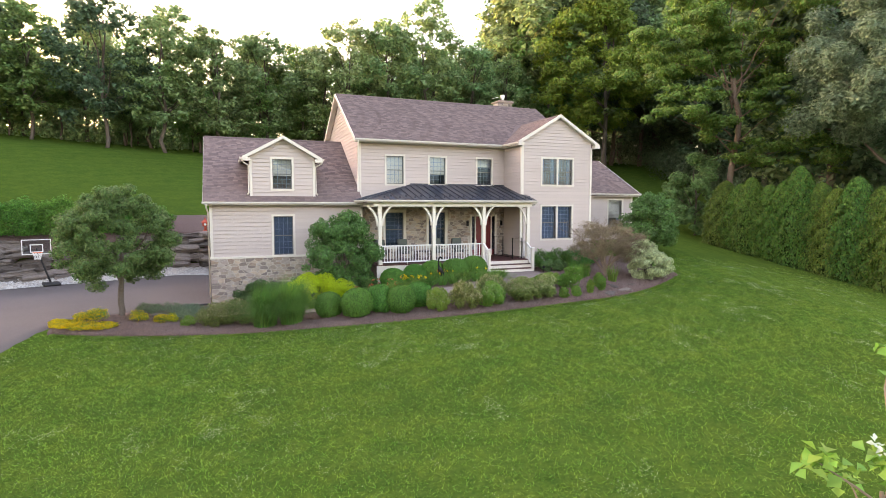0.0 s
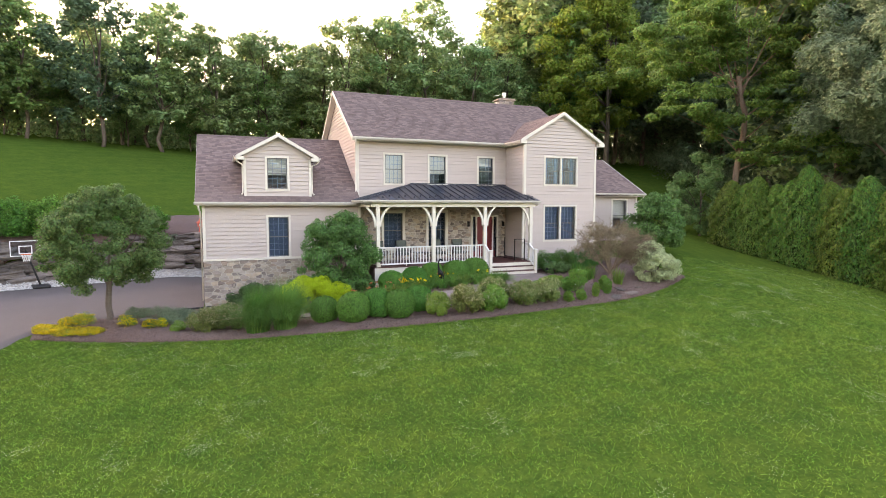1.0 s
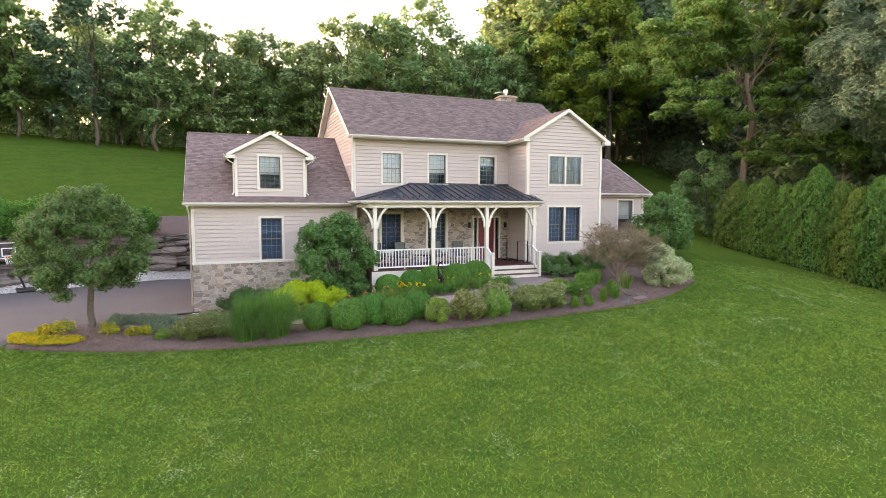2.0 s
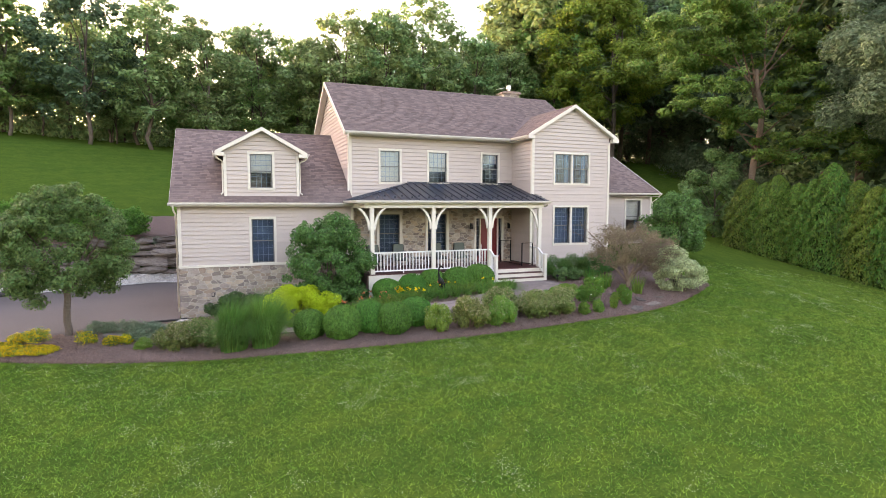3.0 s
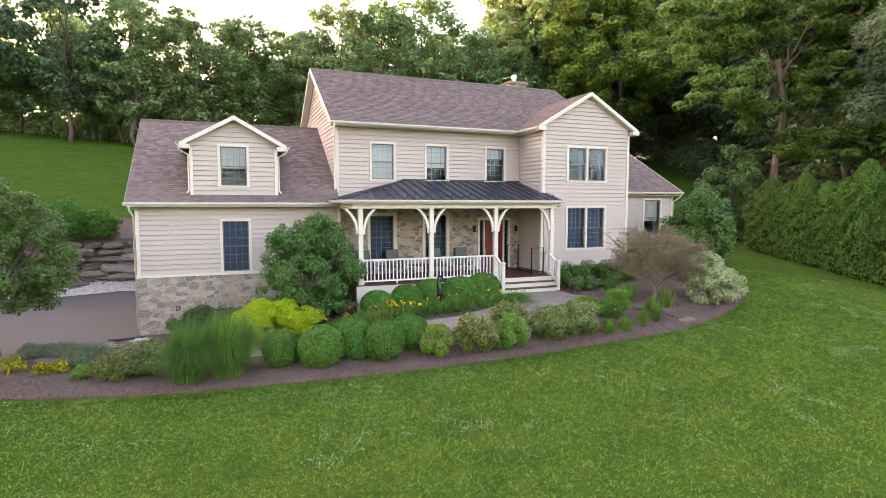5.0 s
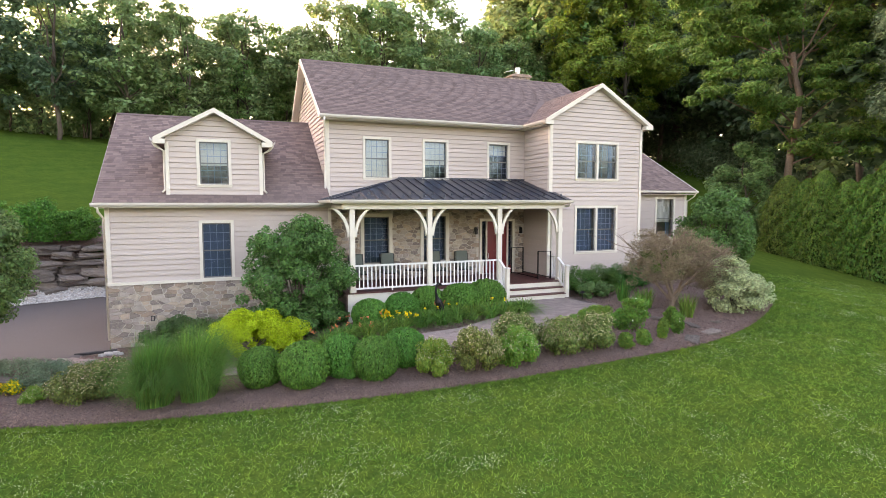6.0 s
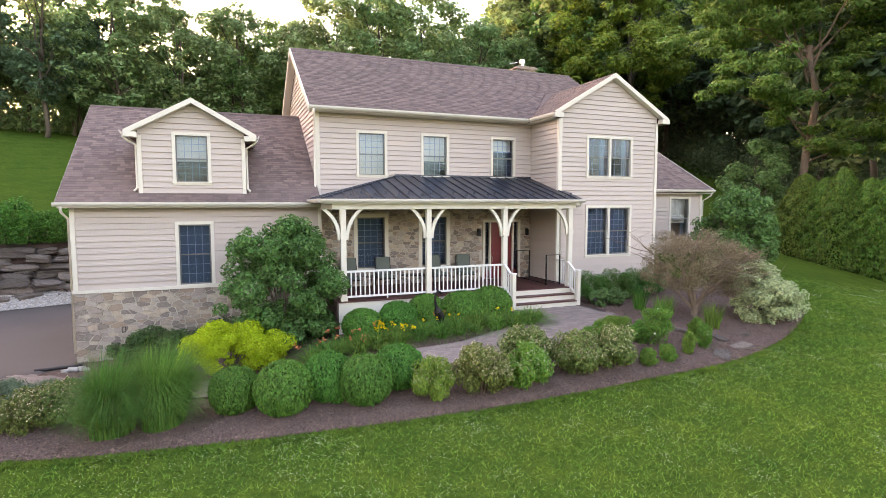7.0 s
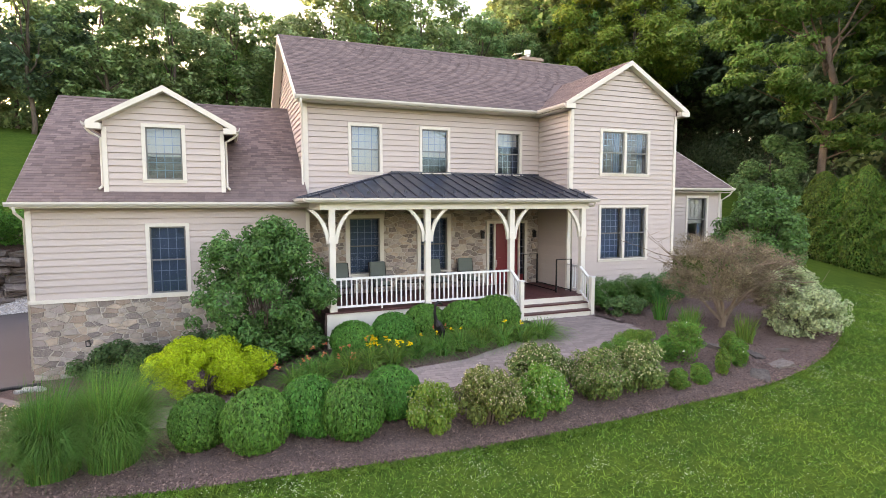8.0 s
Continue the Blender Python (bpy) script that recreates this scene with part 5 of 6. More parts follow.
def stems(n, spread, height, r, seed, sides=5, base=0.05):
    bm = bmesh.new()
    rnd = random.Random(seed)
    for k in range(n):
        a, e = rnd.uniform(0, math.tau), rnd.uniform(0.25, 1.0)
        x, y = math.cos(a) * spread * e, math.sin(a) * spread * e
        h = height * rnd.uniform(0.7, 1.0)
        tube(bm, [(x * base, y * base, -0.1), (x * 0.45 + rnd.uniform(-0.05, 0.05), y * 0.45, h * 0.5), (x, y, h)], [r, r * 0.7, r * 0.25], sides)
    return bm


def boxwood(x, y, r, h, protos={}):
    if "o" not in protos:
        t = thing("boxwood", "clipped round green boxwood shrub in the mulched bed", "shrub", (x, y, gz(x, y) + 0.03), "clipped boxwoods")
        rnd = np.random.RandomState(31)
        bl = np.vstack([[(0, 0, 0.47, 0.95, 0.95, 0.52)], blob_cloud(22, (0, 0, 0.47), (0.80, 0.80, 0.42), 0.22, 8, -0.9)])
        p_, d_ = clumps(21000, bl, rnd, 0.22)
        d_[:, 2] += 0.35
        keep = p_[:, 2] > 0.02
        part("foliage", leaf_mesh("foliage", p_[keep], d_[keep], 0.080, 0.058, M["box_leaf"], 1, tri=True), None, t)
        # solid dark ball added as the shaded depth between the leaves
        part("inner_foliage", ball_core("inner_foliage", [(0, 0, 0.46, 0.84, 0.84, 0.46)], M["core_shade_green"], 0.96), None, t)
        t.scale = (r, r, h)
        protos["o"] = t
        return t
    o = copy_thing(protos["o"], pose(x, y, gz(x, y) + 0.03, 0, 0, (x * 137) % 360))
    o.scale = (r, r * (0.94 + 0.12 * ((x * 7.3) % 1)), h)
    return o


# clipped balls along the walk and before the porch: place, radius, height
for x, y, r, h in ((-0.05, 20.80, 0.60, 1.06), (0.95, 20.17, 0.68, 1.17), (1.94, 20.35, 0.66, 1.12), (2.69, 19.87, 0.67, 1.12), (3.58, 20.25, 0.66, 1.06),
                   (3.62, 24.05, 0.66, 1.00), (4.72, 23.95, 0.66, 1.02), (5.72, 24.15, 0.64, 1.05), (6.80, 23.75, 0.76, 1.06), (7.80, 23.75, 0.74, 1.12)):
    boxwood(x, y, r, h)


def spirea(x, y, r, h, bloom, protos={}):
    key = "brown" if bloom else "green"
    if key not in protos:
        lab = "spirea shrub with faded tan flower heads" if bloom else "rounded light green shrub dotted with white flowers"
        t = thing("spirea", lab + " in the mulch", "shrub", (x, y, gz(x, y) + 0.03), "spireas")
        rnd = np.random.RandomState(41 + bloom)
        bl = blob_cloud(34, (0, 0, 0.45), (0.72, 0.72, 0.40), 0.27, 9 + bloom, -0.8)
        p_, d_ = clumps(6500, bl, rnd, 0.6)
        keep = p_[:, 2] > 0.0
        d_[:, 2] += 0.4
        part("foliage", leaf_mesh("foliage", p_[keep], d_[keep], 0.085, 0.05, M["spirea_leaf"] if bloom else M["lime_leaf"], 2), None, t)
        top = (p_[:, 2] > 0.42) & (rnd.uniform(0, 1, len(p_)) < (0.36 if bloom else 0.2))
        part("bloom", leaf_mesh("bloom", p_[top] * 1.03, d_[top] + (0, 0, 1), 0.042, 0.040, M["spirea_bloom"] if bloom else M["cream_bloom"], 3), None, t)
        part("branchwork", stems(14, 0.7, 0.7, 0.012, 5), M["twig"], t)
        t.scale = (r, r, h)
        protos[key] = t
        return t
    o = copy_thing(protos[key], pose(x, y, gz(x, y) + 0.03, 0, 0, (x * 211) % 360))
    o.scale = (r, r, h)
    return o


for x, y, r, h, b in ((4.15, 19.45, 0.64, 1.0, 0), (5.32, 19.25, 0.78, 1.22, 1), (6.42, 19.15, 0.74, 1.1, 0), (6.98, 20.05, 0.85, 1.12, 1), (8.0, 19.35, 0.80, 1.08, 1), (9.10, 19.35, 0.82, 1.12, 1),
                      (-4.30, 22.25, 0.80, 1.0, 1), (-3.45, 22.15, 0.85, 1.1, 1), (-5.35, 22.45, 0.36, 0.45, 0), (-0.3, 22.9, 0.4, 0.45, 0)):
    spirea(x, y, r, h, b)


def blade_clump(name, n, spread, height, lean, width, mat, seed, segs=5, fan=1.0, droop=1.0, bend=1.8, lean_x=0.0):
    """Arching ribbons from one tuft."""
    rnd = np.random.RandomState(seed)
    a = rnd.uniform(0, math.tau, n)
    r0 = spread * np.sqrt(rnd.uniform(0, 1, n))
    h = height * rnd.uniform(0.55, 1.05, n)
    out = lean * rnd.uniform(0.15, 1.0, n) * fan
    bx_, by_ = r0 * np.cos(a), r0 * np.sin(a)
    a2 = a + rnd.normal(0, 0.35, n)
    s = np.linspace(0, 1, segs + 1)
    rad = out[:, None] * s ** bend
    z = h[:, None] * (s - 0.42 * droop * (out / max(lean, 1e-6))[:, None] * s ** 3.2)
    cx, cy = bx_[:, None] + np.cos(a2)[:, None] * rad + lean_x * rnd.uniform(0.3, 1.0, n)[:, None] * s ** 2.2, by_[:, None] + np.sin(a2)[:, None] * rad
    wv = width * rnd.uniform(0.6, 1.2, n)[:, None] * (1 - s ** 1.6 * 0.92)
    tw = a2 + math.pi / 2 + rnd.normal(0, 0.5, n)
    ox, oy = np.cos(tw)[:, None] * wv / 2, np.sin(tw)[:, None] * wv / 2
    L = np.stack([cx - ox, cy - oy, z], -1)
    R = np.stack([cx + ox, cy + oy, z], -1)
    v = np.stack([L, R], 2).reshape(-1, 3)
    k = (2 * (segs + 1)) * np.arange(n)[:, None, None] + 2 * np.arange(segs)[None, :, None] + np.array([0, 1, 3, 2])[None, None]
    return raw_mesh(name, v, k.reshape(-1, 4), mat)


for x, y, h, sc in ((-2.50, 21.10, 2.05, 1.0), (-1.52, 20.95, 2.15, 1.0)):
    g = thing("ornamental_grass", "tall arching clump of fine green ornamental grass", "grass clump", (x, y, gz(x, y)), "ornamental grasses")
    part("blade_tuft", blade_clump("blade_tuft", 4200, 0.42, h * 1.10, 1.15, 0.013, M["grass_leaf"], int(h * 100), 9, 1.0, 1.7, 2.5, 0.32), None, g)
    part("inner_tuft", blade_clump("inner_tuft", 900, 0.40, h * 0.62, 0.80, 0.018, M["grass_leaf"], int(h * 50), 5, 1.0, 1.5), None, g)

lily_protos = []
for sd in (1, 2, 3):
    lily_protos.append(blade_clump("leaf_tuft", 210, 0.16, 0.74, 1.0, 0.030, M["lily_leaf"], 60 + sd, 6, 1.0, 2.2))


def flower_heads(n, spread, z0, z1, size, mat, seed):
    rnd = np.random.RandomState(seed)
    c = np.column_stack([rnd.normal(0, spread, n), rnd.normal(0, spread, n), rnd.uniform(z0, z1, n)])
    pts = np.repeat(c, 6, 0) + rnd.normal(0, size * 0.32, (n * 6, 3))
    return leaf_mesh("bloom", pts, np.tile((0, -0.3, 1.0), (n * 6, 1)), size, size * 0.55, mat, seed)


lil = random.Random(3)
for k in range(24):
    f = k / 23
    x = 2.0 + 6.7 * f + lil.uniform(-0.1, 0.1)
    y = 22.75 - 0.45 * f + lil.uniform(-0.1, 0.1) + (0.42 if k % 2 else 0)
    d = thing("daylily", "clump of strap-leaved daylilies before the porch", "daylily", (x, y, gz(x, y) + 0.05), "daylilies", rz=lil.uniform(0, 360))
    part("leaf_tuft", lily_protos[k % 3], None, d)
    if k in (0, 1, 2, 3, 4, 5, 13):
        part("bloom", flower_heads(2, 0.22, 0.50, 0.66, 0.095, M["orange_bloom"], k), None, d, "salmon-orange flowers")
    elif k in (7, 8):
        part("bloom", flower_heads(9, 0.20, 0.50, 0.68, 0.085, M["yellow_bloom"], k), None, d, "bright yellow flowers")
    elif k in (11, 14, 18):
        part("bloom", flower_heads(2, 0.2, 0.55, 0.7, 0.08, M["yellow_bloom"], k), None, d, "few yellow flowers")


def bush(name, label, cat, x, y, blobs, n, ln, wd, mat, seed, stem=(10, 0.5, 0.8, 0.03), shell=0.7, bloom=None, group="", droop=0.0, lift=0.02):
    t = thing(name, label, cat, (x, y, gz(x, y) + lift), group)
    rnd = np.random.RandomState(seed)
    p_, d_ = clumps(n, blobs, rnd, shell)
    keep = p_[:, 2] > 0.02
    d_[:, 2] += 0.35
    part("foliage", leaf_mesh("foliage", p_[keep], d_[keep], ln, wd, M[mat], seed, droop=droop), None, t)
    part("branchwork", stems(stem[0], stem[1], stem[2], stem[3], seed), M["twig"] if mat == "red_leaf" else M["bark"], t)
    if bloom:
        sel = rnd.uniform(0, 1, len(p_)) < bloom[1]
        part("bloom", leaf_mesh("bloom", p_[sel] * 1.02, d_[sel], bloom[2], bloom[2], M[bloom[0]], seed + 1), None, t)
    return t


# large lilac-like shrub at the side block
big = np.vstack([blob_cloud(130, (0, 0, 1.55), (1.92, 1.6, 1.65), 0.30, 3, -0.98, 0.8, 0.6), blob_cloud(40, (-0.1, 0, 2.95), (1.35, 1.0, 0.75), 0.24, 4, -0.9, 1.1, 0.6), blob_cloud(30, (0, -0.2, 0.65), (1.6, 1.2, 0.5), 0.33, 5)])
bush("large_shrub", "large dense green shrub growing against the house", "shrub", 1.45, 25.35, big * (1, 1, 1.04, 1, 1, 1), 34000, 0.125, 0.062, "lilac_leaf", 5, (16, 1.2, 2.8, 0.035), 0.5, lift=0.1)
# yellow cypress
gold = np.vstack([blob_cloud(70, (0, 0, 0.55), (1.55, 0.8, 0.55), 0.24, 6, -0.7, 0.75, 0.6), blob_cloud(34, (-0.2, 0, 0.95), (1.1, 0.5, 0.35), 0.20, 9, -0.6, 0.7, 0.6)])
bush("golden_cypress", "bright yellow-green thread-leaf cypress shrub", "shrub", -0.05, 23.75, gold, 26000, 0.10, 0.022, "gold_leaf", 6, (10, 0.9, 0.6, 0.03), 0.5, droop=0.8, lift=0.16)
low = blob_cloud(26, (0, 0, 0.42), (1.6, 0.65, 0.52), 0.32, 7, -0.5)
bush("low_evergreen", "low dark evergreen shrub at the stone foundation", "shrub", -1.9, 26.6, low, 11000, 0.10, 0.05, "shrub_leaf", 7, (10, 1.0, 0.6, 0.025), 0.7)
bush("low_evergreen", "low dark evergreen shrub at the stone foundation", "shrub", 0.1, 26.7, low * (0.85, 1, 0.9, 1, 1, 1), 5000, 0.09, 0.05, "shrub_leaf", 8, (10, 0.9, 0.6, 0.025), 0.7)
# by the gable front
hed = blob_cloud(34, (0, 0, 0.6), (0.62, 0.55, 0.52), 0.27, 12, -0.9)
for i, (x, y, s) in enumerate(((12.75, 25.2, 1.0), (13.85, 25.15, 1.05), (14.9, 25.2, 1.0), (15.8, 25.3, 0.9))):
    o = bush("yew", "dark green clipped yew at the foot of the siding", "shrub", x, y, hed * ((s,) * 6), 6500, 0.07, 0.03, "yew_leaf", 13 + i, (10, 0.5, 0.8, 0.02), 0.6, None, "foundation yews")
for i, (x, y) in enumerate(((12.7, 24.2), (13.3, 24.35))):
    bush("azalea", "small light green azalea before the yews", "shrub", x, y, blob_cloud(14, (0, 0, 0.35), (0.50, 0.4, 0.36), 0.2, 30 + i, -0.6), 2600, 0.10, 0.05, "under_leaf", 31 + i, (6, 0.3, 0.5, 0.015), 0.7)
# lilac and variegated dogwood
lil_b = np.vstack([blob_cloud(60, (0, 0, 1.75), (1.75, 1.5, 1.6), 0.42, 14, -0.95, 0.75, 0.5), blob_cloud(14, (0.4, 0, 3.1), (1.1, 0.9, 0.5), 0.30, 15)])
bush("lilac", "tall leafy green lilac at the corner of the house", "shrub", 20.6, 25.3, lil_b, 15000, 0.15, 0.09, "lilac_leaf", 16, (14, 1.4, 3.0, 0.035), 0.8)
var_b = np.vstack([blob_cloud(60, (0, 0, 0.75), (1.15, 1.05, 0.80), 0.27, 17, -0.98, 0.75, 0.5), blob_cloud(22, (-0.3, 0.1, 1.5), (0.75, 0.7, 0.5), 0.2, 18, -0.6, 0.8, 0.5)])
bush("variegated_dogwood", "white-edged variegated dogwood shrub at the bed's end", "shrub", 16.0, 20.40, var_b * (0.9, 0.9, 1, 1, 1, 1), 15000, 0.095, 0.055, "vari_leaf", 18, (14, 1.0, 1.4, 0.02), 0.75)
red_b = np.vstack([blob_cloud(95, (0.1, 0, 1.68), (2.0, 1.6, 1.25), 0.28, 19, -0.7, 0.8, 0.5), blob_cloud(34, (1.4, -0.2, 1.35), (0.9, 0.7, 0.8), 0.28, 20)])


def limb(bm, p, q, r0, r1, seed, sag=0.0, segs=5):
    """A crooked tapering branch from p to q."""
    p, q = Vector(p), Vector(q)
    pts, rad = [], []
    for k in range(segs + 1):
        f = k / segs
        c = p.lerp(q, f) + Vector((0, 0, -sag * f * f))
        if 0 < k < segs:
            c += noise.noise_vector(Vector((seed * 1.7, f * 3.1, seed * 0.6))) * (q - p).length * 0.06
        pts.append(c)
        rad.append(r0 + (r1 - r0) * f)
    tube(bm, pts, rad, 7)
    return pts


# bare, brownish small tree at the bed's east end
rb = thing("japanese_maple", "small spreading tree with sparse brown leaves and bare twigs", "tree", (14.25, 21.6, gz(14.25, 21.6)))
bm = bmesh.new()
rnd = random.Random(8)
for k in range(8):
    a = k / 8 * math.tau + rnd.uniform(-0.2, 0.2)
    e = rnd.uniform(0.8, 1.55)
    q = (math.cos(a) * e, math.sin(a) * e * 0.85, 2.75 - 0.72 * e + rnd.uniform(0, 0.5))
    pts = limb(bm, (0, 0, 0.12 + 0.05 * k), q, 0.055, 0.016, k, -0.1)
    for j in range(20):
        s0 = pts[rnd.randrange(2, 6)]
        d = Vector((rnd.gauss(q[0] * 0.4, 0.45), rnd.gauss(q[1] * 0.4, 0.45), rnd.uniform(0.1, 0.7)))
        tw = limb(bm, s0, s0 + d, 0.014, 0.004, k * 9 + j, 0, 3)
        for i in range(3):
            s1 = tw[rnd.randrange(1, 4)]
            limb(bm, s1, s1 + Vector((rnd.gauss(0, 0.28), rnd.gauss(0, 0.28), rnd.uniform(-0.1, 0.35))), 0.006, 0.002, i + j, 0, 2)
limb(bm, (0.03, 0, -0.15), (0, 0, 0.55), 0.12, 0.08, 3)
part("trunk", bm, M["twig"], rb)
rn = np.random.RandomState(22)
p_, d_ = clumps(24000, red_b, rn, 0.9)
part("foliage", leaf_mesh("foliage", p_, d_, 0.066, 0.028, M["red_leaf"], 23, droop=0.5), None, rb)

# round-headed small tree by the driveway
ct = thing("crabapple", "small round-headed crabapple tree in the bed by the driveway", "tree", (-8.0, 24.6, gz(-8.0, 24.6)))
bm = bmesh.new()
pts = limb(bm, (0, 0, -0.1), (0.08, 0.05, 1.75), 0.13, 0.10, 2)
part("trunk", bm, M["bark"], ct)
for k in range(12):
    a = k / 12 * math.tau
    bm = bmesh.new()
    limb(bm, (0.08, 0.05, rnd.uniform(1.45, 1.9)), (math.cos(a) * rnd.uniform(0.9, 1.7), math.sin(a) * rnd.uniform(0.9, 1.7), rnd.uniform(2.3, 4.0)), 0.07, 0.015, k)
    part("limb", bm, M["bark"], ct)
cb = np.vstack([blob_cloud(150, (0, 0, 3.05), (2.15, 2.1, 1.85), 0.36, 24, -0.9, 0.7, 0.55), blob_cloud(34, (0.1, 0, 4.75), (1.3, 1.2, 0.7), 0.28, 26)])
p_, d_ = clumps(60000, cb, np.random.RandomState(25), 0.9)
d_[:, 2] += 0.3
part("crown", leaf_mesh("crown", p_, d_, 0.11, 0.06, M["crab_leaf"], 26, tri=True), None, ct)

# perennials
def perennial(name, label, x, y, r, h, n, ln, wd, mat, seed, bloom=None, droop=0.0):
    return bush(name, label, "perennial", x, y, np.vstack([[(0, 0, h * 0.45, r * 0.85, r * 0.85, h * 0.5)], blob_cloud(14, (0, 0, h * 0.5), (r * 0.8, r * 0.8, h * 0.42), min(r, h) * 0.36, seed, -0.6)]), n, ln, wd, mat, seed, (12, r * 0.8, h * 0.85, 0.008), 0.9, bloom, droop=droop)


for i, (x, y, r, h) in enumerate(((10.75, 20.15, 0.30, 0.62), (11.05, 19.90, 0.42, 1.0), (12.42, 19.75, 0.22, 0.65), (12.28, 19.35, 0.22, 0.62), (9.95, 18.98, 0.24, 0.42), (10.62, 18.98, 0.24, 0.42), (11.50, 19.15, 0.18, 0.58))):
    perennial("coneflower", "light green leafy perennial with a few white flowers", x, y, r * 1.05, h * 1.25, 2600, 0.12, 0.026, "fresh_leaf", 70 + i, ("white_bloom", 0.004, 0.07) if i in (1, 3) else None)
for i, (x, y, r, h) in enumerate(((9.75, 20.65, 0.45, 0.45), (10.45, 20.95, 0.40, 0.5))):
    perennial("threadleaf_plant", "low feathery light green perennial beside the walk", x, y, r * 1.2, h * 1.2, 5000, 0.11, 0.014, "fresh_leaf", 80 + i)
for i, (x, y) in enumerate(((12.75, 21.45), (13.1, 21.65), (13.75, 20.40), (13.35, 23.15))):
    g = thing("iris", "clump of upright blue-green iris leaves", "iris", (x, y, gz(x, y)), "irises")
    part("leaf_tuft", blade_clump("leaf_tuft", 120, 0.20, 0.95, 0.30, 0.030, M["lily_leaf"], 90 + i, 4, 1.0, 0.4), None, g)
for i, (x, y, r, h) in enumerate(((-5.2, 24.3, 0.62, 0.6), (-6.1, 24.5, 0.7, 0.55), (-7.0, 24.7, 0.6, 0.5), (-4.4, 24.1, 0.5, 0.6), (-5.6, 23.5, 0.45, 0.5), (-3.7, 24.4, 0.4, 0.45))):
    perennial("catmint", "soft grey-green catmint mound spilling over the mulch", x, y, r, h, 2200, 0.07, 0.025, "sage_leaf", 100 + i)
for i, (x, y, r, h) in enumerate(((-7.15, 23.25, 0.38, 0.5), (-6.35, 22.95, 0.30, 0.42), (-5.95, 23.15, 0.26, 0.38), (-8.7, 24.05, 0.5, 0.5), (-9.2, 23.95, 0.4, 0.45))):
    perennial("coreopsis", "small coreopsis mound covered with yellow flowers", x, y, r, h, 1300, 0.06, 0.02, "lily_leaf", 120 + i, ("yellow_bloom", 0.28, 0.05))
for i, (x, y, r) in enumerate(((-9.6, 23.55, 0.75), (-9.0, 23.1, 0.7), (-8.3, 22.9, 0.6), (-10.0, 23.9, 0.4))):
    perennial("sedum_mat", "flat mat of golden-yellow flowering sedum", x, y, r, 0.22, 2400, 0.05, 0.04, "lily_leaf", 140 + i, ("yellow_bloom", 0.75, 0.05))
# stones set in the mulch
for i, (x, y, s) in enumerate(((13.35, 19.05, 0.28), (12.35, 18.82, 0.30), (13.22, 19.68, 0.25), (12.6, 20.4, 0.3), (-6.35, 24.0, 0.42), (14.3, 19.7, 0.2))):
    o = tagged(new("garden_stone", rocks[i % 7]), "flat weathered stone set in the mulch", "stone", "bed stones")
    o.matrix_world = pose(x, y, gz(x, y) + 0.06, 4, -6, 40 * i) @ Matrix.Diagonal((s, s * 1.2, s * 0.45, 1))
# shrubs on the terrace above the boulder wall
ter = np.vstack([blob_cloud(60, (0, 0, 0.85), (1.45, 1.2, 1.05), 0.38, 40, -0.98, 0.8, 0.4)])
for i, (x, s) in enumerate(((-8.3, 0.85), (-9.9, 1.1), (-11.7, 1.05), (-13.5, 1.15), (-15.3, 1.1), (-17.2, 1.2), (-19.2, 1.2))):
    y = float(wall_line(x)) + 3.0
    bush("terrace_shrub", "dense green shrub on the terrace above the boulders", "shrub", x, y, ter * (s, s, s, s, s, s), 6000, 0.13, 0.075, "box_leaf", 41 + i, (8, 0.9, 1.2, 0.03), 0.8, None, "terrace shrubs", lift=0.1)
bush("creeping_juniper", "low grey-green juniper on the terrace bank", "shrub", -6.9, 41.1, blob_cloud(14, (0, 0, 0.2), (0.8, 0.6, 0.2), 0.25, 47), 1800, 0.1, 0.03, "sage_leaf", 48, (6, 0.6, 0.3, 0.015))

# ---- small things ----
dp = thing("drain_pipe", "black corrugated drain pipe lying at the garage corner", "pipe", (-4.75, 27.0, gz(-4.75, 27.0) + 0.13), rz=8)
part("pipe_body", tube(bmesh.new(), [(0.5 - 0.03 * k, 0.02 * math.sin(k * 0.4), 0) for k in range(41)], [0.055 if k % 2 else 0.045 for k in range(41)], 10), M["plastic_black"], dp)
for i, (x, y, s) in enumerate(((-4.45, 26.75, 0.12), (-4.25, 26.85, 0.10), (-4.62, 26.65, 0.09), (-4.1, 26.7, 0.08))):
    o = tagged(new("pale_stone", rocks[(i + 2) % 7].copy()), "small pale stone at the garage corner", "stone", "pale corner stones")
    o.data.materials[0] = M["gravel"]
    o.matrix_world = pose(x, y, gz(x, y) + 0.11, 5, 5, 70 * i) @ Matrix.Diagonal((s, s * 1.4, s, 1))
hp = thing("basketball_hoop", "portable basketball hoop with clear white-edged backboard beside the driveway", "hoop", (-13.5, 35.9, -2.24), rz=20)
b_ = rounded(-0.02, 0.82, -0.35, 0.6, 0.0, 0.17, 0.06)
part("base", b_, M["plastic_black"], hp)
part("pole", tube(bmesh.new(), [(0.40, 0.25, 0.1), (0.12, 0.05, 1.0), (-0.18, -0.12, 2.0)], [0.055, 0.05, 0.045], 8), M["plastic_black"], hp)
part("pole_arm", tube(bmesh.new(), [(-0.20, -0.12, 1.9), (-0.25, -0.45, 2.2)], [0.03, 0.03], 6), M["plastic_black"], hp)
bf = Face("S", -0.52)
bb = part("backboard", grid_solid(bf, [-0.93, -0.89, 0.37, 0.41], [1.86, 1.90, 2.66, 2.70], 0, 0.04, [(-0.89, 0.37, 1.90, 2.66)]), M["white"], hp)
b_ = bmesh.new()
bf.slab(b_, -0.89, 0.37, 0.012, 0.024, 1.90, 2.66)
pn = part("board_pane", b_, M["glass"], bb)
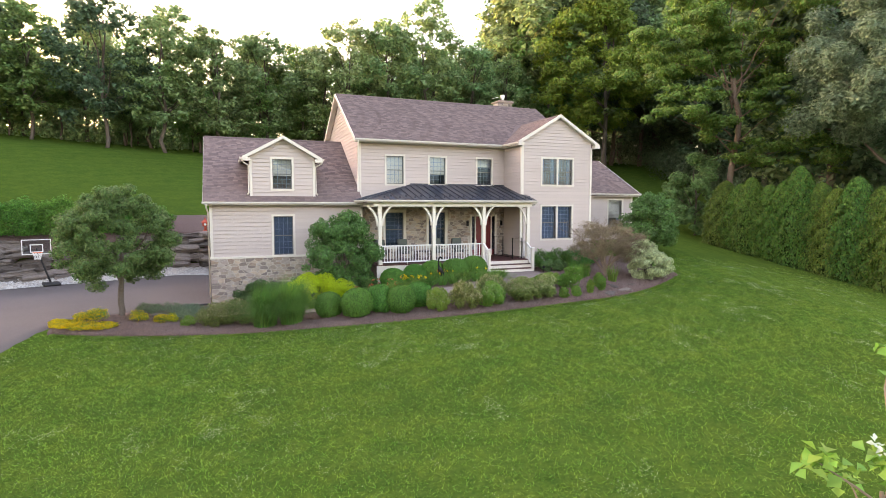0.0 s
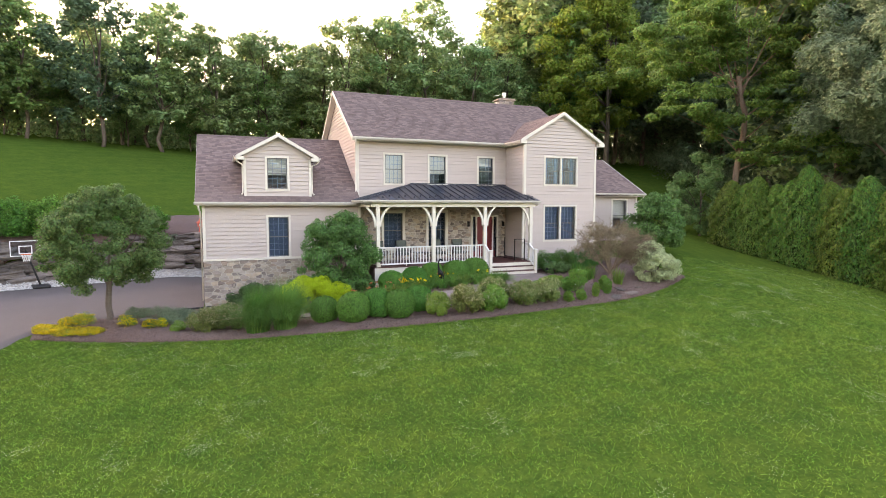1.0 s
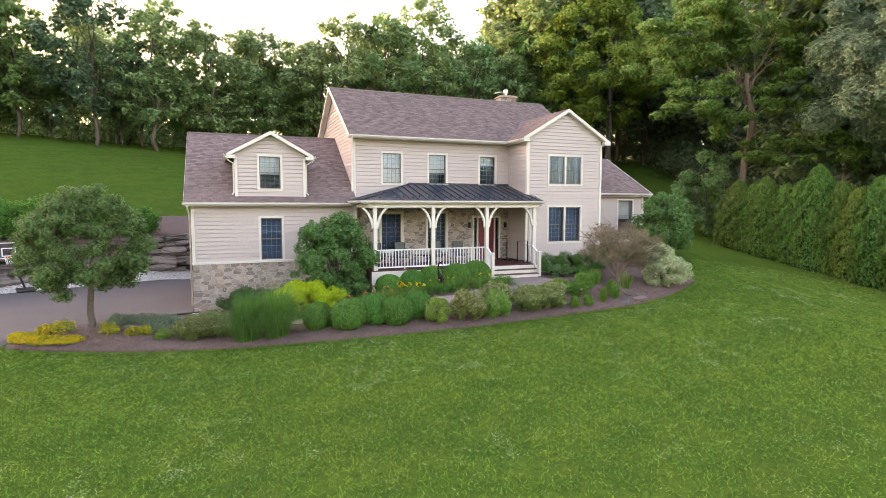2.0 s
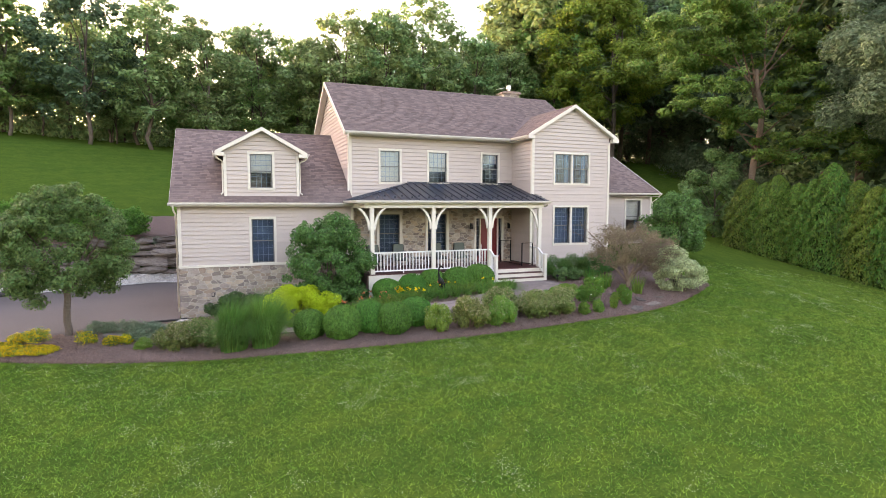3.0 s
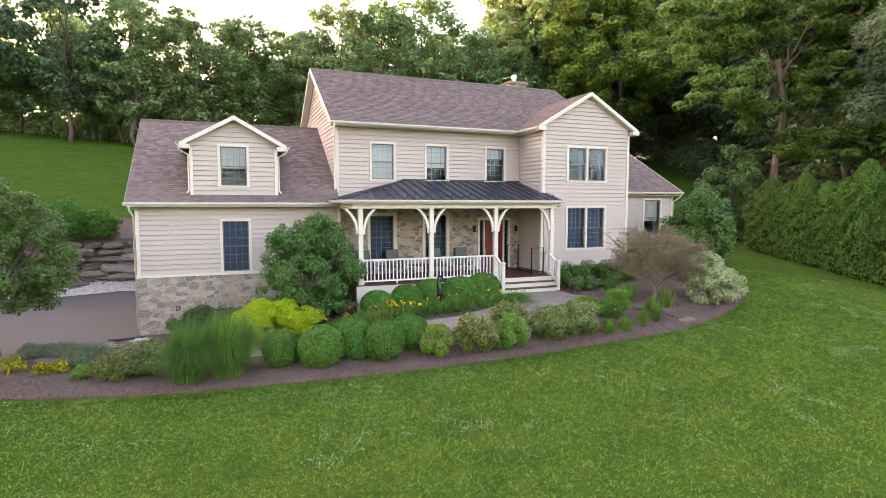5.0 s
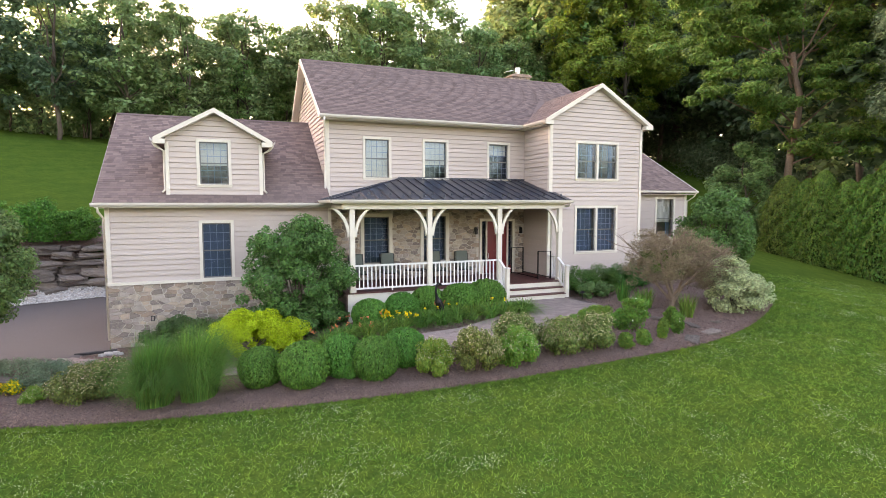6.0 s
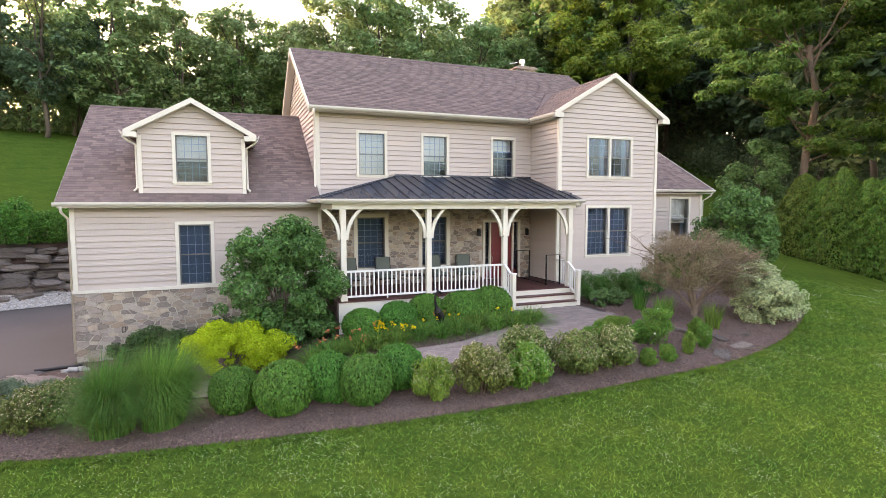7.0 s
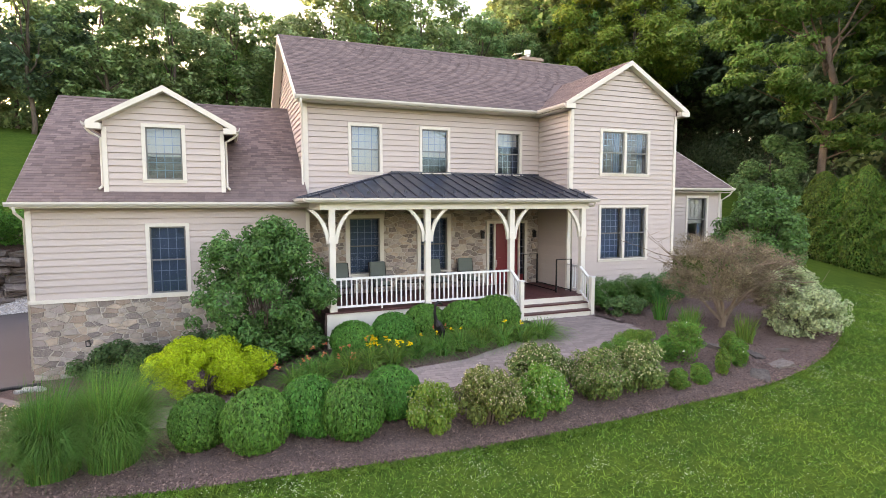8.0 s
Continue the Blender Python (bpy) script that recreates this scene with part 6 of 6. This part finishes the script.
pn.visible_shadow = False
part("target_square", grid_solid(bf, [-0.56, -0.51, -0.01, 0.04], [1.98, 2.03, 2.38, 2.43], -0.004, 0.01, [(-0.51, -0.01, 2.03, 2.38)]), M["white"], bb)
b_ = bmesh.new()
for k in range(16):
    a0, a1 = k / 16 * math.tau, (k + 1) / 16 * math.tau
    tube(b_, [(-0.26 + 0.23 * math.cos(a0), -0.80 + 0.23 * math.sin(a0), 1.98), (-0.26 + 0.23 * math.cos(a1), -0.80 + 0.23 * math.sin(a1), 1.98)], [0.014, 0.014], 5)
part("rim", b_, M["orange"], hp)
b_ = bmesh.new()
for k in range(10):
    a0, a1 = k / 10 * math.tau, (k + 1) / 10 * math.tau
    for s in (0, 1):
        q0, q1 = (a0, a1) if s else (a1, a0)
        tube(b_, [(-0.26 + 0.22 * math.cos(q0), -0.80 + 0.22 * math.sin(q0), 1.97), (-0.26 + 0.14 * math.cos(q1), -0.80 + 0.14 * math.sin(q1), 1.60)], [0.012, 0.012], 4)
part("net", b_, M["white"], hp)

ln_ = thing("garden_lantern", "small tiered red garden lantern on the terrace bank", "lantern", (-5.1, 42.1, gz(-5.1, 42.1) + 0.05))
part("foot", tube(bmesh.new(), [(0, 0, 0), (0, 0, 0.15), (0, 0, 0.4)], [0.18, 0.1, 0.09], 10), M["lantern_red"], ln_)
part("chamber", tube(bmesh.new(), [(0, 0, 0.4), (0, 0, 0.42), (0, 0, 0.68), (0, 0, 0.70)], [0.1, 0.2, 0.2, 0.12], 10), M["lantern_red"], ln_)
part("roof_cap", tube(bmesh.new(), [(0, 0, 0.68), (0, 0, 0.72), (0, 0, 0.90), (0, 0, 1.05)], [0.3, 0.28, 0.07, 0.02], 10), M["lantern_red"], ln_)
part("lamp_glass", tube(bmesh.new(), [(0, -0.19, 0.55), (0, -0.225, 0.55)], [0.09, 0.09], 10), M["white"], ln_)

b_ = bmesh.new()
limb(b_, (0.10, 0, 0), (0.05, 0, 0.42), 0.018, 0.022, 1)
limb(b_, (-0.06, 0.02, 0), (0.0, 0, 0.42), 0.018, 0.022, 2)
tube(b_, [(0.16, 0, 0.22), (0.10, 0, 0.36), (0.02, 0, 0.52), (-0.02, 0, 0.62)], [0.02, 0.10, 0.09, 0.04], 8)
tube(b_, [(-0.02, 0, 0.60), (-0.06, 0, 0.78), (-0.04, 0, 0.93), (0.03, 0, 0.98), (0.09, 0, 0.95), (0.16, 0, 0.90)], [0.04, 0.026, 0.026, 0.034, 0.03, 0.006], 8)
st = tagged(part("garden_statue", b_, M["black_metal"]), "tall dark metal garden sculpture among the boxwoods", "statue")
st.matrix_world = pose(5.62, 22.95, gz(5.62, 22.95) + 0.05, 0, 0, 20) @ Matrix.Diagonal((1.35, 1.35, 1.3, 1))
for x, y in ((8.55, 22.75), (7.3, 20.75), (12.1, 24.0)):
    pl = thing("path_light", "small black garden path light beside the walk", "lamp", (x, y, gz(x, y) + 0.05), "path lights")
    part("stake", tube(bmesh.new(), [(0, 0, -0.1), (0, 0, 0.32)], [0.01, 0.01], 6), M["black_metal"], pl)
    part("cap", tube(bmesh.new(), [(0, 0, 0.28), (0, 0, 0.32), (0, 0, 0.37)], [0.09, 0.085, 0.02], 10), M["black_metal"], pl)


# ---- trees ----
def tree_parts(t, h, crown, n, ln, wd, mat, seed, trunk_r, limbs=9, base=0.25, bark="bark", split=True, tri=True):
    bm = bmesh.new()
    r = random.Random(seed)
    limb(bm, (0, 0, -0.4), (r.uniform(-0.5, 0.5), r.uniform(-0.5, 0.5), h * 0.82), trunk_r, trunk_r * 0.25, seed, 0, 9)
    if split:
        part("trunk", bm, M[bark], t, "", True)
    cs = [c for c in crown]
    for k in range(limbs):
        c = cs[r.randrange(len(cs))]
        z0 = max(h * base, c[2] * r.uniform(0.45, 0.8))
        if split:
            bm = bmesh.new()
        limb(bm, (0, 0, z0), (c[0], c[1], c[2]), trunk_r * 0.38, trunk_r * 0.08, seed + k)
        if split:
            part("limb", bm, M[bark], t, "", True)
    if not split:
        part("trunk", bm, M[bark], t, "", True)
    p_, d_ = clumps(n, crown, np.random.RandomState(seed), 0.85)
    d_[:, 2] += 0.9
    part("crown", leaf_mesh("crown", p_, d_, ln, wd, M[mat], seed, tri=tri), None, t)
    return t


# woods behind the camera's start, which the windows mirror
br = np.random.RandomState(80)
far = []
for k in range(600):
    x, y = br.uniform(-150, 170), br.uniform(-95, -75)
    far.append((x, y, gz(x, y) + br.uniform(2, 31) * (0.75 + 0.25 * math.sin(x * 0.13)), 4.0, 4.0, 3.0))
p_, d_ = clumps(12000, far, np.random.RandomState(84), 0.8)
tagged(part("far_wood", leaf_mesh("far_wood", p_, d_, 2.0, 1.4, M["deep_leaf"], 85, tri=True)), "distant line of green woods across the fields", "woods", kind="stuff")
# the depth of the wood behind its edge
far = []
for k in range(900):
    x, y = br.uniform(-125, 105), br.uniform(97, 112)
    tall = (15.3 if x > 14 else 12.5) + 3.0 * math.sin(x * 0.21) + 2.0 * math.sin(x * 0.53 + 1) + (12.0 if x > 48 else 0.0)
    far.append((x, y, gz(x, y) + tall * br.uniform(0.40 if x < 14 else 0.02, 0.95), 3.2, 3.2, 2.4))
for k in range(180):
    x, y = br.uniform(-60, 16), br.uniform(91, 98)
    far.append((x, y, gz(x, y) + br.uniform(0.3, 5.5), 2.4, 2.4, 1.4))
p_, d_ = clumps(190000, far, np.random.RandomState(86), 0.9)
tagged(part("deep_wood", leaf_mesh("deep_wood", p_, d_, 0.62, 0.52, M["hazy_wood_leaf"], 87, tri=True)), "dense green depth of the wood on the hill", "woods", kind="stuff")
woods = []
for k in range(7):
    rn = np.random.RandomState(200 + k)
    wide = rn.uniform(4.4, 5.8)
    tall = rn.uniform(0.38, 0.44)
    cr = np.vstack([blob_cloud(120, (0, 0, 20 * (0.97 - tall)), (wide, wide, 20 * tall), 1.05, 210 + k, -0.95, 0.6, 0.6), blob_cloud(26, (rn.uniform(-1, 1), rn.uniform(-1, 1), 17.6), (2.8, 2.8, 2.4), 0.75, 220 + k, -0.9, 0.7, 0.5), blob_cloud(10, (rn.uniform(-2, 2), rn.uniform(-2, 2), 4.0), (3.4, 3.4, 1.5), 0.9, 260 + k, -0.9, 0.5)])
    t = thing("woodland_tree", "tall leafy deciduous tree at the edge of the wood", "tree", (0, 0, -60), "woodland trees")
    tree_parts(t, 20, cr, 7600, 0.48, 0.37, ("hazy_wood_leaf", "deep_leaf", "grove_leaf", "deep_leaf", "grove_leaf", "deep_leaf", "hazy_wood_leaf")[k], 230 + k, 0.26, 8, split=False)
    woods.append(t)
spots = []
wr = random.Random(17)
for row, (y0, dx_) in enumerate(((74.0, 5.8), (80.0, 5.8))):
    x = -46.0 + row * 3
    while x < 12:
        spots.append((x + wr.uniform(-1.5, 1.5), y0 + wr.uniform(-1.5, 1.5), wr.uniform(0.78, 0.96)))
        x += dx_ * wr.uniform(0.8, 1.2)
for k in range(22):
    spots.append((wr.uniform(-44, 12), wr.uniform(76, 84), wr.uniform(0.34, 0.55)))
for row, y0 in enumerate((72.0, 80.0)):
    x = 12.0 + row * 2
    while x < 46:
        spots.append((x + wr.uniform(-1.2, 1.2), y0 + wr.uniform(-1.5, 1.5), wr.uniform(0.85, 1.05) + (0.5 if x > 44 else 0.1 if x > 38 else -0.05)))
        x += 6.0 * wr.uniform(0.8, 1.2)
for row, y0 in enumerate((76.0, 84.0)):
    x = 46.0 + row * 2
    while x < 84:
        spots.append((x + wr.uniform(-1.2, 1.2), y0 + wr.uniform(-1.5, 1.5), wr.uniform(1.5, 1.75)))
        x += 6.5 * wr.uniform(0.8, 1.2)
for row in range(3):
    y = (26.0 if row < 2 else 44.0) + row * 1.5
    off = 50.0 + row * 6.2
    while y < 96:
        edge = 50.0 if y < 40 else 50.0 + (y - 40) * 0.36
        x = off + (y - 26) * 0.42 * (1 if y > 40 else 0)
        if x < 100:
            spots.append((max(x, edge) + wr.uniform(-1.5, 1.5), y + wr.uniform(-1.8, 1.8), wr.uniform(1.25, 1.7)))
        y += 6.8 * wr.uniform(0.85, 1.2)
for i, (x, y, s) in enumerate(spots):
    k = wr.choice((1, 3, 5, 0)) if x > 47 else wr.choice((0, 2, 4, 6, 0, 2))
    if i < 7:
        o, k = woods[i], i
        o.matrix_world = pose(x, y, gz(x, y), 0, 0, wr.uniform(0, 360))
    else:
        o = copy_thing(woods[k], pose(x, y, gz(x, y), 0, 0, wr.uniform(0, 360)))
    o.scale = (s * wr.uniform(0.95, 1.15), s * wr.uniform(0.95, 1.15), s)

RIGHT = Vector((0.927, -0.375, 0))
# bright tree at the top of the side lawn
bt = thing("maple", "broad bright green maple at the edge of the wood", "tree", (49.5, 66.2, gz(49.5, 66.2)))
tree_parts(bt, 24, np.vstack([blob_cloud(200, (-2.0, 0.5, 15.0), (9.5, 7.5, 10.0), 1.2, 61, -0.9, 0.6, 0.6), blob_cloud(30, (-1, 0, 23), (4.5, 4, 3.2), 1.3, 62)]), 44000, 0.42, 0.30, "maple_leaf", 63, 0.42, 14)

# walnut: tall clear trunk, forked, with layered sprays
wx, wy = 39.36, 35.71
wt = thing("walnut_tree", "tall walnut tree with a clear brown trunk behind the hedge", "tree", (wx, wy, gz(wx, wy)))
gzw = gz(wx, wy)
bm = bmesh.new()
limb(bm, (0.15, -0.1, -0.4), (-0.1, 0, 14.6), 0.33, 0.20, 3, 0, 9)
tips = []
for k, (s, d, z) in enumerate(((-1.6, 0.5, 22), (1.8, -0.5, 23), (0.4, 1.5, 25), (-4.5, -0.5, 19.5), (5.0, 0.4, 19.0), (-3.0, 2.0, 17), (3.4, -1.8, 21), (-6.0, 0.5, 16.5), (6.2, 1.0, 16.0))):
    q = RIGHT * s + Vector((0.375, 0.927, 0)) * d * 1.5
    limb(bm, (-0.08, 0, 12.0 + 0.3 * k), (q.x, q.y, z), 0.09, 0.02, k)
    tips.append((q.x, q.y, z))
for k, (s, z0, z) in enumerate(((-4.6, 9.5, 13.2), (-6.2, 9.0, 11.6), (-2.8, 8.0, 10.6), (3.0, 8.6, 11.8), (5.2, 7.0, 8.4), (7.5, 7.4, 9.2), (2.6, 10.5, 13.6), (1.8, 6.2, 7.6), (9.5, 7.0, 7.8))):
    q = RIGHT * s - Vector((0.375, 0.927, 0)) * 1.2
    limb(bm, (0.0, 0, z0), (q.x, q.y, z - 0.4), 0.075, 0.02, 40 + k)
    tips += [(q.x, q.y, z), (q.x * 0.72, q.y * 0.72, z - 0.2)]
part("trunk", bm, M["walnut_bark"], wt, "", True)
bl = []
wr2 = np.random.RandomState(5)
for x, y, z in tips:
    high = z > 14.5
    for j in range(20 if high else 7):
        o = wr2.normal(0, 1, 3) * ((2.1, 2.1, 1.2) if high else (1.0, 1.0, 0.5)) - ((0.45, 1.1, 0.0) if j % 2 else (0, 0, 0))
        bl.append((x + o[0], y + o[1], z + o[2], 1.25 if high else 0.85, 1.25 if high else 0.85, 0.5 if high else 0.36))
p_, d_ = clumps(90000, bl, np.random.RandomState(6), 0.9)
d_[:, 2] += 0.6
part("crown", leaf_mesh("crown", p_, d_, 0.34, 0.17, M["walnut_leaf"], 7, droop=0.6, tri=True), None, wt)

# silver-green willow leaning over the hedge
wl_ = thing("silver_maple", "large tree with drooping silver-green leaves", "tree", (43.0, 24.5, gz(43.0, 24.5)))
sv = np.vstack([blob_cloud(60, (-3.0, -1.0, 15.0), (6.5, 6.0, 6.0), 1.3, 65, -0.9, 0.9)])
tree_parts(wl_, 20, sv, 52000, 0.34, 0.12, "silver_leaf", 66, 0.4, 14)
# understorey tree at the lawn's edge
ut = thing("understorey_tree", "rounded green understorey tree beside the walnut", "tree", (37.3, 37.7, gz(37.3, 37.7)))
tree_parts(ut, 7.5, np.vstack([blob_cloud(64, (0, 0, 3.9), (2.6, 2.5, 3.6), 0.62, 67, -0.98, 0.75, 0.5)]), 24000, 0.24, 0.16, "under_leaf", 68, 0.12, 10)
# sapling at the terrace's west end
sp = thing("sapling", "light green young maple on the terrace", "tree", (-24.5, 41.5, gz(-24.5, 41.5)))
tree_parts(sp, 8, np.vstack([blob_cloud(36, (0, 0, 5.0), (2.6, 2.6, 2.8), 0.85, 69, -0.9)]), 6000, 0.30, 0.17, "bright_leaf", 70, 0.12, 10)


# arborvitae hedge
def arborvitae_proto():
    t = thing("arborvitae", "tall dense green arborvitae in the boundary hedge", "conifer", (0, 0, -60), "arborvitae hedge")
    rn = np.random.RandomState(71)
    n = 15000
    z = rn.uniform(0, 1, n) ** 0.85
    a = rn.uniform(0, math.tau, n)
    lump = 1 + 0.07 * np.sin(a * 5 + z * 17) + 0.07 * np.sin(a * 9 - z * 31) + 0.09 * np.sin(a * 13 + z * 61) * np.sin(z * 83 + a * 4)
    rad = np.minimum(1.0, 1.36 * (1 - z) ** 0.52 + 0.02) * lump * (1.04 - 0.30 * rn.uniform(0, 1, n) ** 1.5)
    c = np.column_stack([rad * np.cos(a), rad * np.sin(a), z])
    nd = np.column_stack([np.cos(a), np.sin(a), 0.55 * np.ones(n)])
    part("foliage", leaf_mesh("foliage", c * (1.6, 1.6, 6.0), nd, 0.22, 0.09, M["hedge_leaf"], 72, droop=-1.6, tri=True), None, t)
    # solid dark cone added as the hedge's shaded inside
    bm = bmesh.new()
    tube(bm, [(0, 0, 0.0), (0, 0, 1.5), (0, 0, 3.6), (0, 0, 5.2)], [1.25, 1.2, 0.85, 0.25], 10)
    part("inner_foliage", bm, M["core_shade_green"], t, "", True)
    return t


av = arborvitae_proto()
y, k = 33.2, 0
while y > 12:
    x = 36.0 + 0.25 * math.sin(k * 2.3)
    s = float(np.interp(y, [18, 26, 31, 34], [1.12, 1.12, 0.98, 0.86])) * (1 + 0.07 * math.sin(k * 4.1) + 0.05 * math.sin(k * 7.7 + 1))
    if k == 0:
        av.matrix_world = pose(x, y, gz(x - 1, y) - 0.1)
        o = av
    else:
        o = copy_thing(av, pose(x, y, gz(x - 1, y) - 0.1, 0, 0, 67 * k))
    o.scale = (0.95 + 0.1 * math.sin(k * 1.7), 1.0, s)
    y, k = y - 1.32, k + 1


# undergrowth along the wood's edge
def undergrowth(name, spots_, n, ln, wd, mat, seed, label):
    p_, d_ = clumps(n, spots_, np.random.RandomState(seed), 0.8)
    tagged(part(name, leaf_mesh(name, p_, d_, ln, wd, M[mat], seed, tri=True)), label, "undergrowth", kind="stuff")


ur = np.random.RandomState(81)
rows_ = []
for k in range(150):
    x, y = ur.uniform(-85, 14), ur.uniform(80, 90)
    rows_.append((x, y, gz(x, y) + 0.9, 1.8, 1.8, ur.uniform(1.0, 3.2)))
undergrowth("undergrowth_west", rows_, 40000, 0.4, 0.3, "hazy_wood_leaf", 82, "low green undergrowth beneath the trees")
rows_ = []
for k in range(170):
    x, y = ur.uniform(12, 78), ur.uniform(76, 98)
    rows_.append((x, y, gz(x, y) + 2.5, 2.5, 2.5, 3.0))
for k in range(230):
    y = ur.uniform(24, 92)
    e = 47 if y < 40 else 47 + (y - 40) * 0.38
    x = e + ur.uniform(2, 30)
    rows_.append((x, y, gz(x, y) + 2.2, 2.6, 2.6, 2.8))
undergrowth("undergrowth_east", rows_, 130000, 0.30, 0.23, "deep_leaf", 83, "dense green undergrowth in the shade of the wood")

# young tulip tree on the slope, its top below the camera's start
tx_, ty_ = 0.12, 0.98
tp = thing("tulip_tree", "young tulip tree with pale lobed leaves and cream flowers", "tree", (tx_, ty_, gz(tx_, ty_)))
top = 0.60 - gz(tx_, ty_)
bm = bmesh.new()
limb(bm, (0.3, -0.2, -0.2), (0.05, 0, top - 0.3), 0.05, 0.012, 5, 0, 7)
tb_ = []
for k in range(9):
    a = k * 2.4
    z0 = top - 0.4 - 0.28 * (k // 2)
    e = 0.25 + 0.09 * k
    q = (math.cos(a) * e, math.sin(a) * e, z0 + 0.25)
    limb(bm, (0.08, 0, z0), q, 0.012, 0.004, k)
    tb_.append((*q, 0.22, 0.22, 0.12))
limb(bm, (0.1, 0, top - 0.8), (1.18, 0.60, top + 0.40), 0.014, 0.004, 31)
part("trunk", bm, M["twig"], tp)
tb_ += [(0.05, 0, top - 0.1, 0.2, 0.2, 0.15), (1.20, 0.62, top + 0.42, 0.10, 0.10, 0.16), (1.10, 0.58, top + 0.25, 0.09, 0.09, 0.1)]
p_, d_ = clumps(230, tb_, np.random.RandomState(9), 0.9)
part("crown", leaf_mesh("crown", p_, d_ * 0.4 + (0, 0, 1.0), 0.105, 0.09, M["tulip_leaf"], 10), None, tp)
part("bloom", flower_heads(3, 0.25, top - 0.1, top + 0.1, 0.06, M["white_bloom"], 11), None, tp)


# ---- lawn cover ----
def turf(name, n, x0, x1, y0, y1, seed, h, w_, mat, bias=1.0):
    rn = np.random.RandomState(seed)
    x = rn.uniform(x0, x1, n)
    y = y0 + (y1 - y0) * rn.uniform(0, 1, n) ** bias
    inbed = (x > -10.2) & (x < 18.2) & (y > bed_front(x) - 0.03)
    ondrive = (x < -4.5) & (y > drive_front(np.clip(x, -40, -4.6)) - 0.05)
    fade = smooth01(-22, -15, x) * (1 - smooth01(22, 36, x)) * (1 - smooth01(21, 25, y)) * smooth01(1, 4, y) * (0.35 + 0.65 * smooth01(6, 15, y))
    keep = ~inbed & ~ondrive & (rn.uniform(0, 1, n) < 0.05 + fade)
    x, y = x[keep], y[keep]
    return x, y, ground(x, y), rn


def blades(name, n, x0, x1, y0, y1, seed, label):
    x, y, z, rn = turf(name, n, x0, x1, y0, y1, seed, 0, 0, None)
    # an uncut fringe along the bed's edge
    ex = rn.uniform(-10.0, 17.8, 7000)
    ey = bed_front(ex) - rn.normal(0.02, 0.05, 7000)
    x, y = np.concatenate([x, ex]), np.concatenate([y, ey])
    z = ground(x, y)
    m = len(x)
    hh = rn.uniform(0.03, 0.065, m)
    hh[-7000:] *= 1.4
    v = []
    for k in range(2):
        a, ln = rn.uniform(0, math.tau, m), rn.uniform(0.2, 0.9, m)
        ox, oy = np.cos(a) * 0.015, np.sin(a) * 0.015
        lx, ly = rn.normal(0, 0.06, m), rn.normal(0, 0.06, m)
        sx, sy = rn.normal(0, 0.03, m), rn.normal(0, 0.03, m)
        v.append(np.stack([np.stack([x + sx - ox, y + sy - oy, z - 0.01], -1), np.stack([x + sx + ox, y + sy + oy, z - 0.01], -1), np.stack([x + sx + lx, y + sy + ly, z + hh], -1)], 1))
    v = np.concatenate(v).reshape(-1, 3)
    f = np.arange(len(v)).reshape(-1, 3)
    tagged(part(name, raw_mesh(name, v, f, M["turf"])), label, "grass", kind="stuff")


blades("grass", 270000, -22, 36, 2.0, 25.0, 91, "short mown lawn grass blades")
# clover heads in patches
x, y, z, rn = turf("clover", 330000, -14, 30, 7, 24, 93, 0, 0, None)
dens = np.array([0.6 * noise.noise((a * 0.4, b * 0.4, 3.0)) + 0.8 * noise.noise((a * 1.7, b * 1.7, 9.0)) for a, b in zip(x, y)])
near_bed = np.exp(-np.maximum(bed_front(x) - y, 0) / 1.6) * (x > -9) * (x < 15)
keep = rn.uniform(0, 1, len(x)) < np.clip(0.015 + 1.9 * np.maximum(dens - 0.22, 0) + 0.22 * near_bed * (dens > -0.1), 0, 1)
c = np.column_stack([x[keep], y[keep], z[keep] + 0.06])
tagged(part("clover", leaf_mesh("clover", c, np.tile((0, -0.3, 1.0), (len(c), 1)), 0.024, 0.022, M["clover"], 94)), "scattered white clover flower heads in the lawn", "clover", kind="stuff")
# bark chips on the beds
rn = np.random.RandomState(95)
x = rn.uniform(-10, 18, 70000)
lo_, hi_ = bed_front(x), bed_back(x)
y = lo_ + (hi_ - lo_) * rn.uniform(0, 1, len(x)) ** 1.5
c = np.column_stack([x, y, ground(x, y) + 0.10 + rn.uniform(-0.02, 0.015, len(x))])
tagged(part("bark_chips", leaf_mesh("bark_chips", c, np.tile((0, 0, 1.0), (len(c), 1)), 0.05, 0.024, M["chip"], 96, tri=True)), "shredded bark chips over the planting bed", "mulch", kind="stuff")
